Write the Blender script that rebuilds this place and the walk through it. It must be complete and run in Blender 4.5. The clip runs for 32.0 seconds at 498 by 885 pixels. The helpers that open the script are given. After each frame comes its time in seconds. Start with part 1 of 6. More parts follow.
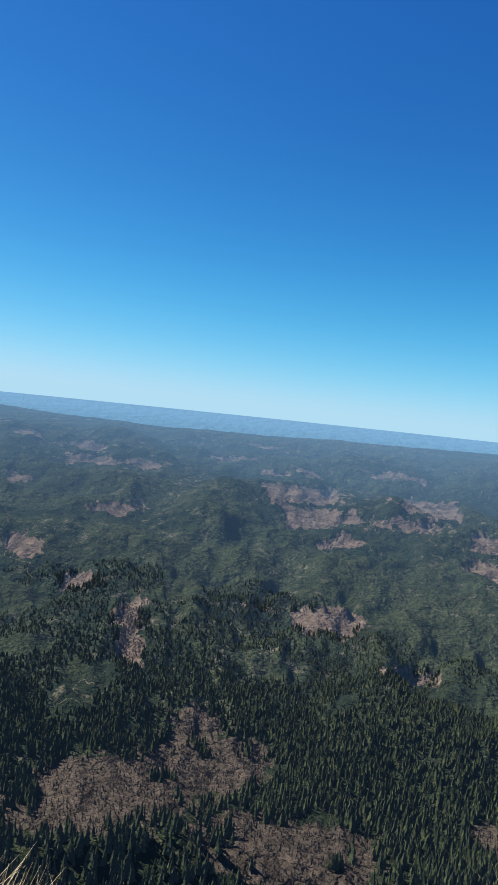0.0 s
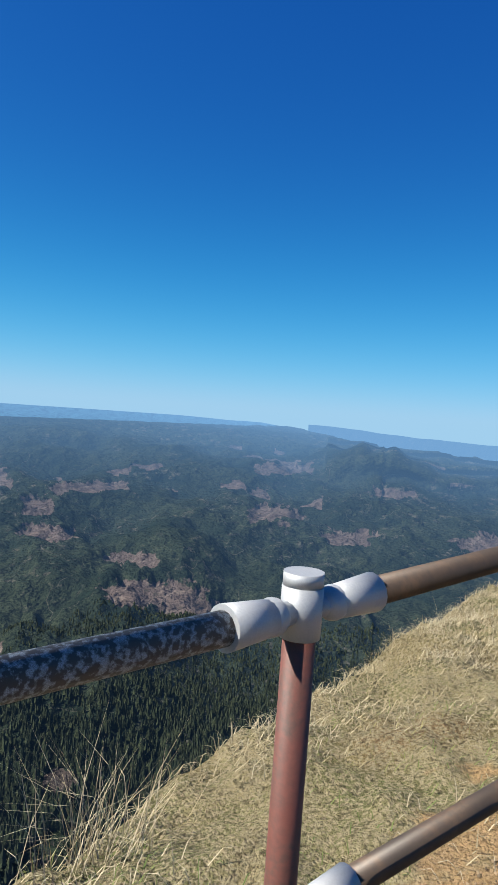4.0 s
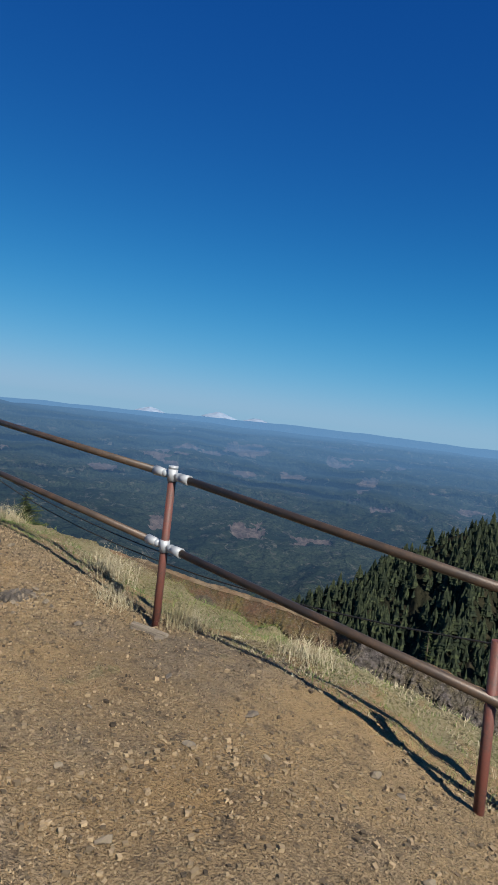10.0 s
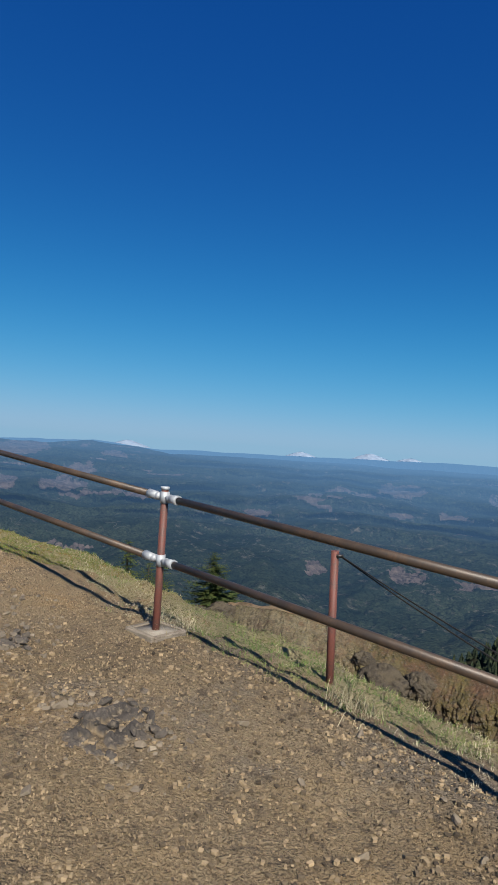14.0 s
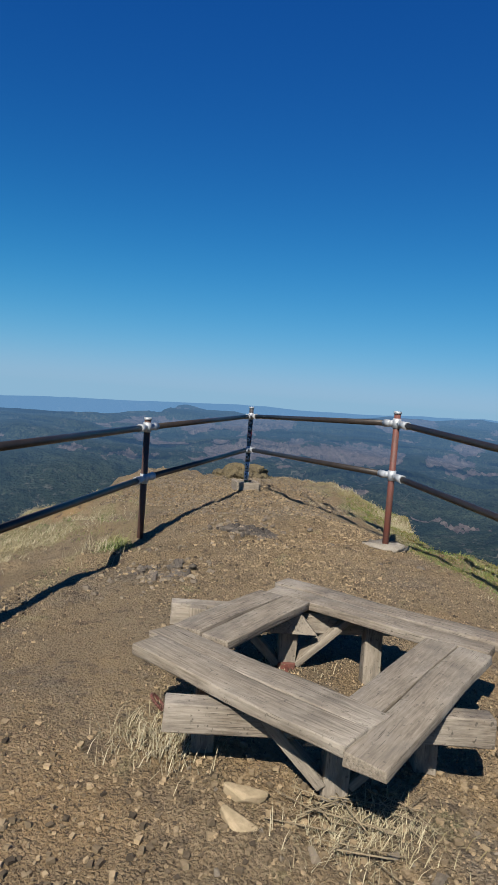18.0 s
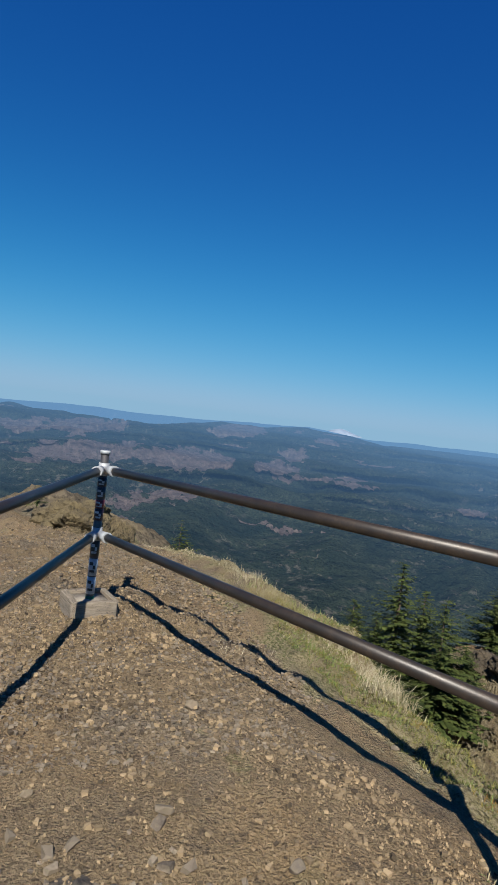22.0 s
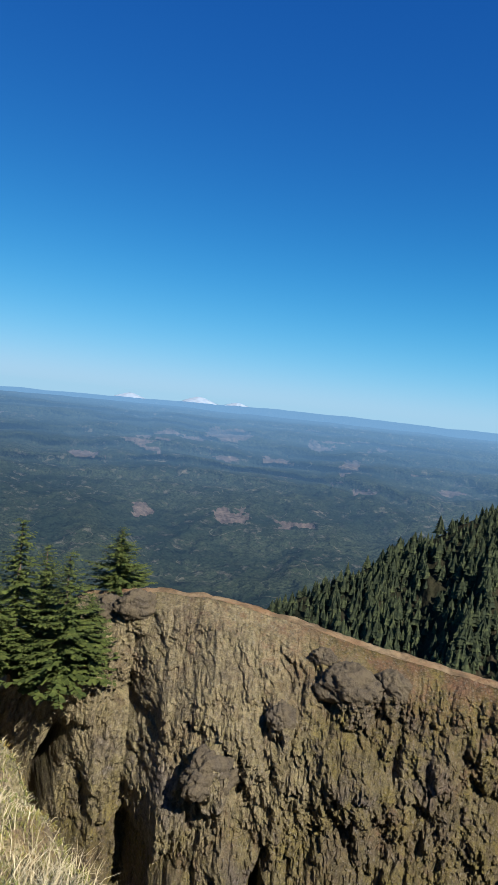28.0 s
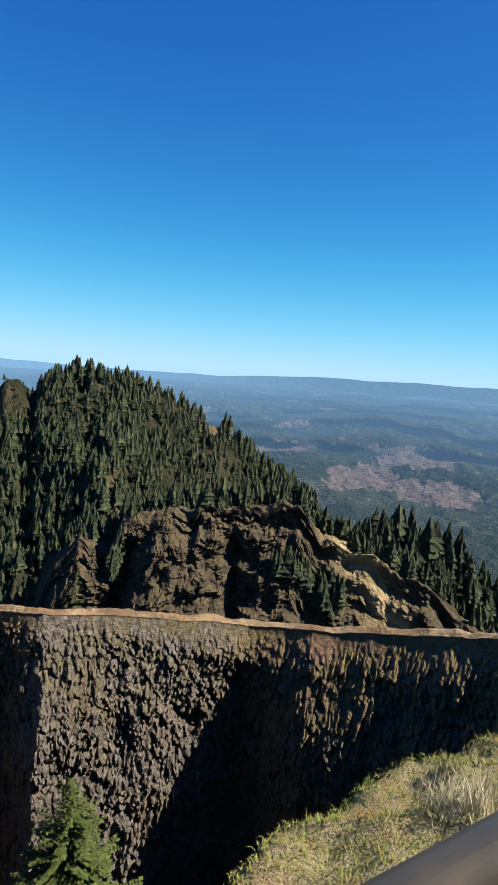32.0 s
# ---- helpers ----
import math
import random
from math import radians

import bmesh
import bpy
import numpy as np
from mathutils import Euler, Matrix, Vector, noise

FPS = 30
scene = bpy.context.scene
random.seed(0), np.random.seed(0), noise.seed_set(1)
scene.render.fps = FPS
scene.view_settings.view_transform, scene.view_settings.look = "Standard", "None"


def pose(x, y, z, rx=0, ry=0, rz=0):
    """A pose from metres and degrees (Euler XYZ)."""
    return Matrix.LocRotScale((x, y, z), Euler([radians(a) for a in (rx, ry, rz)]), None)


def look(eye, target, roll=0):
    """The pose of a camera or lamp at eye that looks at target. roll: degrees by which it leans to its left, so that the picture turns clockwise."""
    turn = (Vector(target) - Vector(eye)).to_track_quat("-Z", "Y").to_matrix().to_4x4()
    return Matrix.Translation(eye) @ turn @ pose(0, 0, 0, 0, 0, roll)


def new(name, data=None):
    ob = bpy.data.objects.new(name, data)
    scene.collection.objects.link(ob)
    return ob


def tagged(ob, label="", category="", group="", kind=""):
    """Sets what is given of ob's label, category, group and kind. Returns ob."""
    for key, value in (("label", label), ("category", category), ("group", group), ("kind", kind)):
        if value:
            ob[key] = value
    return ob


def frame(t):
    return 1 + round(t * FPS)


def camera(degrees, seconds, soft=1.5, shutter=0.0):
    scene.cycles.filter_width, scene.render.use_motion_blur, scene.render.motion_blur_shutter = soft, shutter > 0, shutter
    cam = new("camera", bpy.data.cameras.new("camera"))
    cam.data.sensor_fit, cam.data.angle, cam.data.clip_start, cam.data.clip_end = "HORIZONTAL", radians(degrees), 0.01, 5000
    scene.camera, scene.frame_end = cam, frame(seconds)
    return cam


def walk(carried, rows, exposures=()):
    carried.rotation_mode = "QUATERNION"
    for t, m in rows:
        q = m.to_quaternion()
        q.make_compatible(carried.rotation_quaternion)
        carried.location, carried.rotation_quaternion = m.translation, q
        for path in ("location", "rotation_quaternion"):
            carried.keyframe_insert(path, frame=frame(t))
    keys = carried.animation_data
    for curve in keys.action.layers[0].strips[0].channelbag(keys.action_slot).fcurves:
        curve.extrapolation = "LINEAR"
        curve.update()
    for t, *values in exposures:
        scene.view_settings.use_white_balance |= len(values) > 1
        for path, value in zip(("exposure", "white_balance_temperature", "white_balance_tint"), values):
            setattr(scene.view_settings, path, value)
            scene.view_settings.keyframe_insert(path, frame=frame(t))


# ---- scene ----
cam = camera(42.0, 32.0, soft=1.1)
PATH = [
    (0, (-0.500, -0.520, 1.500), (-0.692, 1.468, 1.388), 5.9),
    (0.5, (-0.515, -0.535, 1.493), (-0.457, 1.462, 1.396), 5.5),
    (1, (-0.530, -0.550, 1.486), (-0.265, 1.430, 1.382), 6.7),
    (1.5, (-0.545, -0.565, 1.479), (-0.107, 1.384, 1.377), 6.7),
    (2, (-0.560, -0.580, 1.472), (0.046, 1.323, 1.377), 6.6),
    (2.5, (-0.575, -0.595, 1.465), (0.090, 1.288, 1.368), 6.8),
    (4.5, (-0.263, -0.625, 1.276), (1.229, 0.704, 1.186), 3.7),
    (4.6, (-0.244, -0.656, 1.277), (1.358, 0.538, 1.184), 4.7),
    (4.7, (-0.190, -0.688, 1.276), (1.504, 0.370, 1.178), 5.2),
    (4.8, (-0.127, -0.713, 1.281), (1.649, 0.200, 1.181), 5.4),
    (4.9, (-0.058, -0.739, 1.291), (1.787, 0.027, 1.189), 5.7),
    (5, (0.008, -0.763, 1.304), (1.905, -0.138, 1.198), 6.1),
    (5.5, (0.347, -0.948, 1.360), (2.314, -0.611, 1.235), 6.8),
    (6, (0.827, -1.152, 1.389), (2.805, -0.884, 1.253), 6.2),
    (6.5, (1.338, -1.347, 1.467), (3.333, -1.324, 1.316), 7.3),
    (7, (1.841, -1.475, 1.478), (3.832, -1.572, 1.318), 6.8),
    (7.5, (2.370, -1.543, 1.447), (4.354, -1.722, 1.269), 6.7),
    (7.7, (2.568, -1.651, 1.372), (4.515, -2.077, 1.201), 9.1),
    (8, (2.919, -1.823, 1.280), (4.706, -2.719, 1.207), 9.0),
    (8.5, (3.388, -2.094, 1.297), (5.022, -3.245, 1.248), 8.2),
    (9, (3.889, -2.191, 1.341), (5.336, -3.571, 1.282), 8.4),
    (9.5, (4.481, -2.362, 1.363), (5.862, -3.806, 1.296), 7.3),
    (10, (5.111, -2.445, 1.404), (6.420, -3.955, 1.322), 6.8),
    (10.5, (5.737, -2.629, 1.426), (7.024, -4.158, 1.344), 6.8),
    (11, (6.391, -2.681, 1.451), (7.675, -4.213, 1.369), 5.7),
    (11.5, (7.020, -2.775, 1.459), (8.293, -4.315, 1.371), 5.8),
    (12, (7.640, -2.704, 1.506), (8.939, -4.222, 1.422), 5.1),
    (12.5, (8.226, -2.665, 1.523), (9.536, -4.175, 1.451), 4.7),
    (13, (8.865, -2.681, 1.586), (10.268, -4.106, 1.553), 4.2),
    (13.5, (9.462, -2.673, 1.619), (10.875, -4.088, 1.615), 3.5),
    (13.8, (9.887, -2.716, 1.646), (11.359, -4.069, 1.643), 2.9),
    (14, (10.175, -2.668, 1.690), (11.803, -3.830, 1.699), 3.9),
    (14.5, (11.000, -2.600, 1.675), (12.810, -3.450, 1.713), 3.8),
    (15, (11.634, -2.517, 1.684), (13.603, -2.865, 1.676), 4.6),
    (15.5, (12.227, -2.277, 1.707), (14.220, -2.441, 1.659), 4.6),
    (17.5, (14.433, -1.762, 1.857), (16.426, -1.842, 1.709), 4.8),
    (18, (14.961, -1.680, 1.888), (16.954, -1.767, 1.745), 4.5),
    (18.5, (15.481, -1.589, 1.950), (17.476, -1.690, 1.858), 5.2),
    (19, (15.957, -1.461, 1.983), (17.954, -1.560, 1.931), 5.2),
    (19.5, (16.420, -1.415, 2.013), (18.414, -1.566, 1.956), 5.4),
    (20, (16.926, -1.390, 2.021), (18.917, -1.570, 1.946), 5.2),
    (20.5, (17.466, -1.375, 2.029), (19.447, -1.641, 1.953), 5.5),
    (21, (18.012, -1.436, 2.048), (19.971, -1.836, 1.987), 6.3),
    (21.5, (18.543, -1.550, 2.041), (20.486, -2.019, 1.978), 6.2),
    (22, (19.037, -1.677, 2.096), (20.947, -2.267, 2.013), 6.8),
    (22.5, (19.530, -1.879, 2.142), (21.428, -2.503, 2.062), 7.2),
    (23, (19.992, -2.059, 2.206), (21.912, -2.613, 2.140), 7.1),
    (23.5, (20.401, -2.176, 2.228), (22.347, -2.631, 2.155), 7.1),
    (24, (20.820, -2.299, 2.269), (22.800, -2.559, 2.158), 7.5),
    (24.5, (21.163, -2.305, 2.254), (23.154, -2.429, 2.103), 7.4),
    (25, (21.477, -2.334, 2.303), (23.449, -2.631, 2.151), 8.5),
    (25.5, (21.601, -2.473, 2.348), (23.490, -3.119, 2.234), 8.4),
    (27.5, (21.280, -2.600, 2.220), (22.624, -4.078, 2.116), 6.3),
    (28, (21.250, -2.600, 2.220), (22.506, -4.152, 2.096), 6.0),
    (28.5, (21.200, -2.600, 2.215), (22.253, -4.295, 2.080), 6.2),
    (29, (21.150, -2.590, 2.210), (21.885, -4.444, 2.067), 6.7),
    (29.5, (21.080, -2.590, 2.208), (21.456, -4.548, 2.051), 6.7),
    (30, (21.000, -2.590, 2.206), (21.092, -4.580, 2.035), 6.5),
    (30.5, (21.070, -2.590, 2.140), (20.915, -4.576, 1.959), 6.1),
    (31, (21.094, -2.593, 2.132), (20.728, -4.550, 1.942), 5.8),
    (31.5, (20.985, -2.600, 2.160), (20.528, -4.536, 1.956), 5.1),
    (32, (21.100, -2.610, 2.130), (20.669, -4.550, 1.910), 4.2),
]
walk(cam, [(t, look(eye, target, roll)) for t, eye, target, roll in PATH],
     exposures=[(0, 0.99, 7300, 7), (2.5, 0.99, 7200, 7), (4.5, 0.67, 6500, 8), (5.5, 0.49, 6500, 8), (7, 0.31, 6500, 8), (15, 0.34, 6500, 8), (25.5, 0.39, 6500, 8), (28, 0.79, 6800, 7), (29, 0.89, 6900, 7), (30, 1.15, 7300, 7), (32, 1.15, 7300, 7)])

# ---- light ----
SUN_AZ, SUN_EL = 160.5, 43.0          # degrees from +x towards +y, and above the horizon
sun_dir = Vector((math.cos(radians(SUN_EL)) * math.cos(radians(SUN_AZ)), math.cos(radians(SUN_EL)) * math.sin(radians(SUN_AZ)), math.sin(radians(SUN_EL))))
world = bpy.data.worlds.new("world")
scene.world = world
world.use_nodes = True
wt = world.node_tree
sky = wt.nodes.new("ShaderNodeTexSky")
sky.sky_type = "NISHITA"
sky.sun_disc = False
sky.sun_elevation = radians(SUN_EL)
sky.sun_rotation = radians(90 - SUN_AZ)
sky.altitude = 0
sky.air_density = 0.5
sky.dust_density = 0.0
sky.ozone_density = 1.0
bg = wt.nodes["Background"]
bg.inputs["Strength"].default_value = 0.088
split = wt.nodes.new("ShaderNodeSeparateColor")
join = wt.nodes.new("ShaderNodeCombineColor")
wt.links.new(sky.outputs[0], split.inputs[0])
axes = wt.nodes.new("ShaderNodeSeparateXYZ")
wt.links.new(wt.nodes.new("ShaderNodeTexCoord").outputs["Generated"], axes.inputs[0])


def sky_math(op, a, b, clamp=False):
    n = wt.nodes.new("ShaderNodeMath")
    n.operation, n.use_clamp = op, clamp
    for socket, v in zip(n.inputs, (a, b)):
        if isinstance(v, (int, float)):
            socket.default_value = v
        else:
            wt.links.new(v, socket)
    return n.outputs[0]


# a clear, deep blue spring sky, with pale haze that thickens towards the horizon
low = sky_math("SUBTRACT", 1.0, axes.outputs["Z"], True)
for k, (power, gain, thin, pale) in enumerate(((1.50, 0.122, 19, 2.4), (0.87, 0.645, 7.6, 4.12), (0.57, 1.87, 7.5, 5.75))):
    clear = sky_math("MULTIPLY", sky_math("POWER", split.outputs[k], power), gain)
    thick = sky_math("POWER", low, thin)
    mixed = sky_math("ADD", sky_math("MULTIPLY", clear, sky_math("SUBTRACT", 1.0, thick)), sky_math("MULTIPLY", thick, pale))
    wt.links.new(mixed, join.inputs[k])
wt.links.new(join.outputs[0], bg.inputs[0])
lamp = bpy.data.lights.new("sun", "SUN")
lamp.energy, lamp.angle, lamp.color = 6.2, radians(0.53), (1.0, 0.96, 0.89)
sun_lamp = new("sun", lamp)
sun_lamp.matrix_world = look(sun_dir * 100, (0, 0, 0))
scene.view_settings.exposure = 0.0


# ---- number helpers ----
def hash2(ix, iy, seed):
    h = (ix.astype(np.int64) * 374761393 + iy.astype(np.int64) * 668265263 + seed * 974634777) & 0xFFFFFFFF
    h = ((h ^ (h >> 13)) * 1274126177) & 0xFFFFFFFF
    return ((h ^ (h >> 16)) & 0xFFFF) / 65535.0


def vnoise(x, y, seed=0):
    x, y = np.asarray(x, float), np.asarray(y, float)
    ix, iy = np.floor(x), np.floor(y)
    fx, fy = x - ix, y - iy
    fx, fy = fx * fx * (3 - 2 * fx), fy * fy * (3 - 2 * fy)
    a, b = hash2(ix, iy, seed), hash2(ix + 1, iy, seed)
    c, d = hash2(ix, iy + 1, seed), hash2(ix + 1, iy + 1, seed)
    return (a + (b - a) * fx) * (1 - fy) + (c + (d - c) * fx) * fy - 0.5


def fbm(x, y, octaves=4, seed=0, gain=0.5):
    out, amp, f = 0.0, 1.0, 1.0
    for k in range(octaves):
        out = out + amp * vnoise(x * f + 17.3 * k, y * f - 9.1 * k, seed + k)
        amp, f = amp * gain, f * 2.03
    return out


def smooth(a, b, x):
    t = np.clip((x - a) / (b - a), 0, 1)
    return t * t * (3 - 2 * t)


def grid_mesh(name, co, nu, nv, keep=None, mat=None, attrs=()):
    """A mesh from nu x nv points (row by row); keep: which of the (nu-1) x (nv-1) quads stay."""
    i, j = np.meshgrid(np.arange(nu - 1), np.arange(nv - 1), indexing="ij")
    a = (i * nv + j).ravel()
    quads = np.stack([a, a + nv, a + nv + 1, a + 1], 1)
    if keep is not None:
        quads = quads[keep.ravel()]
        used = np.unique(quads)
        back = np.zeros(len(co), int)
        back[used] = np.arange(len(used))
        co, quads = co[used], back[quads]
        attrs = [(n, v[used]) for n, v in attrs]
    return raw_mesh(name, co, quads, mat, attrs)


def raw_mesh(name, co, faces, mat=None, attrs=(), flat=False):
    """A mesh from an array of points and an array of faces with equal corner counts."""
    me = bpy.data.meshes.new(name)
    n = faces.shape[1]
    me.vertices.add(len(co))
    me.vertices.foreach_set("co", np.ascontiguousarray(co, np.float32).ravel())
    me.loops.add(faces.size)
    me.loops.foreach_set("vertex_index", np.ascontiguousarray(faces, np.int32).ravel())
    me.polygons.add(len(faces))
    me.polygons.foreach_set("loop_start", np.arange(0, faces.size, n, dtype=np.int32))
    me.polygons.foreach_set("use_smooth", np.full(len(faces), not flat))
    for key, values in attrs:
        at = me.attributes.new(key, "FLOAT", "POINT")
        at.data.foreach_set("value", np.ascontiguousarray(values, np.float32))
    me.update(calc_edges=True)
    me.validate()
    if mat:
        me.materials.append(mat)
    return me


# ---- materials ----
GREY = 0.78                            # share of its mixed colour that every material keeps, tuned with the exposure


def material(name, build, rough=0.9, metal=0.0, bump=None, spec=0.3, local=False):
    """build(nt, co) returns a colour socket; bump: list of (scale, strength, distance) noise layers in metres."""
    m = bpy.data.materials.new(name)
    m.use_nodes = True
    nt = m.node_tree
    bsdf = nt.nodes["Principled BSDF"]
    co = nt.nodes.new("ShaderNodeTexCoord").outputs["Object"] if local else nt.nodes.new("ShaderNodeNewGeometry").outputs["Position"]
    nt.links.new(mix(nt, 1.0, build(nt, co), (GREY, GREY, GREY), "MULTIPLY"), bsdf.inputs["Base Color"])
    bsdf.inputs["Roughness"].default_value = rough
    bsdf.inputs["Metallic"].default_value = metal
    bsdf.inputs["Specular IOR Level"].default_value = spec
    last = None
    for scale, strength, dist in bump or ():
        n = nt.nodes.new("ShaderNodeTexNoise")
        n.inputs["Scale"].default_value, n.inputs["Detail"].default_value = scale, 6
        nt.links.new(co, n.inputs["Vector"])
        b = nt.nodes.new("ShaderNodeBump")
        b.inputs["Strength"].default_value, b.inputs["Distance"].default_value = strength, dist
        nt.links.new(n.outputs["Fac"], b.inputs["Height"])
        if last:
            nt.links.new(last, b.inputs["Normal"])
        last = b.outputs["Normal"]
    if last:
        nt.links.new(last, bsdf.inputs["Normal"])
    return m


def noise_fac(nt, co, scale, lo, hi, detail=5, rough=0.55, stretch=None):
    if stretch:
        mp = nt.nodes.new("ShaderNodeMapping")
        mp.inputs["Scale"].default_value = stretch
        nt.links.new(co, mp.inputs["Vector"])
        co = mp.outputs[0]
    n = nt.nodes.new("ShaderNodeTexNoise")
    n.inputs["Scale"].default_value, n.inputs["Detail"].default_value, n.inputs["Roughness"].default_value = scale, detail, rough
    nt.links.new(co, n.inputs["Vector"])
    r = nt.nodes.new("ShaderNodeMapRange")
    r.inputs["From Min"].default_value, r.inputs["From Max"].default_value = lo, hi
    nt.links.new(n.outputs["Fac"], r.inputs["Value"])
    return r.outputs["Result"]


def mix(nt, fac, a, b, mode="MIX"):
    x = nt.nodes.new("ShaderNodeMix")
    x.data_type, x.blend_type = "RGBA", mode
    for sock, v in ((x.inputs[0], fac), (x.inputs[6], a), (x.inputs[7], b)):
        if isinstance(v, (int, float)):
            sock.default_value = v
        elif isinstance(v, tuple):
            sock.default_value = (*v, 1)
        else:
            nt.links.new(v, sock)
    return x.outputs[2]


def attr(nt, name):
    a = nt.nodes.new("ShaderNodeAttribute")
    a.attribute_name = name
    return a.outputs["Fac"]


def per_object(nt):
    return nt.nodes.new("ShaderNodeObjectInfo").outputs["Random"]


def per_island(nt):
    return nt.nodes.new("ShaderNodeNewGeometry").outputs["Random Per Island"]


def vmath(nt, op, a, b):
    m = nt.nodes.new("ShaderNodeMath")
    m.operation = op
    for sock, v in zip(m.inputs, (a, b)):
        if isinstance(v, (int, float)):
            sock.default_value = v
        else:
            nt.links.new(v, sock)
    return m.outputs[0]


def cell_tone(nt, co, scale):
    """A random number for each pebble-sized cell."""
    v = nt.nodes.new("ShaderNodeTexVoronoi")
    v.inputs["Scale"].default_value = scale
    nt.links.new(co, v.inputs["Vector"])
    s = nt.nodes.new("ShaderNodeSeparateColor")
    nt.links.new(v.outputs["Color"], s.inputs[0])
    return s.outputs[0], v.outputs["Distance"]


def w_ground(nt, co):
    place = nt.nodes.new("ShaderNodeSeparateXYZ")
    nt.links.new(co, place.inputs[0])
    along = nt.nodes.new("ShaderNodeMapRange")
    along.inputs["From Min"].default_value, along.inputs["From Max"].default_value = 4.0, 15.0
    nt.links.new(vmath(nt, "ADD", place.outputs["X"], vmath(nt, "MULTIPLY", noise_fac(nt, co, 0.35, 0.2, 0.8), 5.0)), along.inputs["Value"])
    along = along.outputs[0]
    pale = mix(nt, noise_fac(nt, co, 0.6, 0.36, 0.66, 6), (0.38, 0.228, 0.092), (0.53, 0.345, 0.152))
    brown = mix(nt, noise_fac(nt, co, 0.6, 0.36, 0.66, 6), (0.21, 0.145, 0.078), (0.325, 0.23, 0.125))
    soil = mix(nt, along, pale, brown)
    ochre = mix(nt, along, (0.50, 0.31, 0.128), (0.34, 0.215, 0.10))
    soil = mix(nt, vmath(nt, "MULTIPLY", noise_fac(nt, co, 0.5, 0.52, 0.64, 6, 0.6), 0.85), soil, ochre)
    soil = mix(nt, vmath(nt, "MULTIPLY", noise_fac(nt, co, 0.27, 0.60, 0.74, 5), 0.6), soil, (0.33, 0.19, 0.10))
    big, _ = cell_tone(nt, co, 75)
    small, _ = cell_tone(nt, co, 170)
    stones = mix(nt, big, (0.13, 0.105, 0.078), mix(nt, along, (0.45, 0.335, 0.205), (0.34, 0.27, 0.185)))
    grit = mix(nt, small, (0.15, 0.112, 0.074), mix(nt, along, (0.46, 0.34, 0.21), (0.34, 0.268, 0.18)))
    stony = noise_fac(nt, co, 0.9, 0.38, 0.62, 6, 0.62)
    bits = mix(nt, noise_fac(nt, co, 2.3, 0.42, 0.62, 4), grit, stones)
    base = mix(nt, vmath(nt, "ADD", vmath(nt, "MULTIPLY", stony, 0.40), 0.18), soil, bits)
    grey = mix(nt, big, (0.10, 0.086, 0.072), (0.27, 0.23, 0.185))
    base = mix(nt, vmath(nt, "MULTIPLY", noise_fac(nt, co, 0.7, 0.53, 0.63, 8, 0.68), vmath(nt, "ADD", vmath(nt, "MULTIPLY", along, 0.30), 0.25)), base, grey)
    base = mix(nt, vmath(nt, "MULTIPLY", noise_fac(nt, co, 9, 0.55, 0.66, 6, 0.65), 0.7), base, (0.10, 0.078, 0.058))
    base = mix(nt, vmath(nt, "MULTIPLY", noise_fac(nt, co, 45, 0.58, 0.66, 3), 0.5), base, (0.075, 0.055, 0.038))
    thatch = mix(nt, noise_fac(nt, co, 2.2, 0.4, 0.62), (0.30, 0.24, 0.13), (0.13, 0.135, 0.05))
    thatch = mix(nt, noise_fac(nt, co, 1.1, 0.52, 0.66, 6), thatch, (0.22, 0.15, 0.075))
    thatch = mix(nt, vmath(nt, "MULTIPLY", noise_fac(nt, co, 24, 0.5, 0.6, 4), 0.7), thatch, (0.08, 0.065, 0.035))
    thatch = mix(nt, noise_fac(nt, co, 55, 0.4, 0.6, 2, 0.5), thatch, (0.33, 0.275, 0.16))
    g = vmath(nt, "ADD", attr(nt, "grass"), noise_fac(nt, co, 3.0, 0.3, 0.7))
    edge = nt.nodes.new("ShaderNodeMapRange")
    edge.inputs["From Min"].default_value, edge.inputs["From Max"].default_value = 0.85, 1.1
    nt.links.new(g, edge.inputs["Value"])
    return mix(nt, edge.outputs[0], base, thatch)


def pebble_relief(m, layers):
    """Rounded pebbles of several sizes on a material's surface; layers: (scale, strength, height in metres)."""
    nt = m.node_tree
    co = nt.nodes.new("ShaderNodeNewGeometry").outputs["Position"]
    last = None
    for scale, strength, dist in layers:
        v = nt.nodes.new("ShaderNodeTexVoronoi")
        v.feature = "SMOOTH_F1"
        v.inputs["Scale"].default_value, v.inputs["Smoothness"].default_value = scale, 0.35
        warp = nt.nodes.new("ShaderNodeTexNoise")
        warp.inputs["Scale"].default_value = scale * 0.6
        nt.links.new(co, warp.inputs["Vector"])
        nt.links.new(mix(nt, 0.03, co, warp.outputs["Color"]), v.inputs["Vector"])
        b = nt.nodes.new("ShaderNodeBump")
        b.invert = True
        b.inputs["Strength"].default_value, b.inputs["Distance"].default_value = strength, dist
        nt.links.new(v.outputs["Distance"], b.inputs["Height"])
        if last:
            nt.links.new(last, b.inputs["Normal"])
        last = b.outputs["Normal"]
    nt.links.new(last, nt.nodes["Principled BSDF"].inputs["Normal"])


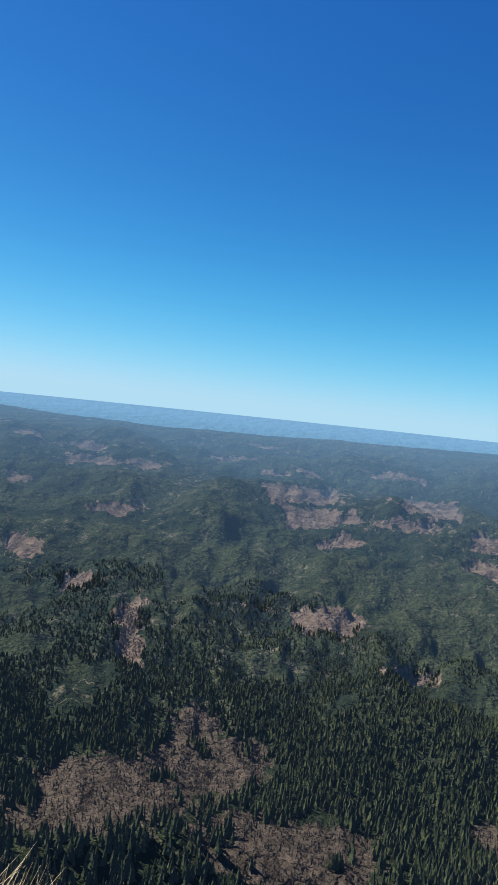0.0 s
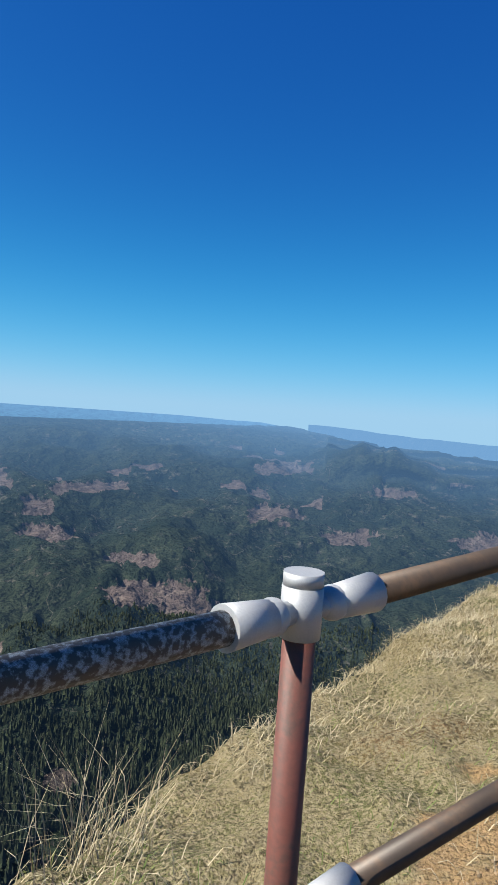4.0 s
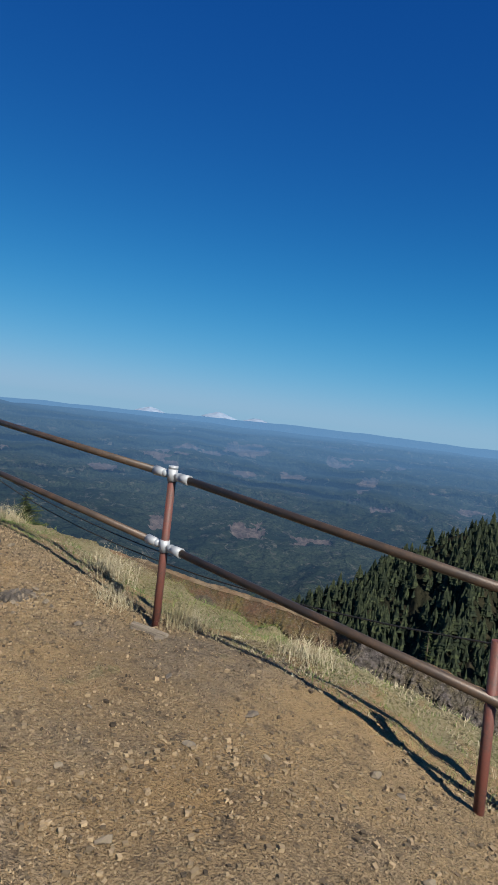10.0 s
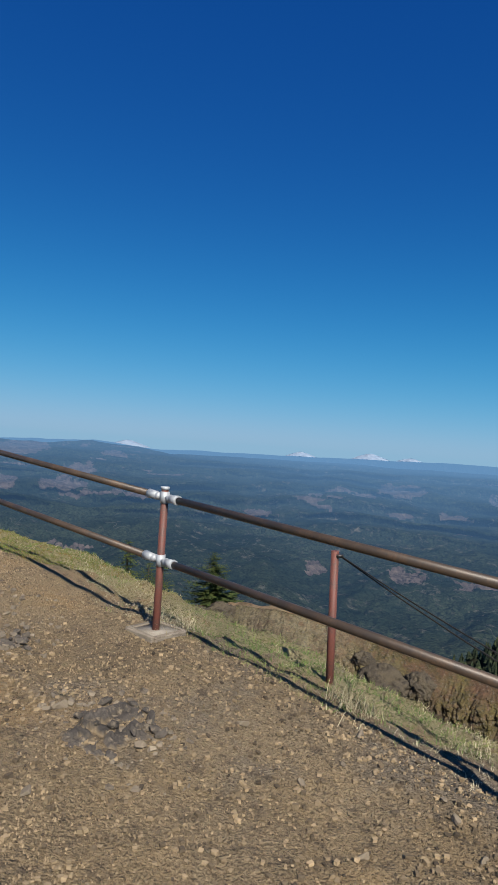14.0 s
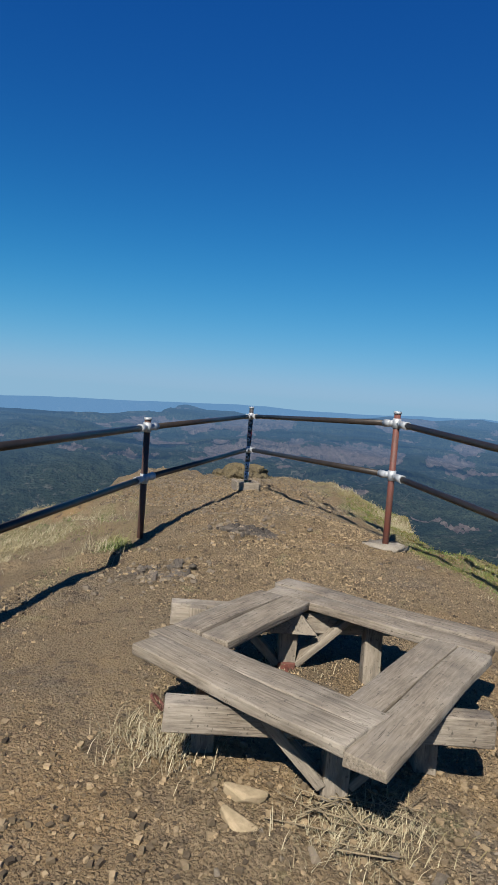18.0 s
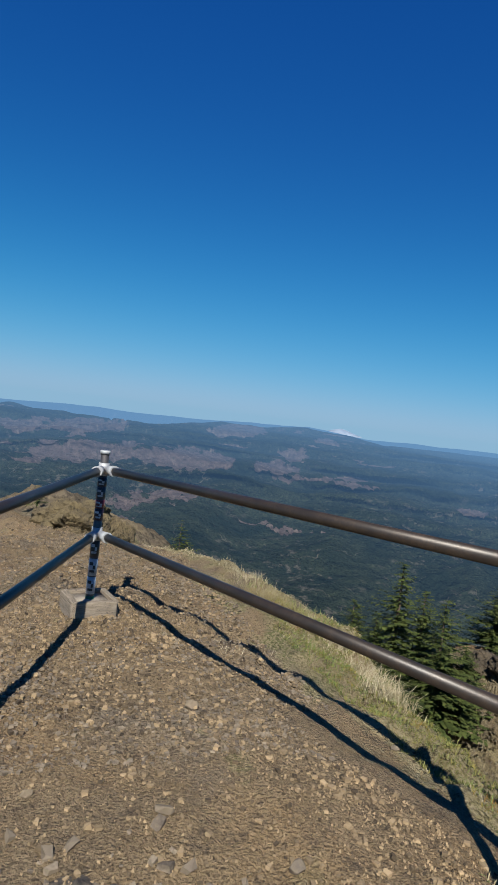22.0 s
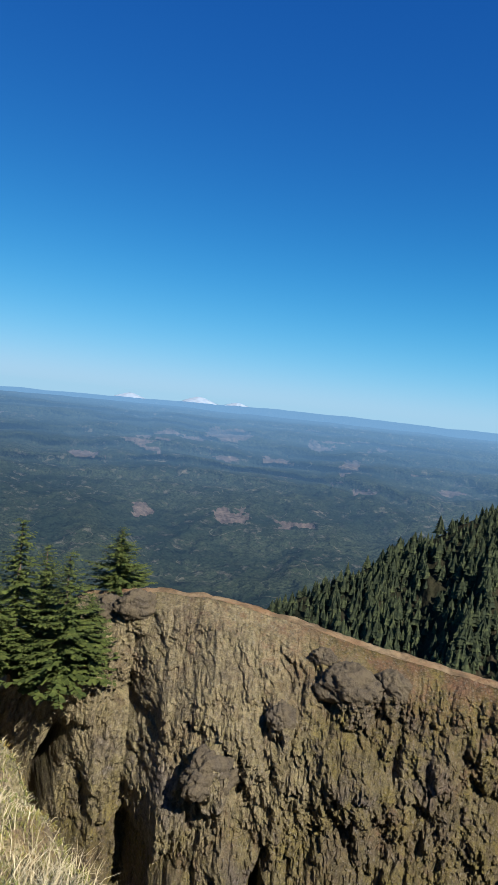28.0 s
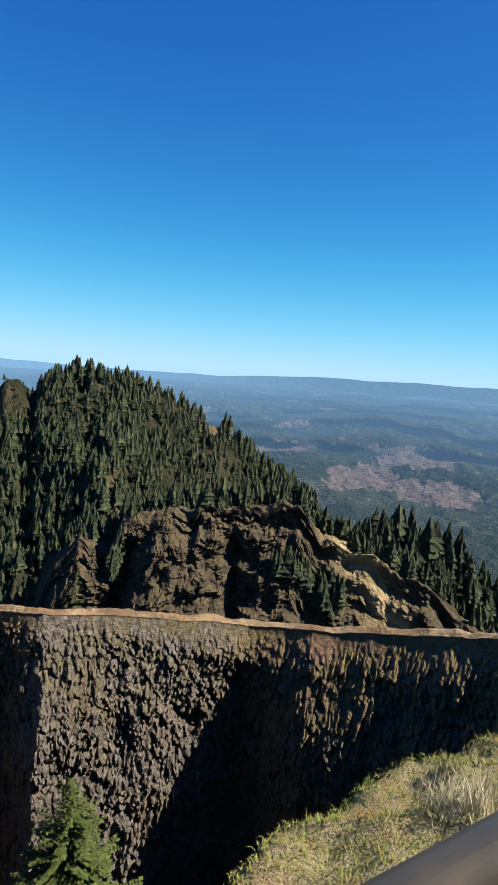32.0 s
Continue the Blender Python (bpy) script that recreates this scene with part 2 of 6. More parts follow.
def w_rock(nt, co):
    a = mix(nt, noise_fac(nt, co, 1.1, 0.35, 0.65, 7), (0.068, 0.053, 0.040), (0.145, 0.108, 0.070))
    b = mix(nt, noise_fac(nt, co, 0.35, 0.5, 0.62, 6), a, (0.12, 0.072, 0.044))
    b = mix(nt, vmath(nt, "MULTIPLY", attr(nt, "red"), 0.8), b, (0.19, 0.095, 0.055))
    patch = mix(nt, noise_fac(nt, co, 0.8, 0.4, 0.6, 5), (0.105, 0.083, 0.023), (0.20, 0.158, 0.048))
    patch = mix(nt, vmath(nt, "MULTIPLY", noise_fac(nt, co, 0.45, 0.52, 0.62, 6, 0.65), 0.8), patch, (0.19, 0.155, 0.08))
    patch = mix(nt, vmath(nt, "MULTIPLY", noise_fac(nt, co, 5.0, 0.5, 0.66, 5, 0.6, (1, 1, 0.4)), 0.6), patch, (0.07, 0.058, 0.025))
    patch = mix(nt, vmath(nt, "MULTIPLY", attr(nt, "dry"), noise_fac(nt, co, 2.2, 0.3, 0.6, 6)), patch, (0.33, 0.28, 0.175))
    # silvery grey columns, lightened in spots to paint in their glints
    b = mix(nt, attr(nt, "grey"), b, mix(nt, noise_fac(nt, co, 3.0, 0.35, 0.65, 7), (0.05, 0.042, 0.04), (0.21, 0.178, 0.165)))
    b = mix(nt, vmath(nt, "MULTIPLY", noise_fac(nt, co, 0.4, 0.5, 0.62, 7, 0.68), 0.65), b, (0.105, 0.074, 0.04))
    where = vmath(nt, "MULTIPLY", noise_fac(nt, co, 1.3, 0.36, 0.54, 8, 0.72), noise_fac(nt, co, 0.33, 0.30, 0.52, 4))
    c = mix(nt, vmath(nt, "MULTIPLY", attr(nt, "moss"), where), b, patch)
    c = mix(nt, vmath(nt, "MULTIPLY", attr(nt, "dry"), noise_fac(nt, co, 1.7, 0.38, 0.62, 7, 0.68)), c, (0.31, 0.25, 0.145))
    stud, _ = cell_tone(nt, co, 9)
    c = mix(nt, vmath(nt, "MULTIPLY", stud, 0.42), c, (0.045, 0.038, 0.03))
    c = mix(nt, vmath(nt, "MULTIPLY", noise_fac(nt, co, 2.6, 0.50, 0.62, 9, 0.75), 0.6), c, (0.034, 0.028, 0.020))
    return mix(nt, vmath(nt, "MULTIPLY", noise_fac(nt, co, 7, 0.56, 0.66, 5), 0.5), c, (0.22, 0.195, 0.165))


def w_crest(nt, co):
    a = mix(nt, noise_fac(nt, co, 0.5, 0.4, 0.6, 6), (0.21, 0.125, 0.068), (0.30, 0.215, 0.13))
    return mix(nt, vmath(nt, "MULTIPLY", noise_fac(nt, co, 0.9, 0.46, 0.6, 7, 0.68), 0.8), a, (0.11, 0.078, 0.046))


def w_outcrop(nt, co):
    a = mix(nt, noise_fac(nt, co, 4, 0.35, 0.65, 7), (0.055, 0.047, 0.040), (0.130, 0.108, 0.088))
    a = mix(nt, noise_fac(nt, co, 30, 0.54, 0.70, 4), a, (0.23, 0.18, 0.125))
    a = mix(nt, vmath(nt, "MULTIPLY", noise_fac(nt, co, 70, 0.56, 0.66, 4), 0.7), a, (0.05, 0.042, 0.038))
    return mix(nt, vmath(nt, "MULTIPLY", attr(nt, "dust"), 0.9), a, (0.27, 0.195, 0.11))


def w_pale_outcrop(nt, co):
    a = mix(nt, noise_fac(nt, co, 6, 0.35, 0.65, 7), (0.105, 0.089, 0.064), (0.245, 0.203, 0.142))
    a = mix(nt, vmath(nt, "MULTIPLY", noise_fac(nt, co, 40, 0.54, 0.66, 4), 0.7), a, (0.09, 0.075, 0.06))
    return mix(nt, vmath(nt, "MULTIPLY", attr(nt, "dust"), 0.9), a, (0.22, 0.168, 0.10))


MAT_GROUND = material("gravelly_soil", w_ground, 0.95, spec=0.12)
pebble_relief(MAT_GROUND, [(170, 0.8, 0.008), (75, 0.9, 0.014), (40, 0.25, 0.014)])
MAT_CLIFF = material("weathered_basalt", w_rock, 0.92, bump=[(14, 1.0, 0.08), (3.5, 0.8, 0.25)], spec=0.2)
def w_knob(nt, co):
    a = mix(nt, noise_fac(nt, co, 0.5, 0.36, 0.64, 7, 0.62, (1, 1, 0.35)), (0.11, 0.088, 0.060), (0.205, 0.165, 0.108))
    a = mix(nt, vmath(nt, "MULTIPLY", noise_fac(nt, co, 1.6, 0.48, 0.62, 6, 0.65), 0.75), a, (0.085, 0.066, 0.05))
    return mix(nt, vmath(nt, "MULTIPLY", attr(nt, "grass"), noise_fac(nt, co, 2.2, 0.4, 0.6, 5)), a, (0.21, 0.165, 0.085))


MAT_KNOB = material("bare_brown_ridge_slope", w_knob, 0.95, bump=[(7, 1.0, 0.12), (1.6, 0.9, 0.45)], spec=0.1)
MAT_CREST = material("orange_scree", w_crest, 0.95, bump=[(15, 1.0, 0.08), (3, 0.8, 0.3)], spec=0.1)
MAT_OUTCROP = material("grey_outcrop_stone", w_outcrop, 0.93, bump=[(60, 0.8, 0.012)], spec=0.2)
MAT_PALE_OUTCROP = material("pale_broken_rock", w_pale_outcrop, 0.95, bump=[(60, 0.8, 0.012)], spec=0.15)


def simple(name, rgb, rough, metal=0.0, var=0.25, scale=12.0, bump=None, spec=0.3, second=None, lo=0.4, hi=0.62):
    dark = second or tuple(c * (1 - var) for c in rgb)

    def build(nt, co):
        a = mix(nt, noise_fac(nt, co, scale, lo, hi, 6), rgb, dark)
        return mix(nt, noise_fac(nt, co, scale * 9, 0.35, 0.75, 3), a, tuple(min(1, c * 1.15) for c in rgb))
    return material(name, build, rough, metal, bump, spec, True)


MAT_POST = simple("rust_red_paint", (0.15, 0.048, 0.034), 0.6, 0.0, scale=9, second=(0.085, 0.05, 0.038), bump=[(60, 0.3, 0.002)], spec=0.4)
# a darker copy of the post colour for the western posts
MAT_DARK_POST = simple("dark_brown_post", (0.075, 0.035, 0.027), 0.6, 0.0, scale=9, second=(0.045, 0.028, 0.022), bump=[(60, 0.3, 0.002)], spec=0.35)
MAT_RAIL = simple("worn_brown_pipe", (0.055, 0.039, 0.028), 0.5, 0.2, scale=7, second=(0.12, 0.072, 0.042), bump=[(70, 0.3, 0.001)], spec=0.5)
MAT_DARK_RAIL = simple("dark_worn_pipe", (0.030, 0.024, 0.020), 0.42, 0.3, scale=9, second=(0.060, 0.042, 0.030), bump=[(70, 0.3, 0.001)], spec=0.5)
MAT_FITTING = simple("chalky_galvanised_fitting", (0.40, 0.41, 0.42), 0.55, 0.3, scale=30, second=(0.45, 0.45, 0.45), bump=[(90, 0.3, 0.001)], spec=0.5)
MAT_CONCRETE = simple("pale_concrete", (0.30, 0.26, 0.21), 0.95, scale=14, second=(0.20, 0.165, 0.125), bump=[(60, 0.7, 0.006)], spec=0.2)
MAT_WIRE = simple("dark_wire", (0.05, 0.045, 0.04), 0.5, 0.6, spec=0.4)


# ---- the lie of the land ----
FENCE = [("p0", -2.5, -0.31, -0.06), ("p1", 0.32, 0.21, -0.08), ("p2", 2.55, 0.37, 0.11), ("p3", 5.67, 1.06, 0.16), ("p4", 8.64, 1.54, 0.13), ("p5", 11.62, 1.04, 0.24),
         ("p6", 14.43, 0.34, 0.43), ("p7", 17.51, -0.18, 0.53), ("l1", 20.58, -1.04, 0.45), ("c", 23.44, -2.05, 0.57), ("r1", 20.46, -3.17, 0.68),
         ("r0", 17.47, -4.11, 0.48), ("q4", 14.42, -4.97, 0.24), ("q3", 11.42, -5.35, 0.12), ("q1", 8.44, -5.52, -0.14), ("q0", 5.35, -5.62, -0.40)]
CLOSING = [(2.2, -5.6, -0.5), (-2.0, -5.2, -0.4), (-5.0, -3.5, -0.3), (-5.0, -0.8, -0.3)]
INNER = [(4.7, -0.5, 0.0), (4.1, 0.17, -0.06), (5.74, -3.82, -0.19), (9.05, -4.84, -0.01), (10.5, -4.6, 0.14), (17.1, -2.16, 0.52), (20.5, -1.9, 0.70), (21.7, -3.2, 0.67), (0, -0.8, -0.12), (8, -2, 0.12), (13, -2, 0.40), (2.0, -2.4, -0.12)]
RING = np.array([(x, y) for _, x, y, _ in FENCE] + [(x, y) for x, y, _ in CLOSING])
KNOWN = np.array([(x, y, z) for _, x, y, z in FENCE] + CLOSING + INNER)


def ring_distance(x, y):
    """How far outside the fenced ground a place lies (negative inside)."""
    best, inside = np.full(x.shape, 1e9), np.zeros(x.shape, bool)
    n = len(RING)
    for k in range(n):
        (ax, ay), (bx, by) = RING[k], RING[(k + 1) % n]
        t = np.clip(((x - ax) * (bx - ax) + (y - ay) * (by - ay)) / ((bx - ax) ** 2 + (by - ay) ** 2), 0, 1)
        best = np.minimum(best, np.hypot(x - ax - t * (bx - ax), y - ay - t * (by - ay)))
        cross = (ay > y) != (by > y)
        inside ^= cross & (x < (bx - ax) * (y - ay) / np.where(by == ay, 1e-9, by - ay) + ax)
    return np.where(inside, -best, best)


def known_height(x, y):
    top, low = 0.0, 0.0
    for kx, ky, kz in KNOWN:
        w = ((x - kx) ** 2 + (y - ky) ** 2 + 0.15) ** -1.6
        top, low = top + w * kz, low + w
    return top / low


SPINE_X = [20, 23.4, 26.5, 29.0, 30.0, 32.0, 33.2, 36, 50, 70, 77, 83, 95, 120]
SPINE_Z = [0.48, 0.56, 0.42, -0.15, -0.30, -0.25, -0.9, -2.6, -4.4, -6.0, -6.2, -8.0, -22, -60]
SPINE_W = [1.2, 1.5, 1.7, 1.5, 1.5, 1.6, 1.4, 1.2, 1.2, 1.6, 2.2, 2.0, 2.0, 2.0]


def ground_height(x, y):
    s = ring_distance(x, y)
    so = np.maximum(s, 0)
    west = smooth(-1.5, 0.8, y - np.interp(x, [-5, 24], [-1.6, -1.9]))
    drop_w = 0.12 * so + 0.03 * so ** 2 + 1.3 * np.maximum(so - np.interp(x, [-3, -1.5, -0.7, 0, 1.0, 2.7, 5.6, 9.6, 14], [1.6, 1.7, 1.15, 1.2, 1.5, 2.0, 2.5, 2.9, 3.2]), 0)
    drop_e = (0.18 * so + 0.10 * np.minimum(so, 2) ** 2) * np.interp(x, [2, 6, 14, 16, 21, 22], [1, 0.78, 0.72, 0.58, 0.58, 0.75]) + np.interp(x, [14, 19], [1.5, 3.5]) * np.maximum(so - np.interp(x, [4, 8, 12, 16, 18.8, 19.5, 20.3, 20.8, 21.3, 22.6, 23.5], [1.2, 1.45, 1.4, 1.6, 2.0, 2.0, 1.75, 1.2, 0.9, 1.55, 2.2]), 0)
    z = known_height(x, y) - drop_w * west - drop_e * (1 - west)
    ys = np.interp(x, [20, 23.4, 30, 60, 110], [-2.0, -2.1, -2.45, -3.2, -3.0])
    a = np.abs(y - ys) - np.where(y > ys, np.interp(x, SPINE_X, SPINE_W), np.interp(x, [20, 23.0, 24.2, 25.4, 26.5, 28, 30, 32, 36], [0.9, 1.40, 1.52, 1.28, 1.05, 0.55, 0.15, 0.2, 0.9]))
    a = np.maximum(a + 0.5 * vnoise(x * 0.8, y * 0.5, 5), 0)
    fall = np.where(y > ys, 0.35 * a + 0.14 * a ** 2, np.where(x > 36, 0.46 * np.minimum(a, np.interp(x, [36, 45, 60], [2.5, 5, 8])) + 1.15 * np.maximum(a - np.interp(x, [36, 45, 60], [2.5, 5, 8]), 0), 0.45 * np.minimum(a, 0.8) + 3.2 * np.maximum(a - 0.8, 0)))
    ridge = np.interp(x, SPINE_X, SPINE_Z) - np.minimum(fall, 0.6 * a + 12)
    ridge = np.where(x < 20, -99, ridge)
    k = 8.0
    return np.log(np.exp(k * np.clip(z, -60, 9)) + np.exp(k * np.clip(ridge, -60, 9)) + 1e-300) / k


HUB = (12.0, -2.0)


def base_height(r):
    return np.interp(r, [0, 12, 30, 60, 120, 200, 450, 700, 1200, 1900, 2400, 2900, 3600, 4100, 4600], [-20, -26, -40, -62, -112, -178, -372, -490, -560, -581, -510, -407, -252, -143, -80])


def grass_cover(x, y, s):
    west = smooth(-1.2, 0.6, y + 1.9)
    g = smooth(0.1, 0.9, s - smooth(4.5, 7, x) * smooth(23, 20, x) * (0.55 + 0.9 * vnoise(x * 0.6, y * 0.6, 9))) * west + smooth(0.25, 0.9, s) * (1 - west) * (0.75 + 0.5 * vnoise(x * 0.5, y * 0.5, 3))
    return g * (1 - smooth(20.5, 23, x) * smooth(-3.4, -2.8, y + 0.35 * vnoise(x * 0.9, y * 0.9, 8)) * smooth(1.2, 0.2, y))


def near_detail(x, y, z, s, amp=1.0):
    out = 0.05 * fbm(x * 0.9, y * 0.9, 3, 11) + 0.03 * fbm(x * 4, y * 4, 3, 12) + 0.022 * fbm(x * 8, y * 8, 3, 13, 0.6)
    out = out + smooth(0.2, 0.8, s) * 0.09 * fbm(x * 4.5, y * 4.5, 4, 15, 0.6)
    return z + amp * out + smooth(0.6, 3, s) * 0.25 * fbm(x * 1.2, y * 1.2, 4, 14)


def ground_at(x, y):
    """The finished summit surface at one place."""
    x, y = np.array([float(x)]), np.array([float(y)])
    return float(near_detail(x, y, ground_height(x, y), ring_distance(x, y))[0])


gx, gy = np.meshgrid(np.arange(-4.5, 35.01, 0.07), np.arange(-8.6, 7.01, 0.07), indexing="ij")
sx = ring_distance(gx.ravel(), gy.ravel())
gz = near_detail(gx.ravel(), gy.ravel(), ground_height(gx.ravel(), gy.ravel()), sx)
co = np.stack([gx.ravel(), gy.ravel(), gz], 1)
ground = new("ground", grid_mesh("ground", co, *gx.shape, mat=MAT_GROUND, attrs=[("grass", grass_cover(gx.ravel(), gy.ravel(), sx))]))
tagged(ground, "sunlit tan gravelly summit ground with dry grass banks", "ground", kind="structure")

hx, hy = np.meshgrid(np.arange(-70, 130.1, 0.8), np.arange(-40, 70.1, 0.8), indexing="ij")
far_r = np.hypot(hx - HUB[0], hy - HUB[1])
hs = ring_distance(hx.ravel(), hy.ravel())
hz = np.maximum(near_detail(hx.ravel(), hy.ravel(), ground_height(hx.ravel(), hy.ravel()), hs), base_height(far_r).ravel()) + 0.9 * fbm(hx.ravel() * 0.25, hy.ravel() * 0.25, 5, 21) * smooth(3, 12, hs)
inner = (hx > -4) & (hx < 34.5) & (hy > -8.1) & (hy < 6.5)
hz = hz - 0.35 * inner.ravel() - 0.8 * ((hx > 34.2) & (hx < 91.5) & (hy > -13.5) & (hy < 7.5)).ravel()
deep = (hx > -3) & (hx < 33.5) & (hy > -7.1) & (hy < 5.5)
keep = ~(deep[:-1, :-1] & deep[1:, 1:])
co = np.stack([hx.ravel(), hy.ravel(), hz], 1)
slopes = new("ground_slopes", grid_mesh("ground_slopes", co, *hx.shape, keep=keep, mat=MAT_GROUND, attrs=[("grass", np.ones(hx.size) * 0.55)]))
ex, ey = np.meshgrid(np.arange(33.6, 92.1, 0.26), np.arange(-14, 8.1, 0.26), indexing="ij")
es = ring_distance(ex.ravel(), ey.ravel())
crag = 1.1 * fbm(ex.ravel() * 0.3, ey.ravel() * 0.3, 6, 22, 0.65) + 0.25 * np.abs(fbm(ex.ravel() * 0.9, ey.ravel() * 0.9, 3, 23))
ez = near_detail(ex.ravel(), ey.ravel(), ground_height(ex.ravel(), ey.ravel()), es) + crag
bank = np.clip(-0.1 + 0.9 * fbm(ex.ravel() * 0.25, ey.ravel() * 0.25, 3, 24), 0, 0.6)
knob = new("ground_knob", grid_mesh("ground_knob", np.stack([ex.ravel(), ey.ravel(), ez], 1), *ex.shape, mat=MAT_KNOB, attrs=[("grass", bank)]))
tagged(knob, "bare brown slope of the narrow ridge with dry grass", "ground", kind="structure")
tagged(slopes, "steep grassy and rocky slopes falling from the summit", "ground", kind="structure")

# ---- facing cliff with its crest ----
EYE_E = (21.2, -2.9)
CREST_AZ = [-150, -135, -126, -118, -113, -109.8, -107.6, -104, -97, -85.5, -83.5, -81, -74.5, -71.2, -67.4, -63.4, -59.2, -55.9, -51.6, -48.2, -44.2, -40.9, -37.7, -34, -30]
CREST_R = [24, 28, 31, 33.4, 34.8, 35.3, 36.2, 36.8, 35.2, 33.5, 34.3, 35.5, 36, 36.3, 36.5, 37, 37.6, 38.3, 39, 40, 42, 43.5, 45, 46.5, 48]
CREST_EL = [-16, -18.5, -20.3, -21.4, -21.9, -22.0, -22.1, -22.2, -22.2, -21.6, -21.4, -21.1, -20.6, -20.4, -20.1, -19.7, -19.0, -18.4, -17.7, -17.15, -17.2, -17.3, -17.6, -19.5, -24]


def worley(x, y, seed):
    """Distance to the nearest and next cell point, and the nearest cell's random number."""
    ix, iy = np.floor(x), np.floor(y)
    d1, d2, who = np.full(x.shape, 9.0), np.full(x.shape, 9.0), np.zeros(x.shape)
    for dx in (-1, 0, 1):
        for dy in (-1, 0, 1):
            cx, cy = ix + dx, iy + dy
            px, py = cx + hash2(cx, cy, seed), cy + hash2(cx, cy, seed + 1)
            d = np.hypot(x - px, y - py)
            near = d < d1
            d2 = np.where(near, d1, np.minimum(d2, d))
            who = np.where(near, hash2(cx, cy, seed + 2), who)
            d1 = np.where(near, d, d1)
    return d1, d2, who


KNOBS = [(-43.5, -29.5, 2.9, 1.7), (-50.3, -27.6, 1.3, 1.1), (-62.3, -22.3, 1.4, 0.9), (-65.8, -21.9, 1.0, 0.7), (-56.2, -24.0, 0.9, 0.7), (-63.8, -28.5, 1.8, 0.6), (-69.5, -26.7, 1.6, 0.6), (-48.2, -36.2, 1.7, 0.9), (-54, -34, 1.5, 0.6)]


def face_depth(a, e):
    """How far below the crest the mossy face lies in the direction a, e."""
    far = np.interp(a, CREST_AZ, CREST_R)
    return far * (math.tan(radians(np.interp(a, CREST_AZ, CREST_EL))) - math.tan(radians(e))) / (1 - 0.48 * math.tan(radians(e)))


CLIFF_AZ = np.arange(-150, -30, 0.13)
az, v = np.meshgrid(CLIFF_AZ, np.linspace(0, 1, 270), indexing="ij")
az, v = az.ravel(), v.ravel()
rc = np.interp(az, CREST_AZ, CREST_R)
zc = 2.15 + rc * np.tan(np.radians(np.interp(az, CREST_AZ, CREST_EL)))
depth = 27 * v ** 1.15
FACE_AZ = [-150, -140, -126, -117, -112, -109.5, -106, -85, -82, -77, -70, -60, -50, -46, -43, -40, -30]
FACE_R = [0, 3.0, 0.5, 0.5, 2.0, 1.4, -1.2, 3.4, 0.0, -2.0, 0.5, 2.5, 4.0, 3.0, -1.0, 2.5, 0]
bulge = np.interp(az + 1.8 * fbm(az * 0.12, v * 3, 3, 31), FACE_AZ, FACE_R)
arc = np.radians(az) * 34
mossy = smooth(-83, -75, az)
wx, wy = arc + 0.5 * fbm(arc * 0.7, depth * 0.7, 3, 37), depth + 0.5 * fbm(arc * 0.7, depth * 0.7, 3, 38)
d1, d2, who = worley(wx * 0.42, wy * 0.42, 39)
e1, e2, who2 = worley(wx * 1.5, wy * 1.1, 42)
f1, f2, who3 = worley(wx * 4.4, wy * 3.9, 45)
g1, g2, who4 = worley(wx * 7.0, wy * 6.0, 48)
studs = (0.20 * (0.5 - g1) + 0.10 * (who4 - 0.5)) * (1 - 0.2 * mossy)
drips = 0.75 * fbm(arc * 0.95, depth * 0.42, 4, 54, 0.55) + 0.26 * fbm(arc * 2.4, depth * 0.8, 4, 49, 0.6) + 0.14 * np.abs(fbm(arc * 5.0, depth * 1.6, 3, 50))
lumps = drips + 0.55 * (who - 0.5) + 0.7 * (0.5 - d1) + 0.34 * (0.5 - e1) + 0.16 * (who2 - 0.5) + 0.12 * (0.5 - f1) + 0.16 * fbm(arc * 6.0, depth * 4.0, 3, 51, 0.6)
shards = 0.55 * (0.5 - f1) + 0.34 * (who3 - 0.5) + 0.26 * (who2 - 0.5) + 0.22 * (0.5 - e1)
rough_face = 1.1 * fbm(arc * 0.22, depth * 0.2, 4, 32, 0.55) + lumps * (0.35 + 0.65 * mossy) + shards * (1.0 - 0.6 * mossy) + studs
wander = 2.2 * fbm(depth * 0.2, 0 * depth, 3, 33)
gully = 0.9 * np.exp(-((az + 35.0 + wander - 0.25 * (depth - 12)) / 0.9) ** 2) * smooth(5, 9, depth) * smooth(21, 15, depth) + 0.8 * np.exp(-((az + 31.0 + wander - 0.2 * (depth - 11)) / 0.8) ** 2) * smooth(5, 9, depth) * smooth(18, 13, depth) + 0.5 * np.exp(-((az + 55.5 + wander - 0.3 * (depth - 13)) / 0.5) ** 2) * smooth(8, 12, depth)
knob = 0
for ka, ke, kr, kh in KNOBS:
    kd = face_depth(ka, ke)
    near = np.hypot((np.radians(az - ka)) * 34, depth - kd + 0.35 * fbm(arc, depth, 3, 34)) / kr
    knob = knob + 1.4 * kh * np.sqrt(np.clip(1 - near ** 2, 0, 1)) * (1 - 0.25 * near)
rough_face = rough_face + knob
rr = rc - depth * (0.16 + 0.32 * mossy) - 0.9 * smooth(0, 1.4, depth) - 2.6 * smooth(-103, -108, az) * smooth(0, 4.5, depth) - smooth(0, 5, depth) * (bulge * 0.9) - smooth(0.1, 1.2, depth) * rough_face + 7.0 * gully * smooth(0.5, 5, depth)
zz = zc - depth + 0.16 * fbm(arc * 0.5, 0 * arc, 6, 35, 0.5) + 0.05 * fbm(arc * 3.1, 0 * arc, 3, 37, 0.6)
co = np.stack([EYE_E[0] + rr * np.cos(np.radians(az)), EYE_E[1] + rr * np.sin(np.radians(az)), zz], 1)
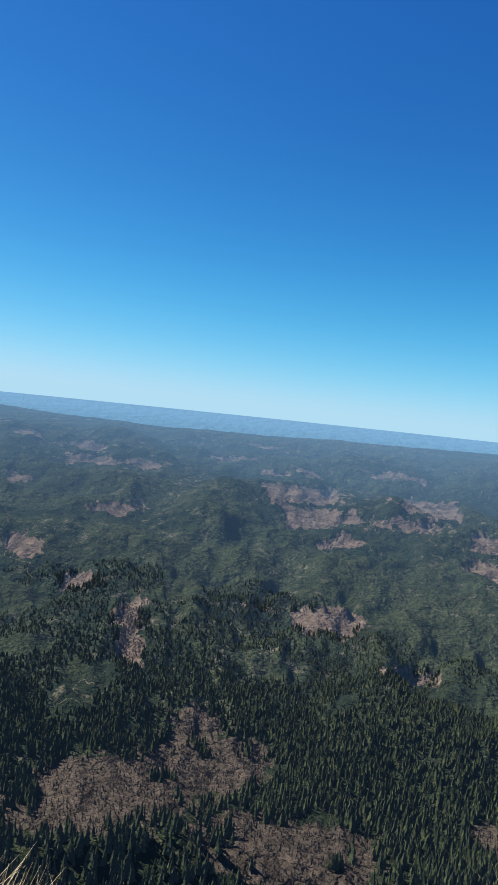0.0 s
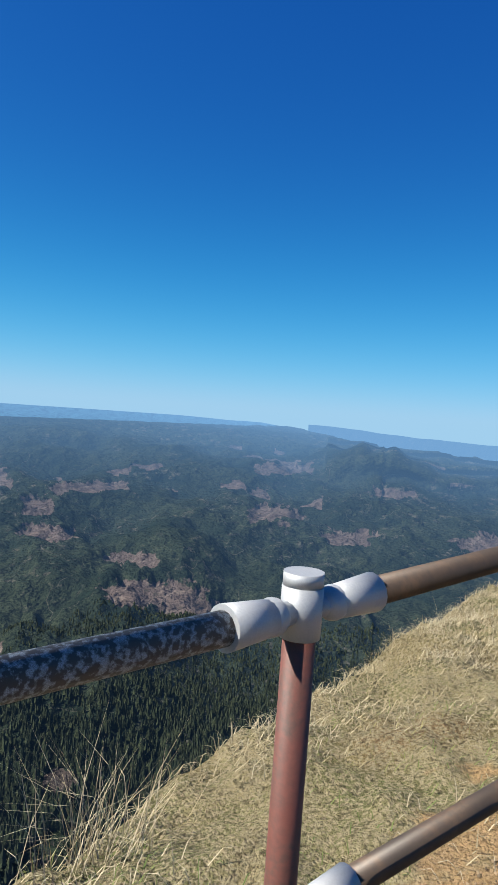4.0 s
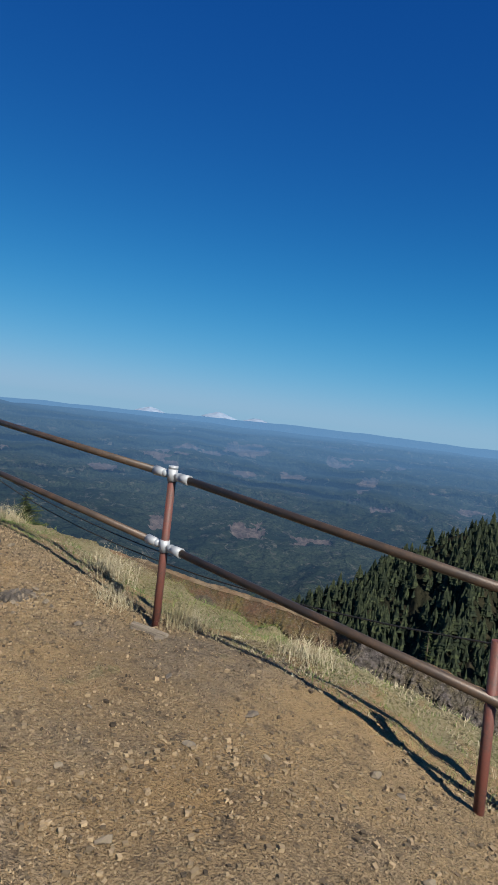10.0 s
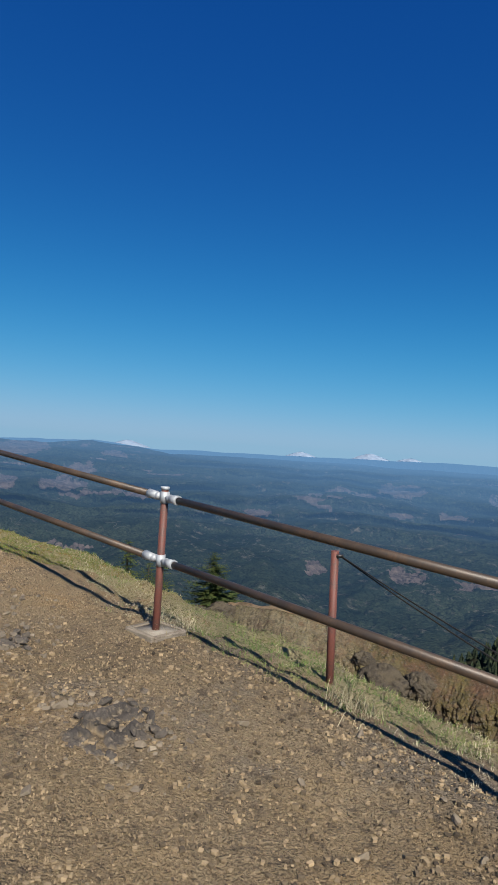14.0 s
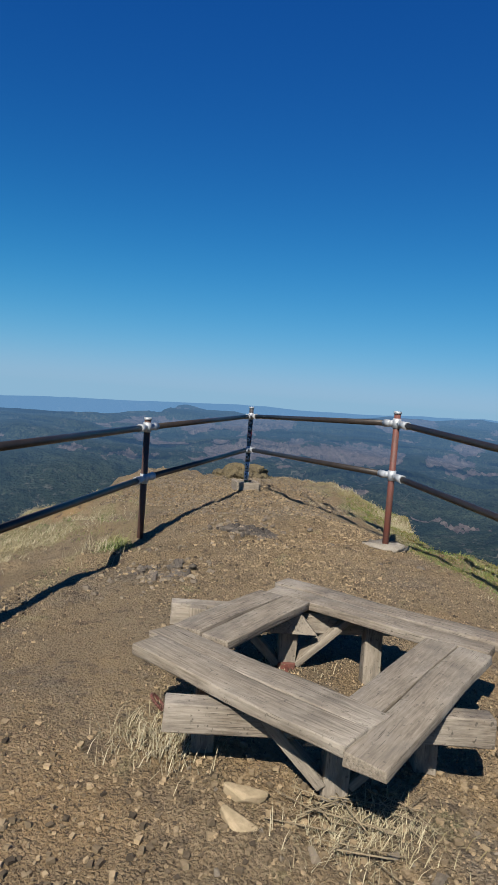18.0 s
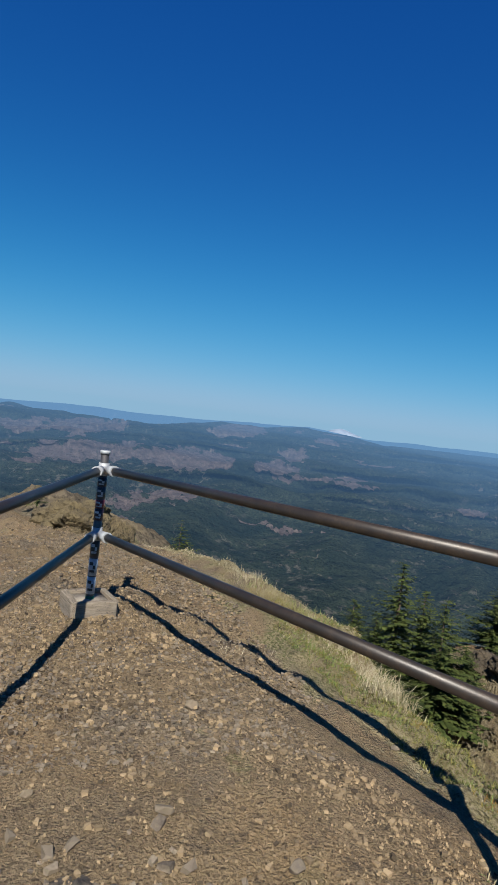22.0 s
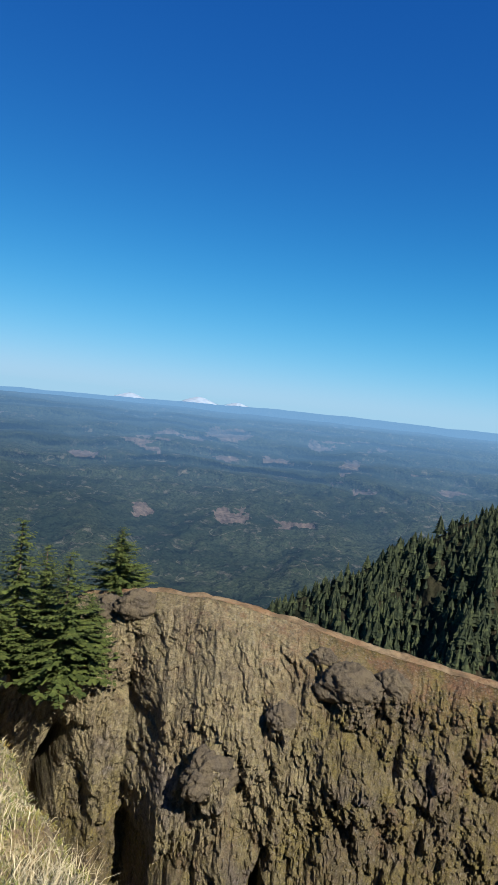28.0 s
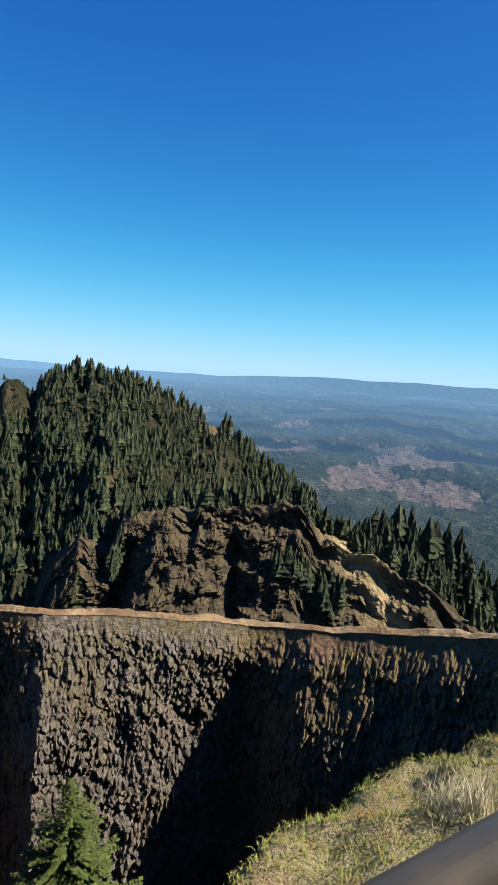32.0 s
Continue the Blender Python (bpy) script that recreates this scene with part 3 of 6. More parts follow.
moss = mossy * 0.85 + 0.10 + 0.35 * smooth(-100, -108, az) + 0.4 * (1 - mossy) * smooth(9, 1, depth + 5 * fbm(arc * 0.2, depth * 0.2, 3, 41))
grey = np.maximum(smooth(-83, -85, az) * smooth(-108, -100, az), 0.75 * smooth(0.2, 0.9, knob))
red = smooth(3.2, 0.5, depth + 3 * fbm(arc * 0.3, depth * 0.3, 3, 40)) * smooth(-50, -58, az)
red = np.maximum(red, smooth(1.9, 0.7, depth + 0.9 * fbm(arc * 0.8, depth, 3, 55)) * smooth(-44, -52, az) * smooth(-108, -101, az))
# pale dry moss, with the sunlit dome's brightness put into the colour too
dry = 0.8 * smooth(-61, -53, az + 5 * fbm(arc * 0.3, depth * 0.3, 3, 56)) * smooth(11, 4, depth + 4 * fbm(arc * 0.4, depth * 0.4, 3, 57))
cliff = new("cliff", grid_mesh("cliff", co, len(CLIFF_AZ), 270, mat=MAT_CLIFF, attrs=[("moss", moss), ("red", red), ("grey", grey), ("dry", dry)]))
cliff.data.polygons.foreach_set("use_smooth", np.zeros(len(cliff.data.polygons), bool))
tagged(cliff, "craggy brown basalt cliff with yellow moss facing the summit", "cliff", kind="structure")
# the crest path on top and the slope behind it
az, u = np.meshgrid(np.arange(-150, -30, 0.3), np.linspace(0, 1, 40), indexing="ij")
az, u = az.ravel(), u.ravel()
rc = np.interp(az, CREST_AZ, CREST_R)
zc = 2.15 + rc * np.tan(np.radians(np.interp(az, CREST_AZ, CREST_EL)))
arc = np.radians(az) * 34
back = 40 * u ** 1.6
rr = rc - 0.03 + back
zz = zc + 0.16 * fbm(arc * 0.5, 0 * arc, 6, 35, 0.5) + 0.05 * fbm(arc * 3.1, 0 * arc, 3, 37, 0.6) + 0.12 * smooth(0, 0.8, back) - 0.10 * np.minimum(back, 1.0) - 1.1 * np.maximum(back - 1.0, 0) + 0.15 * fbm(arc * 1.2, back, 3, 36) * smooth(0, 0.5, back)
co = np.stack([EYE_E[0] + rr * np.cos(np.radians(az)), EYE_E[1] + rr * np.sin(np.radians(az)), zz], 1)
crest = new("ground_crest", grid_mesh("ground_crest", co, len(np.arange(-150, -30, 0.3)), 40, mat=MAT_CREST))
tagged(crest, "narrow orange dirt crest path above the cliff", "path", kind="structure")


# ---- far land ----
def w_land(nt, co):
    nz = noise_fac(nt, co, 0.02, 0.25, 0.75, 8, 0.6)
    wood = mix(nt, attr(nt, "tone"), (0.019, 0.029, 0.020), (0.052, 0.064, 0.038))
    wood = mix(nt, vmath(nt, "MULTIPLY", noise_fac(nt, co, 0.008, 0.45, 0.6, 6), 0.7), wood, (0.038, 0.048, 0.026))
    wood = mix(nt, vmath(nt, "MULTIPLY", noise_fac(nt, co, 0.11, 0.46, 0.6, 4), 0.7), wood, (0.012, 0.018, 0.012))
    dots, _ = cell_tone(nt, co, 0.10)
    wood = mix(nt, vmath(nt, "MULTIPLY", dots, 0.42), wood, (0.009, 0.014, 0.010))
    brush = vmath(nt, "MULTIPLY", noise_fac(nt, co, 0.022, 0.55, 0.64, 8, 0.72), noise_fac(nt, co, 0.0022, 0.44, 0.56, 4))
    scrub = mix(nt, vmath(nt, "MULTIPLY", brush, 0.6), wood, (0.17, 0.148, 0.12))
    bend = nt.nodes.new("ShaderNodeTexNoise")
    bend.inputs["Scale"].default_value, bend.inputs["Detail"].default_value = 0.0028, 3
    nt.links.new(co, bend.inputs["Vector"])
    off = vmath(nt, "ABSOLUTE", vmath(nt, "SUBTRACT", bend.outputs["Fac"], 0.5), 0)
    track = nt.nodes.new("ShaderNodeMapRange")
    track.inputs["From Min"].default_value, track.inputs["From Max"].default_value, track.inputs["To Min"].default_value, track.inputs["To Max"].default_value = 0.0008, 0.0022, 1, 0
    nt.links.new(off, track.inputs["Value"])
    scrub = mix(nt, vmath(nt, "MULTIPLY", track.outputs[0], vmath(nt, "MULTIPLY", noise_fac(nt, co, 0.006, 0.45, 0.55, 3), 0.4)), scrub, (0.21, 0.18, 0.14))
    cut = mix(nt, noise_fac(nt, co, 0.03, 0.35, 0.7, 8, 0.68), (0.080, 0.061, 0.054), (0.160, 0.124, 0.108))
    cut = mix(nt, vmath(nt, "MULTIPLY", noise_fac(nt, co, 0.05, 0.57, 0.68, 6, 0.65), 0.7), cut, (0.06, 0.06, 0.04))
    cut = mix(nt, vmath(nt, "MULTIPLY", noise_fac(nt, co, 0.012, 0.58, 0.64, 3, 0.6, (1, 3, 1)), 0.5), cut, (0.21, 0.17, 0.14))
    cut = mix(nt, attr(nt, "bare"), cut, mix(nt, noise_fac(nt, co, 0.06, 0.35, 0.65, 6), (0.042, 0.035, 0.031), (0.080, 0.065, 0.057)))
    f = vmath(nt, "ADD", attr(nt, "cleared"), vmath(nt, "MULTIPLY", nz, 0.30))
    e = nt.nodes.new("ShaderNodeMapRange")
    e.inputs["From Min"].default_value, e.inputs["From Max"].default_value = 0.60, 0.635
    nt.links.new(f, e.inputs["Value"])
    return mix(nt, attr(nt, "sea"), mix(nt, e.outputs[0], scrub, cut), (0.06, 0.17, 0.24))


def paint_haze(m, amount):
    """Mixes a blue glow into a material, painting in the haze of distance."""
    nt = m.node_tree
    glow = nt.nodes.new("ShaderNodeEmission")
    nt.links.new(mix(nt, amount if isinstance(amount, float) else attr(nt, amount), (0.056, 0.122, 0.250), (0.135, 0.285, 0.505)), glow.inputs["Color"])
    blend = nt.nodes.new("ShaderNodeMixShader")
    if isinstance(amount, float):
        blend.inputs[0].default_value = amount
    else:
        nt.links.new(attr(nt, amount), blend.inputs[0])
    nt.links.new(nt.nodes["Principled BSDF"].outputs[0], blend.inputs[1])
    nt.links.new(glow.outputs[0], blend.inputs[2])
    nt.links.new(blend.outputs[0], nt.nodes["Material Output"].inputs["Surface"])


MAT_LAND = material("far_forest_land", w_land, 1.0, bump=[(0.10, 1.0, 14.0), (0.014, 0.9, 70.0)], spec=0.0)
# how much painted haze glow the land takes at each distance in metres
HAZE_GLOW = [(300, 0.0), (900, 0.03), (1900, 0.11), (2600, 0.20), (2900, 0.25), (3300, 0.39), (3600, 0.52), (4100, 0.66), (4300, 0.75), (4500, 0.78), (4650, 0.84)]
paint_haze(MAT_LAND, "haze_glow")

SKY_AZ = [-180, -121, -108, -103, -98, -93, -79, -72, -60, -46, -39, -30, -27.8, -22, -13, -7.2, -1.6, 9.6, 14, 18.7, 25, 30, 40, 51, 63, 120, 180]
SKY_EL = [-0.1, -0.06, -0.1, -0.35, -0.66, -0.66, -0.5, -0.43, -0.4, -0.5, -0.63, -0.79, -0.88, -0.40, -0.82, -0.88, -0.84, -1.19, -1.35, -1.5, -1.75, -1.75, -1.5, -0.95, -0.9, -0.9, -0.9]
LAND_AZ = [-180, -121, -105, -93, -75, -60, -40, -29, -26, -22, -18, -14.4, -11.5, -8, -4, -1, 1.5, 3.3, 5.5, 9, 14, 30, 45, 56, 63, 180]
LAND_EL = [-1.3, -1.3, -1.5, -1.4, -1.2, -1.1, -1.1, -1.3, -0.85, -0.45, -0.95, -0.87, -1.5, -1.9, -1.8, -1.7, -1.75, -1.38, -1.95, -2.4, -2.9, -3.1, -2.6, -1.1, -0.9, -0.9]
HILLS = [(101, -13, 6, 2.2), (-52, -2.6, 10, 0.6), (44.2, -3.7, 5, 1.6), (47, -3.9, 6, 1.2), (71.4, -3.2, 5, 1.0), (85, -3.4, 9, 0.7), (112, -3.6, 9, 1.3), (62, -3.6, 4, 0.8), (18, -4.0, 8, 0.8), (-38, -3.0, 7, 0.8), (-3, -3.4, 5, 0.7), (-113, -3.2, 8, 0.9)]
BARE_PLOTS = [(106.3, -32.1, 8.1, 2.5), (97.7, -29.7, 6.1, 2.0), (89.4, -34.8, 7.8, 2.3), (104.8, -20.4, 1.2, 2.5), (109.4, -16.3, 2.1, 0.7), (98.1, -26.7, 2.5, 1.0), (72.1, -30.9, 1.3, 1.0)]
WEST_CUTS = BARE_PLOTS + [(90.6, -7.4, 3, 0.62), (89.6, -9.4, 2.3, 0.74), (87.2, -11.2, 1.7, 0.56), (79.7, -7.2, 2.5, 0.62), (81.1, -8.8, 2.8, 0.43), (90.2, -5.5, 1.8, 0.22), (82.4, -5, 2.3, 0.28), (109.2, -6, 2.5, 0.37), (106.8, -10, 2, 0.62), (114.3, -13.5, 1.4, 0.99), (96.7, -4.9, 2.3, 0.19), (75, -9.5, 1.2, 0.81), (87.4, -18, 3, 1.2), (80.1, -21.2, 2.5, 0.74)]
NORTH_CUTS = [(53.6, -5.1, 2.3, 0.54), (54.3, -9.2, 2.4, 0.65), (66.9, -13.7, 2.2, 0.58), (64.5, -16.6, 4.3, 0.94), (60.5, -17.8, 3.6, 0.58), (73.7, -11.7, 2.1, 0.58), (70.7, -7.8, 2.9, 0.5), (114.9, -7.9, 1.2, 0.29), (93.4, -17.5, 1.7, 0.29), (36.3, -9.8, 2.2, 0.72), (31.1, -8.7, 1.4, 0.5), (32.8, -5.5, 1.4, 0.32), (27.2, -6.7, 2, 0.32), (28.3, -4.1, 1.3, 0.22), (44, -6.4, 2, 0.43), (47.5, -10.5, 2.2, 0.5), (20, -5, 1.8, 0.25)]
EAST_CUTS = [(-3.2, -4.8, 4.3, 0.75), (-11.6, -4.6, 3.8, 0.85), (-3.3, -2.5, 2.9, 0.6), (1.9, -3.0, 1.6, 0.45), (6.6, -4.6, 1.0, 0.35), (5.3, -3.0, 2.2, 0.35), (7.9, -6.0, 2.4, 0.2), (-16.2, -1.5, 2.2, 0.55), (-23.7, -1.6, 0.8, 0.3),
             (-21.5, -3.1, 1.1, 0.45), (-19.8, -4.4, 1.8, 0.45), (-10.0, -8.0, 2.4, 0.5), (-6.5, -9.0, 1.3, 0.4), (-6.4, -10.7, 2.0, 0.5), (-24.1, -5.1, 4.4, 0.2), (-20.8, -9.6, 4.0, 0.15)]
SOUTH_CUTS = [(-37.2, -6, 1.4, 0.24), (-49, -3.2, 1.7, 0.4), (-57, -3.4, 1, 0.36), (-60, -4.9, 0.86, 0.64), (-62.6, -3, 0.94, 0.2), (-53.5, -4.9, 1.2, 0.2), (-42.2, -10.5, 0.86, 0.44), (-50.1, -10.3, 1.5, 0.64), (-55.7, -10.4, 1.4, 0.36), (-61.2, -7.1, 0.86, 0.24), (-105.7, -6.5, 2, 0.5), (-112.4, -8.6, 2.9, 1.1), (-117.1, -6.5, 3.4, 0.9), (-118.9, -9.4, 3.4, 1), (-106.5, -4.5, 2, 0.3)]
EL_ROWS = np.concatenate([np.arange(-60, -30, 0.8), np.arange(-30, -12, 0.3), np.arange(-12, -5, 0.14), np.arange(-5, -1.6, 0.07)])
R_OF_EL = ([-60, -35, -25, -17, -12, -8, -4, -2, -1, 0], [330, 700, 1200, 1900, 2400, 2900, 3600, 4100, 4500, 4700])
AZ_COLS = np.arange(-140, 140.01, 0.2)


def land_z(az, el):
    """Height of the far land where it shows az, el degrees from the summit."""
    r = np.interp(el, *R_OF_EL)
    # ridge behind ridge: the ground steps back between them
    fold = np.interp(el, [-9, -6.5, -4.8, -3.6, -2.7, -1.9, -1.2], [0, 1, 2, 3, 4, 5, 6]) + 1.5 * fbm(az * 0.045, el * 0.22, 4, 76, 0.55)
    part_of = fold - np.floor(fold)
    r = r + np.where(az < 50, 230 * (smooth(0.45, 1.0, part_of) - part_of) * smooth(-9, -6, el) * smooth(-1.0, -1.8, el), 0)
    lift = 0.0
    for ha, he, wa, we in HILLS:
        lift = lift + we * np.exp(-((az - ha) / wa) ** 2 - ((el - he + 0.8) / 1.3) ** 2) * (0.8 + 0.8 * vnoise(az * 0.7, el, 44))
    band = np.clip(-el, 0.4, 60)
    lift = lift + np.where(az < 45, 0.19, 0.34) * band ** 0.9 * fbm(az * 0.16, np.log(band) * 3.4, 6, 45, 0.55) * smooth(-40, -14, el) * smooth(0.8, 2.5, band) + 1.2 * fbm(az * 0.15, el * 0.2, 4, 46) * smooth(-8, -16, el)
    lift = lift * np.where(az > 58, smooth(-1.6, -3.6, el), 1)
    hx, hy = r * np.cos(np.radians(az)) / 360, r * np.sin(np.radians(az)) / 360
    rolling = 0.8 * fbm(hx, hy, 5, 58, 0.5) + 0.9 * (0.22 - np.abs(vnoise(hx * 1.2, hy * 1.2, 59))) + 0.4 * (0.22 - np.abs(vnoise(hx * 2.7, hy * 2.7, 60)))
    return r, r * np.tan(np.radians(el + 0.55 * lift)) + rolling * np.where(az < 45, 0.45, 1.0) * np.interp(r, [900, 1500, 2200, 3600, 4100, 4500], [0, 40, 80, 66, 24, 4]) * np.where(az > 60, smooth(-2.4, -4.5, el), 1)


def plots(az, el):
    """Forestry plots: the middle of the plot at a place, its random number, and how near its border is."""
    x, y = az / 2.5 + 0.25 * fbm(az * 0.5, el, 3, 52), np.log(np.clip(-el, 0.3, 60)) * 11 + 0.35 * fbm(az * 0.5, el, 3, 53)
    ix, iy = np.floor(x), np.floor(y)
    d1, d2, mx, my, who = np.full(x.shape, 9.0), np.full(x.shape, 9.0), x * 0, x * 0, x * 0
    for dx in (-1, 0, 1):
        for dy in (-1, 0, 1):
            cx, cy = ix + dx, iy + dy
            px, py = cx + hash2(cx, cy, 54), cy + hash2(cx, cy, 55)
            d = np.abs(x - px) + np.abs(y - py)
            near = d < d1
            d2 = np.where(near, d1, np.minimum(d2, d))
            mx, my, who = np.where(near, px, mx), np.where(near, py, my), np.where(near, hash2(cx, cy, 56), who)
            d1 = np.where(near, d, d1)
    return mx * 2.5, -np.exp(my / 11), who, d2 - d1


def cuts_at(az, el):
    cut = np.zeros(az.shape)
    wa_, we_ = az + 1.1 * fbm(az * 0.9, el * 1.7, 5, 50, 0.62), el + 0.20 * np.clip(-el, 1, 9) ** 0.6 * fbm(az * 0.9, el * 1.7, 5, 51, 0.62)
    for ca, ce, wa, we in WEST_CUTS + NORTH_CUTS + EAST_CUTS + SOUTH_CUTS:
        skew = we_ - ce + (0.06 + 0.16 * math.sin(7.3 * ca)) * (wa_ - ca) * min(1.0, 2 * we / wa)
        cut = np.maximum(cut, 1 - 0.5 * (np.abs((wa_ - ca) / wa) ** 3 + np.abs(skew / we) ** 3) ** 0.33)
    return cut


az, el = np.meshgrid(AZ_COLS, np.append(EL_ROWS, [-1.6, -1.45, -1.3, -1.15, -1.0]), indexing="ij")
az, el = az.ravel(), el.ravel()
top = np.interp(az, LAND_AZ, LAND_EL) + 0.16 * fbm(az * 0.35, 0 * az, 5, 47, 0.55) * smooth(62, 50, az)
el2 = np.where(el > -5, -5 + (el + 5) * (top + 5) / (5 - 1.0), el)
r, z = land_z(az, el2)
seen = np.degrees(np.arctan2(z, r))                       # where the lifted land shows
mx, my, who, edge = plots(az, el2)
cut = cuts_at(az, seen)
chance = smooth(-9, -5, el2 + 3 * (az > 50)) * (who > 0.90) * (fbm(mx * 0.13, my * 0.5, 2, 49) > -0.05) * (edge > 0.12)
cut = np.clip(np.maximum(cut, 0.62 * chance), 0, 1)
# random plot tones, plus bands painted in for the ridges' shading
tone = np.clip(0.45 + 0.8 * (np.mod(who * 7.31, 1.0) - 0.5) + 1.6 * fbm(az * 0.11 + 0.4 * el2 / (1 - el2), np.log(np.clip(-el2, 0.3, 60)) * 8, 5, 57, 0.6), 0, 1)
shore = np.interp(az, [-180, 40, 48, 54, 63, 74, 90, 102, 110, 117, 180], [9, 9, -1.2, -1.4, -1.7, -2.0, -2.45, -2.75, -2.5, -2.1, -1.9])
sea = smooth(-0.03, 0.05, el2 - shore) * (az > 44)
z = z + np.interp(r, [900, 1600, 4300, 4500], [0, 12, 12, 0]) * (1 - smooth(0.46, 0.50, cut)) * (1 - sea)
co = np.stack([HUB[0] + r * np.cos(np.radians(az)), HUB[1] + r * np.sin(np.radians(az)), z + 1.6], 1)
# haze glow grows with distance and is trimmed by direction
haze_glow = np.clip(np.interp(r, *np.array(HAZE_GLOW).T) * np.interp(az, [-110, -80], [0.88, 1.0]) * np.interp(az, [50, 70], [1.0, 0.8]) * np.interp(az, [-42, -24, 12, 26], [1.0, 0.76, 0.76, 1.0]) + sea * 0.12, 0, 0.9)
far = new("backdrop", grid_mesh("backdrop", co, len(AZ_COLS), len(EL_ROWS) + 5, mat=MAT_LAND, attrs=[("cleared", cut * (1 - sea)), ("tone", tone), ("sea", sea), ("bare", smooth(-22.5, -26, el2)), ("haze_glow", haze_glow)]))
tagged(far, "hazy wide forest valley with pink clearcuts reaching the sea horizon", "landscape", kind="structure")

# the coastal range behind, paled by the same painted haze glow
az, el = np.meshgrid(np.arange(-145, 52, 0.2), np.linspace(0, 1, 8), indexing="ij")
az, el = az.ravel(), el.ravel()
crest_el = np.interp(az, SKY_AZ, SKY_EL) + 0.12 * fbm(az * 0.3, 0 * az, 5, 82, 0.55)
r = 4560 + 150 * el
co = np.stack([HUB[0] + r * np.cos(np.radians(az)), HUB[1] + r * np.sin(np.radians(az)), 1.6 + r * np.tan(np.radians(crest_el - 2.4 * (1 - el)))], 1)
hazy = new("backdrop_range", grid_mesh("backdrop_range", co, len(np.arange(-145, 52, 0.2)), 8, mat=MAT_LAND, attrs=[("cleared", 0 * az), ("tone", 0.5 + 0 * az), ("sea", 0 * az), ("haze_glow", np.interp(az, [-110, -85], [0.62, 0.84]))]))
tagged(hazy, "pale blue hazy mountain range along the horizon", "mountains", kind="structure")

# a ground sheet that closes the land behind and below
rr, aa = np.meshgrid(np.array([10, 30, 60, 120, 200, 330, 450, 700, 1200, 1900, 2900, 4200, 4800.0]), np.radians(np.arange(0, 361, 3.0)), indexing="ij")
co = np.stack([HUB[0] + rr.ravel() * np.cos(aa.ravel()), HUB[1] + rr.ravel() * np.sin(aa.ravel()), base_height(rr.ravel()) - 60 - 0.045 * rr.ravel()], 1)
sheet = new("ground_below", grid_mesh("ground_below", co, *rr.shape, mat=MAT_LAND))
tagged(sheet, "dark forested lower land beneath the summit", "ground", kind="structure")


# ---- fence ----
def tube(bm, a, b, radius, seg=14):
    a, b = Vector(a), Vector(b)
    m = Matrix.Translation((a + b) / 2) @ (b - a).to_track_quat("Z", "Y").to_matrix().to_4x4()
    bmesh.ops.create_cone(bm, cap_ends=True, segments=seg, radius1=radius, radius2=radius, depth=(b - a).length, matrix=m)
    return bm


def part(name, bm, mat, parent=None, label="", bevel=0.0):
    if bevel:
        bmesh.ops.bevel(bm, geom=bm.edges[:], offset=bevel, segments=2, affect="EDGES", profile=0.6)
    me = bpy.data.meshes.new(name)
    bm.to_mesh(me)
    bm.free()
    for p in me.polygons:
        p.use_smooth = len(p.vertices) == 4 and bevel == 0
    me.materials.append(mat)
    ob = new(name, me)
    if parent:
        ob.parent = parent
    if label:
        ob["label"] = label
    return ob



# ---- the wooded neighbouring peak and its bluffs ----
def w_mountain(nt, co):
    # soil colour darkened to paint in the shade under the trees
    soil = mix(nt, noise_fac(nt, co, 0.05, 0.4, 0.6, 6), (0.014, 0.017, 0.010), (0.034, 0.030, 0.018))
    rock = mix(nt, noise_fac(nt, co, 0.25, 0.38, 0.62, 8, 0.65), (0.030, 0.024, 0.019), (0.078, 0.058, 0.040))
    rock = mix(nt, noise_fac(nt, co, 0.9, 0.5, 0.62, 5, 0.6, (1, 1, 2.5)), rock, (0.045, 0.04, 0.035))
    tan = mix(nt, noise_fac(nt, co, 0.3, 0.4, 0.62, 6), (0.28, 0.21, 0.12), (0.18, 0.135, 0.07))
    up = nt.nodes.new("ShaderNodeSeparateXYZ")
    nt.links.new(nt.nodes.new("ShaderNodeNewGeometry").outputs["Normal"], up.inputs[0])
    flat = nt.nodes.new("ShaderNodeMapRange")
    flat.inputs["From Min"].default_value, flat.inputs["From Max"].default_value = 0.55, 0.8
    nt.links.new(up.outputs["Z"], flat.inputs["Value"])
    rock = mix(nt, vmath(nt, "MULTIPLY", flat.outputs[0], noise_fac(nt, co, 0.5, 0.35, 0.55, 5)), rock, (0.085, 0.066, 0.038))
    a = mix(nt, attr(nt, "rock"), soil, rock)
    return mix(nt, attr(nt, "tan"), a, tan)


MAT_MOUNTAIN = material("wooded_mountain_shaded_soil_and_rock", w_mountain, 1.0, bump=[(0.9, 0.9, 0.6), (0.25, 0.9, 2.0)], spec=0.05)
PEAK_AZ = [-140, -125, -118, -111, -108.8, -106.2, -103.4, -101.3, -99.2, -97.3, -96.1, -93.5, -91, -89.3, -86.9, -84.9, -83.8, -82.7, -81.7, -80.6, -78.7, -76.1, -73.7, -70.7, -66.6, -62, -57, -50, -44]
PEAK_EL = [-22, -19, -17, -14, -11.4, -9.2, -7.5, -6.0, -5.0, -4.3, -3.2, -2.0, -1.3, -0.8, -1.2, -1.9, -2.9, -1.7, -1.9, -3.5, -4.7, -6.6, -6.8, -7.6, -10.6, -13.5, -16.5, -21, -27]
BLUFF_AZ = [-140, -131, -124, -120, -116.6, -114, -110, -107.5, -101.5, -96.5, -91.7, -90.9, -88.4, -86.1, -84, -80, -70, -55]
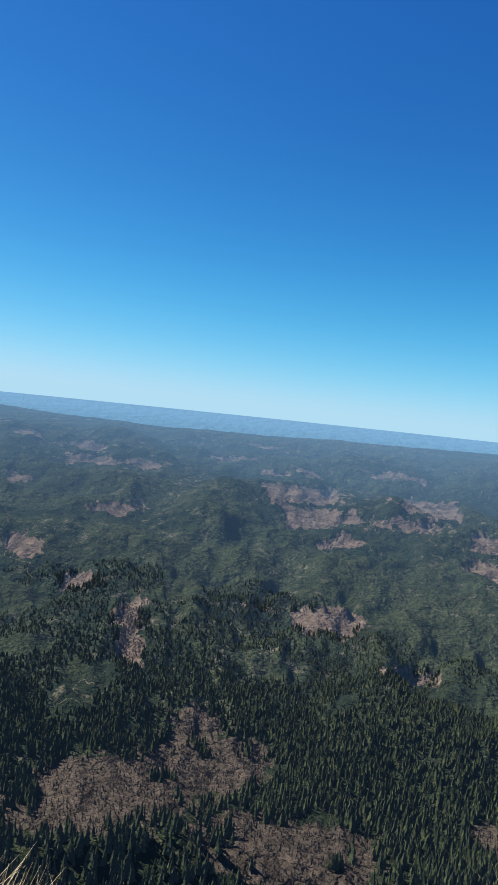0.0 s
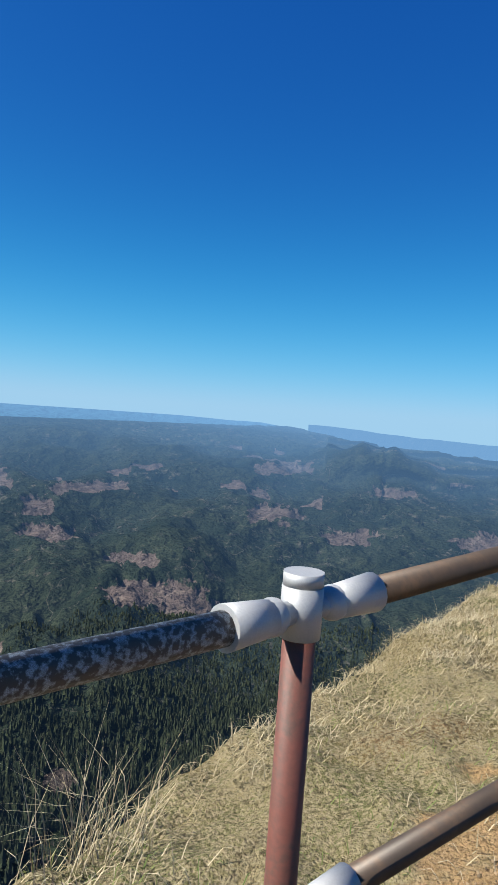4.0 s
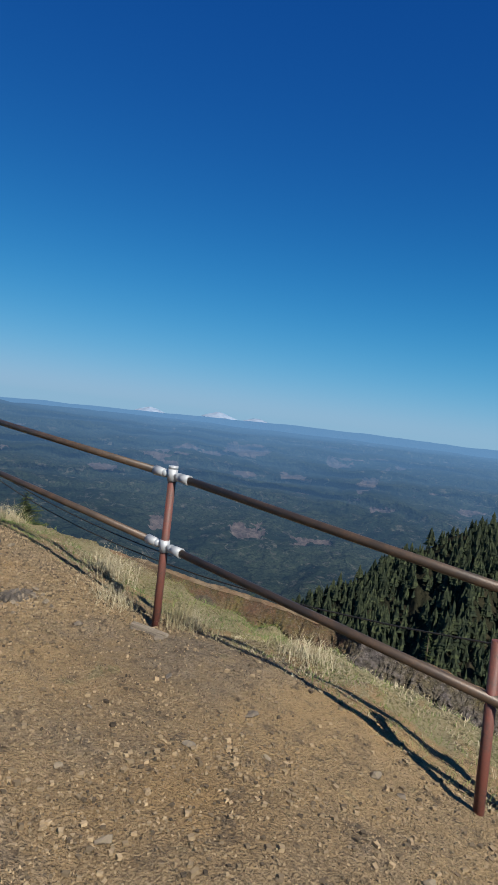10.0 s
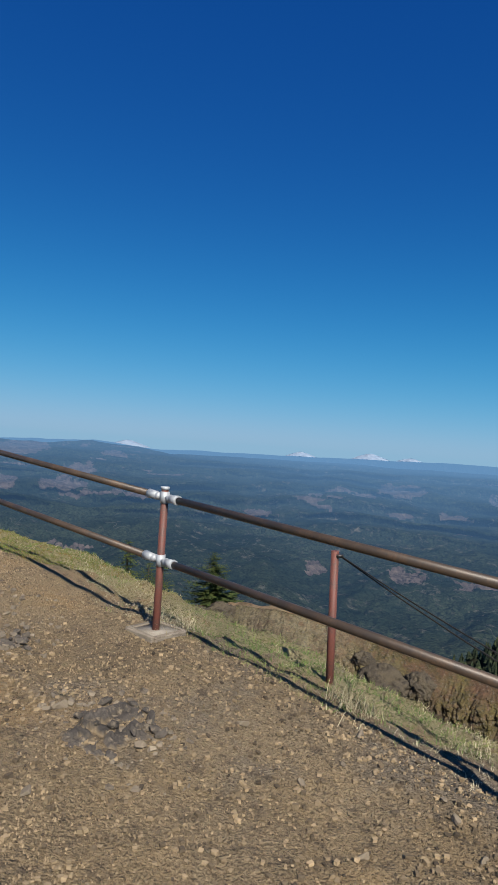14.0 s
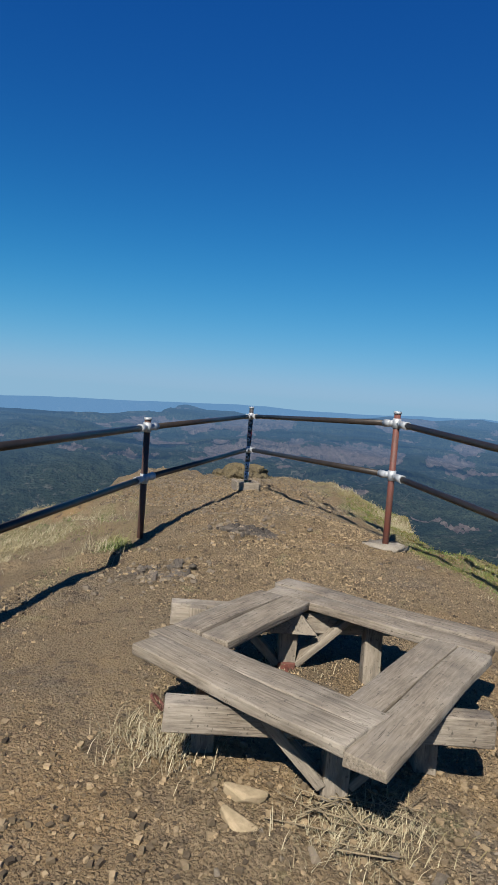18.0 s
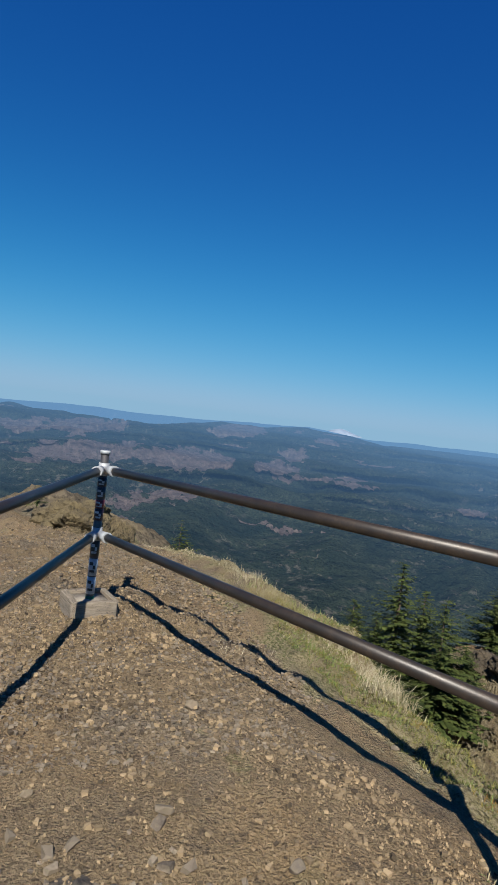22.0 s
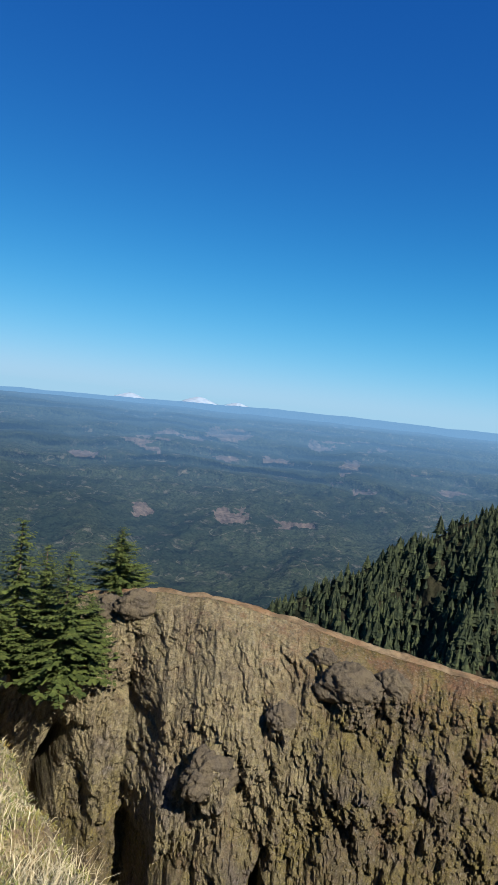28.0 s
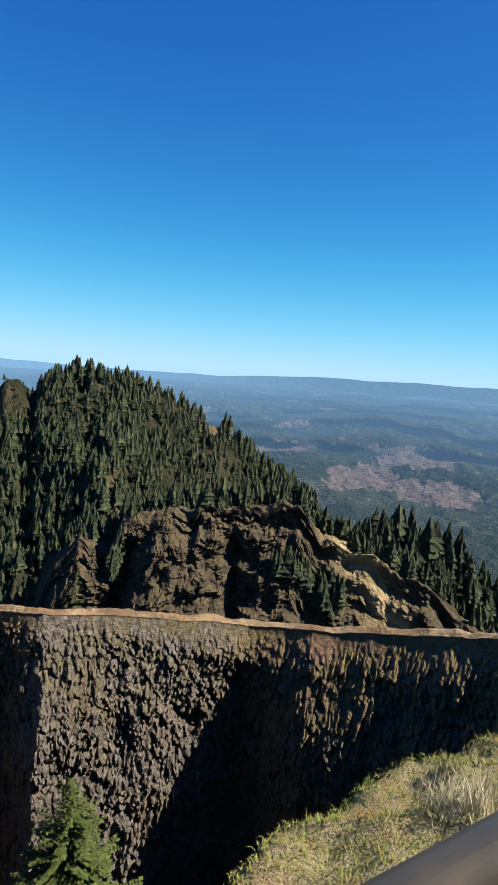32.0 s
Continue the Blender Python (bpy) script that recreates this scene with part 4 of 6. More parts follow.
BLUFF_EL = [-24, -22, -20.3, -17.4, -16.5, -14.9, -14.3, -11.6, -12.2, -12.9, -14.0, -16.2, -15.8, -17.3, -22, -27, -32, -36]
KNOLL_AZ = [-140, -128, -125, -121.8, -117.3, -113.4, -111.5, -108, -104, -100]
KNOLL_EL = [-19, -17.5, -16.0, -14.8, -14.0, -14.0, -15.5, -19, -25, -30]


def peak_height(az, r):
    """Height, rockiness and dry grass of the neighbouring peak, by direction and distance from the far end of the fence."""
    crag = fbm(az * 0.35, r * 0.02, 5, 61, 0.6)
    zs = 2 + 330 * np.tan(np.radians(np.interp(az, PEAK_AZ, PEAK_EL)))
    peak = zs - 0.58 * np.maximum(330 - r, 0) - 0.9 * np.maximum(r - 330, 0) + (3 + 8 * smooth(322, 290, r)) * crag + 17 * (0.22 - np.abs(vnoise(az * 0.17 + 0.006 * r, r * 0.007, 77))) * smooth(328, 285, r)
    zb = 2 + 150 * np.tan(np.radians(np.interp(az + 0.8 * fbm(az * 0.5, 0 * az, 3, 62), BLUFF_AZ, BLUFF_EL)))
    d = 160 + 4 * fbm(az * 0.3, 0 * az, 3, 63) - r
    d = d + 5.0 * fbm(az * 0.2, r * 0.16, 3, 64, 0.5)
    q = d / 6.5
    stair = 6.5 * (np.floor(q) + smooth(0.5, 1.0, q - np.floor(q)))
    ledge = np.where(d > 0, 0.35 * d + 0.80 * stair, 0.12 * -d + 0.5 * np.maximum(-d - 15, 0))
    bluff = zb - 3.0 - 1.3 * ledge + 3.0 * fbm(az * 0.3, r * 0.45, 4, 68, 0.5)
    zk = 2 + 175 * np.tan(np.radians(np.interp(az, KNOLL_AZ, KNOLL_EL)))
    knoll = zk - 0.8 * np.abs(r - 175) + 2 * crag
    z = np.maximum(np.maximum(peak, bluff), knoll)
    rock = np.where((bluff >= peak) & (bluff >= knoll), smooth(-3, 4, d) * 0.9, 0.0)
    rock = np.maximum(rock, smooth(0.45, 0.6, fbm(az * 0.45, r * 0.05, 4, 65)) * 0.9)
    rock = np.maximum(rock, np.exp(-((az + 81.6) / 0.8) ** 2 - ((r - 320) / 7) ** 2))
    tan = np.exp(-((az + 115.5) / 3.2) ** 2) * smooth(170, 150, r) * smooth(95, 120, r) + 0.5 * np.exp(-((az + 90.6) / 1.1) ** 2 - ((r - 246) / 10) ** 2) + np.exp(-((az + 99.5) / 1.0) ** 2 - ((r - 345) / 22) ** 2)
    return z, rock, np.clip(tan * (0.9 + 1.0 * fbm(az * 2, r * 0.1, 3, 66)), 0, 1)


P_AZ, P_R = np.arange(-138, -43.9, 0.2), np.concatenate([np.arange(62, 110, 2.5), np.arange(110, 190, 0.9), np.arange(190, 470, 3.0)])
az, r = np.meshgrid(P_AZ, P_R, indexing="ij")
z, rock, tan = peak_height(az.ravel(), r.ravel())
rr = r.ravel()
co = np.stack([EYE_E[0] + rr * np.cos(np.radians(az.ravel())), EYE_E[1] + rr * np.sin(np.radians(az.ravel())), z], 1)
peak = new("ground_peak", grid_mesh("ground_peak", co, len(P_AZ), len(P_R), mat=MAT_MOUNTAIN, attrs=[("rock", rock), ("tan", tan)]))
tagged(peak, "steep wooded neighbouring peak with brown rock bluffs", "mountain", kind="structure")

# the broken bluff below the trees
B_AZ = np.arange(-140, -84, 0.13)
az, v = np.meshgrid(B_AZ, np.concatenate([np.linspace(-0.16, -0.01, 12), np.linspace(0, 1, 158)]), indexing="ij")
az, v = az.ravel(), v.ravel()
arc, depth, behind = np.radians(az) * 150, 46 * np.maximum(v, 0) ** 1.1, 170 * np.maximum(-v, 0)
zb = 2 + 150 * np.tan(np.radians(np.interp(az + 0.8 * fbm(az * 0.5, 0 * az, 3, 62), BLUFF_AZ, BLUFF_EL)))
spur = 9 * fbm(arc * 0.05, depth * 0.015, 3, 90) + 4 * fbm(arc * 0.13, depth * 0.07, 3, 91)
q = (depth + 3.0 * fbm(arc * 0.09, depth * 0.1, 3, 92)) / 7.5
ledge = 4.2 * (np.floor(q) + smooth(0.5, 1.0, q - np.floor(q)))
b1, b2, bw = worley(arc * 0.30 + 0.5 * fbm(arc * 0.3, depth * 0.3, 2, 96), depth * 0.42, 93)
c1, c2, cw = worley(arc * 0.95, depth * 1.15, 94)
sandy = np.exp(-((az + 112.8 + 0.33 * depth) / 2.5) ** 2)
d1, d2, dw = worley(arc * 0.35 + 3 * fbm(arc * 0.2, depth * 0.2, 2, 88), depth * 1.6, 89)
lump = (0.5 * (0.5 - b1) + 1.0 * (bw - 0.5) + 0.25 * (0.5 - c1) + 0.3 * (cw - 0.5) + 0.8 * (dw - 0.5) + 2.2 * fbm(arc * 0.5, depth * 0.7, 4, 87, 0.6)) * (1 - 0.75 * sandy)
rr = 150 + behind - ledge - 0.12 * depth - spur * smooth(0, 6, depth) - lump * smooth(0, 2, depth) + 11 * np.exp(-((az + 92.8 - 0.08 * depth) / 1.0) ** 2) * smooth(2, 8, depth) + 5 * np.exp(-((az + 102.0) / 0.7) ** 2) * smooth(3, 8, depth)
co = np.stack([EYE_E[0] + rr * np.cos(np.radians(az)), EYE_E[1] + rr * np.sin(np.radians(az)), zb - depth - 0.15 * behind + 0.8 * fbm(arc * 0.3, depth * 0.3, 3, 97) + 2.2 * fbm(arc * 0.22, behind * 0.12, 5, 86, 0.6) * smooth(12, 0, depth)], 1)
bluff = new("bluff", grid_mesh("bluff", co, len(B_AZ), 170, mat=MAT_MOUNTAIN, attrs=[("rock", np.ones(len(az))), ("tan", np.clip(sandy * (1.1 + fbm(arc * 0.4, depth * 0.4, 3, 98)), 0, 1))]))
bluff.data.polygons.foreach_set("use_smooth", np.zeros(len(bluff.data.polygons), bool))
tagged(bluff, "broken brown rock bluff with tan grass ledges and sandy chute", "bluff", kind="structure")
brng = np.random.RandomState(15)
shelf = (depth > 0.5) & (depth < 14) & (q - np.floor(q) > 0.55)
groves = ((az < -99) & (az > -121.5) & (depth == 0) & (behind > np.where(az < -112, 3, 1.2)) & (fbm(arc * 0.09, behind * 0.1, 2, 99) > np.where(az < -106, -0.25, 0.02))) | shelf & (((az < -103.5) & (az > -112) & (fbm(arc * 0.09, depth * 0.15, 2, 99) > -0.02)) | (np.abs(az + 91.5) < 0.5))
shelf_trees = co[groves][brng.randint(0, groves.sum(), 300)]

# ---- trees in masses ----
def w_needles(nt, co):
    a = mix(nt, per_island(nt), (0.011, 0.018, 0.011), (0.066, 0.078, 0.034))
    return mix(nt, noise_fac(nt, co, 0.5, 0.4, 0.65, 4), a, (0.02, 0.028, 0.016))


def w_bare(nt, co):
    return mix(nt, per_island(nt), (0.06, 0.049, 0.042), (0.10, 0.08, 0.068))


MAT_NEEDLES = material("dark_conifer_needles", w_needles, 0.85, spec=0.15)
# distant trees get a faint share of the painted blue haze glow
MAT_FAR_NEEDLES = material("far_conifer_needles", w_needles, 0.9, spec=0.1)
paint_haze(MAT_FAR_NEEDLES, 0.03)
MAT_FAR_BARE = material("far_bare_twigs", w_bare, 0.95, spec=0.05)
paint_haze(MAT_FAR_BARE, 0.03)


def tree_template(tiers, points, seed, width=0.17, ragged=0.35, base=0.12):
    """A conifer 1 high: ragged drooping skirts one over another, as points and triangles."""
    rng = np.random.RandomState(seed)
    co, tri = [], []
    for k in range(tiers):
        z0 = base + (1 - base) * k / tiers * 0.93
        z1 = min(1.0, z0 + (1 - base) / tiers * 1.9)
        w = width * (1 - k / tiers) ** 0.85 + 0.012
        n = len(co)
        co.append((0, 0, z1))
        for p in range(points):
            a = 2 * math.pi * (p + rng.uniform(-0.3, 0.3)) / points
            q = w * (1 - ragged * rng.uniform(0, 1) - (0.35 if p % 2 else 0))
            co.append((q * math.cos(a), q * math.sin(a), z0 - 0.015 * rng.uniform(0, 2) + (0.02 if p % 2 else 0)))
        tri += [(n, n + 1 + p, n + 1 + (p + 1) % points) for p in range(points)]
    return np.array(co), np.array(tri)


def tree_mass(name, templates, places, heights, mat, seed, spread=0.25, lean=0.03):
    """One mesh of many trees; places: n x 3."""
    rng = np.random.RandomState(seed)
    pick = rng.randint(0, len(templates), len(places))
    cos, tris, start = [], [], 0
    for k, (tc, tt) in enumerate(templates):
        at, h = places[pick == k], heights[pick == k]
        n = len(at)
        ang, fat = rng.uniform(0, 6.283, n), rng.uniform(1 - spread, 1 + spread, n)
        c, s = np.cos(ang)[:, None], np.sin(ang)[:, None]
        x = (tc[None, :, 0] * c - tc[None, :, 1] * s) * (h * fat)[:, None]
        y = (tc[None, :, 0] * s + tc[None, :, 1] * c) * (h * fat)[:, None]
        zz = tc[None, :, 2] * h[:, None]
        lx, ly = rng.normal(0, lean, (2, n, 1))
        cos.append(np.stack([x + lx * zz, y + ly * zz, zz], 2).reshape(-1, 3) + np.repeat(at, len(tc), 0))
        tris.append((tt[None] + (np.arange(n) * len(tc))[:, None, None]).reshape(-1, 3) + start)
        start += n * len(tc)
    return new(name, raw_mesh(name, np.concatenate(cos), np.concatenate(tris), mat, flat=True))


rng = np.random.RandomState(5)
mid_trees = [tree_template(6, 9, 100 + k, 0.29 + 0.03 * k, 0.30) for k in range(4)]
n = 33000
az, r = rng.uniform(-137, -45, n), np.sqrt(rng.uniform(105 ** 2, 450 ** 2, n))
z, rock, tan = peak_height(az, r)
ok = (rock < 0.25 + 0.25 * rng.rand(n)) & (tan < 0.25) & (rng.rand(n) < 0.86 + 1.2 * fbm(az * 0.35, r * 0.03, 4, 71))
ok &= ~((r < 152) & (rng.rand(n) < 0.90))
at = np.stack([EYE_E[0] + r * np.cos(np.radians(az)), EYE_E[1] + r * np.sin(np.radians(az)), z - 0.4], 1)[ok]
high = (3.2 + 7.0 * rng.rand(ok.sum()) ** 1.4) * (0.9 + 0.5 * fbm(az[ok] * 0.5, r[ok] * 0.05, 3, 78))
high = np.where((np.abs(az[ok] + 82.0) < 2.2) & (r[ok] > 305), 0.45 * high, high)
gaz, gr_ = brng.uniform(-121.8, -112.6, 70), brng.uniform(166, 188, 70)
grove = np.stack([EYE_E[0] + gr_ * np.cos(np.radians(gaz)), EYE_E[1] + gr_ * np.sin(np.radians(gaz)), peak_height(gaz, gr_)[0] - 0.5], 1)
wood = tree_mass("conifer_wood", mid_trees, np.concatenate([at, shelf_trees - [0, 0, 0.5], grove]), np.concatenate([high, brng.uniform(2.5, 7.5, 300), brng.uniform(8, 14, 70)]), MAT_NEEDLES, 6)
tagged(wood, "dense dark green conifers clothing the neighbouring peak", "trees", kind="stuff")

# the wooded western slope far below
far_trees = [tree_template(4, 7, 120 + k, 0.23 + 0.03 * k) for k in range(3)]
n = 62000
az, r = rng.uniform(38, 122, n), np.sqrt(rng.uniform(560 ** 2, 2050 ** 2, n))
el = np.interp(r, R_OF_EL[1], R_OF_EL[0])
_, z = land_z(az, el)
patch = fbm(az * 0.22, el * 0.45, 4, 72)
stand = (cuts_at(az, el) + 0.5 * fbm(az * 0.9, el * 1.2, 3, 74) < 0.5) & (patch > np.interp(az, [60, 80], [-0.45, -0.22]) + 0.35 * smooth(-16, -10, el)) & (el < np.interp(az, [40, 60, 78, 95, 104, 120], [-19, -18.5, -20, -14.5, -12.3, -14.0]) + 1.2 * fbm(az * 0.4, 0 * az, 3, 73))
at = np.stack([HUB[0] + r * np.cos(np.radians(az)), HUB[1] + r * np.sin(np.radians(az)), z + 0.5], 1)
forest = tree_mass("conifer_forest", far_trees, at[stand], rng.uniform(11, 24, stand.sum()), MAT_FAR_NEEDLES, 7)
tagged(forest, "dark conifer forest on the slope far below the summit", "trees", kind="stuff")
thin = ~stand & (el < -19)
bare_trees = [tree_template(3, 6, 130 + k, 0.13, 0.6, 0.2) for k in range(2)]
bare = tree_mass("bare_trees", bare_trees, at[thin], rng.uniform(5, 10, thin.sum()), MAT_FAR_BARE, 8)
tagged(bare, "leafless grey-brown saplings filling gaps between the conifers", "trees", kind="stuff")

# ---- snowy volcanoes on the horizon ----
def w_snow(nt, co):
    # snow colour dimmed towards sky blue, so that haze is painted in
    return mix(nt, noise_fac(nt, co, 0.03, 0.45, 0.6, 6), (0.265, 0.33, 0.42), (0.22, 0.29, 0.39))


MAT_SNOW = material("haze_tinted_snow", w_snow, 0.9, spec=0.1)
for a, el, wide in ((-46.2, -0.08, 110), (-40.2, -0.33, 110), (-49.6, -0.26, 120), (-25.0, -0.30, 120)):
    nb = 40
    u, v = np.meshgrid(np.linspace(0, 2 * np.pi, nb), np.linspace(0, 1, 14), indexing="ij")
    top = 4940 * math.tan(radians(el)) + 8
    rad = wide * (0.10 + 1.25 * v.ravel() ** 0.9) * (1 + 0.25 * fbm(np.cos(u.ravel()) * 2, np.sin(u.ravel()) * 2 + v.ravel(), 3, 81))
    co = np.stack([rad * np.cos(u.ravel()), rad * np.sin(u.ravel()), -48 * v.ravel()], 1)
    cone = new("snowy_volcano", grid_mesh("snowy_volcano", co, nb, 14, mat=MAT_SNOW))
    cone.location = (HUB[0] + 4940 * math.cos(radians(a)), HUB[1] + 4940 * math.sin(radians(a)), top)
    tagged(cone, "pale snow-covered volcano on the hazy horizon", "mountain", group="horizon volcanoes")

# ---- conifers near the cliff ----
MAT_BARK = simple("grey_brown_bark", (0.12, 0.09, 0.07), 0.95, scale=6, second=(0.06, 0.045, 0.035), bump=[(20, 0.8, 0.02)], spec=0.1)


def w_spray(nt, co):
    return mix(nt, per_island(nt), (0.026, 0.040, 0.009), (0.078, 0.095, 0.022))


MAT_SPRAY = material("green_fir_sprays", w_spray, 0.8, spec=0.2)


def fir(place, height, width, seed, density=1.0, label="green fir tree clinging to the cliff edge"):
    rng = np.random.RandomState(seed)
    tree = new("fir_tree")
    tree.location = place
    tagged(tree, label, "tree", group="firs by the cliff")
    bm = bmesh.new()
    bmesh.ops.create_cone(bm, cap_ends=True, segments=9, radius1=0.022 * height, radius2=0.004 * height, depth=height * 0.97, matrix=Matrix.Translation((0, 0, height * 0.485 - 0.3)))
    part("trunk", bm, MAT_BARK, tree)
    co, quads = [], []
    whorls = int(26 * density)
    for k in range(whorls):
        f = 0.06 + 0.93 * k / whorls
        z0 = height * f
        reach = width * (1 - f) ** 0.8 * rng.uniform(0.75, 1.15) + 0.06 * width
        for b in range(int(7 * density) + 1):
            a = rng.uniform(0, 6.283)
            length = reach * rng.uniform(0.55, 1.1)
            droop = rng.uniform(0.1, 0.45)
            steps = max(4, int(length / (0.022 * height)))
            for st in range(steps):
                g = (st + 0.5) / steps
                px, py = g * length * math.cos(a), g * length * math.sin(a)
                pz = z0 - droop * g * length + 0.25 * g * g * length
                side = (1 - 0.6 * g) * 0.16 * length + 0.012 * height
                for sgn in (-1, 1):
                    w = side * rng.uniform(0.6, 1.3)
                    d = a + sgn * rng.uniform(0.5, 1.2)
                    ux, uy, uz = math.cos(d) * w, math.sin(d) * w, -w * rng.uniform(-0.1, 0.5)
                    t = 0.35 * w
                    nx, ny = -math.sin(d) * t, math.cos(d) * t
                    n = len(co)
                    co += [(px, py, pz), (px + ux * 0.5 + nx, py + uy * 0.5 + ny, pz + uz * 0.4 + 0.05 * w), (px + ux, py + uy, pz + uz), (px + ux * 0.5 - nx, py + uy * 0.5 - ny, pz + uz * 0.6 - 0.03 * w)]
                    quads.append((n, n + 1, n + 2, n + 3))
    crown = new("crown", raw_mesh("crown", np.array(co), np.array(quads), MAT_SPRAY, flat=True))
    crown.parent = tree
    return tree


def toward(az, r, z):
    return (EYE_E[0] + r * math.cos(radians(az)), EYE_E[1] + r * math.sin(radians(az)), z)


for a, r, z, h, w, seed in ((-32.0, 41, -16.4, 10.5, 4.0, 1), (-36.1, 39, -15.6, 8.2, 3.3, 2), (-40.4, 46, -11.9, 4.6, 3.0, 3), (-30.2, 40, -14.0, 4.6, 2.2, 4), (-38.2, 40, -14.8, 4.4, 2.2, 9), (-28.0, 43, -15.5, 6.0, 2.8, 10), (-34.2, 42, -15.4, 7.6, 3.2, 11)):
    fir(toward(a, r, z), h, w, seed, 1.25, label="green fir tree rooted on the mossy cliff")
for a, r, z, h, w, seed in ((-88.2, 39.5, -14.6, 3.8, 1.1, 5), (-69.2, 39.0, -13.4, 2.0, 1.0, 6)):
    fir(toward(a, r, z), h, w, seed, 0.7, "small fir growing behind the orange crest")
fir(toward(-88.6, 24, -19.4), 5.4, 2.5, 7, 1.2, "bright green young fir rising from the gully")
fir(toward(-84.5, 23, -20.9), 3.6, 2.0, 8, 1.0, "bright green young fir rising from the gully")


def boulder(place, size, seed, label="dark knobbly basalt boulder bulging from the cliff", craggy=False):
    """A rough rock; craggy: broken into flat-faced blocks."""
    rng = np.random.RandomState(seed)
    bm = bmesh.new()
    bmesh.ops.create_icosphere(bm, subdivisions=5 if not craggy else 6, radius=1)
    off = rng.uniform(0, 50)
    seeds = rng.normal(0, 1, (60, 3))
    seeds /= np.linalg.norm(seeds, axis=1)[:, None]
    step = rng.uniform(-0.10, 0.12, 60)
    n = np.array([v.co.normalized()[:] for v in bm.verts])
    near = n + 0.10 * np.stack([fbm(n[:, 0] * 5 + off, n[:, 1] * 5 + n[:, 2], 3, seed), fbm(n[:, 1] * 5 + off, n[:, 2] * 5 + n[:, 0], 3, seed + 1), fbm(n[:, 2] * 5 + off, n[:, 0] * 5 + n[:, 1], 3, seed + 2)], 1)
    dots = near @ seeds.T
    two = np.sort(dots, 1)[:, -2:]
    block = step[np.argmax(dots, 1)] - 0.07 * np.exp(-((two[:, 1] - two[:, 0]) / 0.02) ** 2)
    for k, v in enumerate(bm.verts):
        q = Vector(n[k])
        if craggy:
            f = 1 + 1.4 * block[k] + 0.22 * noise.noise(q * 2.0 + Vector((off, 0, 0))) + 0.05 * noise.noise(q * 18)
            top = min(1.0, 0.75 / max(abs(q.z), 0.01))
            v.co = q * f * (0.7 + 0.3 * top)
        else:
            v.co = q * (1 + 0.30 * noise.noise(q * 1.4 + Vector((off, 0, 0))) + 0.16 * noise.noise(q * 4 + Vector((0, off, 0))) + 0.10 * noise.noise(q * 11) + 0.5 * block[k])
        v.co.x, v.co.y, v.co.z = v.co.x * size[0], v.co.y * size[1], v.co.z * size[2]
    ob = part("boulder", bm, MAT_CRAG if craggy else MAT_BOULDER)
    for p in ob.data.polygons:
        p.use_smooth = not craggy
    ob.location = place
    ob.rotation_euler.z = 0.0 if craggy else rng.uniform(0, 6.28)
    return tagged(ob, label, "boulder", group="ridge rocks" if craggy else "cliff boulders")


MAT_CRAG = simple("brown_ridge_rock", (0.16, 0.125, 0.070), 0.95, scale=4.5, second=(0.065, 0.052, 0.038), bump=[(22, 1.0, 0.04), (7, 0.9, 0.10)], spec=0.1)
MAT_BOULDER = simple("dark_knobbly_basalt", (0.10, 0.08, 0.055), 0.95, scale=1.6, second=(0.055, 0.047, 0.04), bump=[(9, 1.0, 0.10), (3, 0.8, 0.2)], spec=0.1)
for a, e, size, k in ((-50.3, -27.2, 1.35, 41), (-62.0, -22.0, 1.35, 42), (-65.6, -21.7, 0.95, 43), (-56.2, -23.8, 0.8, 44), (-42.5, -17.9, 1.15, 45), (-39.8, -18.2, 0.95, 46), (-59.4, -20.4, 0.6, 47)):
    d, far = face_depth(a, e), float(np.interp(a, CREST_AZ, CREST_R))
    boulder(toward(a, far - 0.48 * d - 0.9 - float(np.interp(a, FACE_AZ, FACE_R)) * 0.9 * float(smooth(0, 5, np.array([d]))[0]) - (0.55 if d > 1.5 else 0.0), 2.15 + far * math.tan(radians(float(np.interp(a, CREST_AZ, CREST_EL)))) - d), (size * 1.25, size * 0.9, size * 0.85), k)
RIDGE_FIRS = [(51.8, -7.4, -6.2, 2.7, 31), (52.4, -7.9, -6.6, 2.2, 32), (48.6, -5.1, -5.4, 1.2, 33), (61.4, -0.1, -5.0, 1.4, 34), (44.6, -6.1, -5.1, 0.8, 35), (61.6, 0.5, -5.1, 1.0, 36), (47.5, -5.2, -5.3, 0.8, 37), (46.5, -4.7, -5.0, 0.6, 38)]
# the rock block on the ridge and the shrubby firs on the knob beyond
boulder((31.2, -2.35, -0.45), (0.85, 0.8, 0.60), 21, "rough brown rock block capping the narrow ridge", True)
boulder((31.3, -2.95, -0.60), (0.5, 0.45, 0.5), 22, "rough brown rock block capping the narrow ridge", True)
boulder((30.9, -0.4, -0.75), (0.75, 0.85, 0.55), 23, "rough brown rock block capping the narrow ridge", True)
for x, y, z, h, k in RIDGE_FIRS:
    fir((x, y - 1.3, z), h, 0.55 * h ** 0.85, k, 0.6, "small dark fir on the ridge knob")

# ---- fence ----
MAT_FLAKED = simple("pipe_with_pale_flaking_paint", (0.055, 0.045, 0.038), 0.6, 0.0, scale=110, second=(0.42, 0.47, 0.49), bump=[(70, 0.4, 0.002)], spec=0.4, lo=0.47, hi=0.60)
MAT_STEEL = simple("bare_grey_steel", (0.07, 0.07, 0.075), 0.45, 0.5, scale=25, second=(0.12, 0.11, 0.11), spec=0.5)
TOP, MID, PIPE = 1.06, 0.52, 0.0265
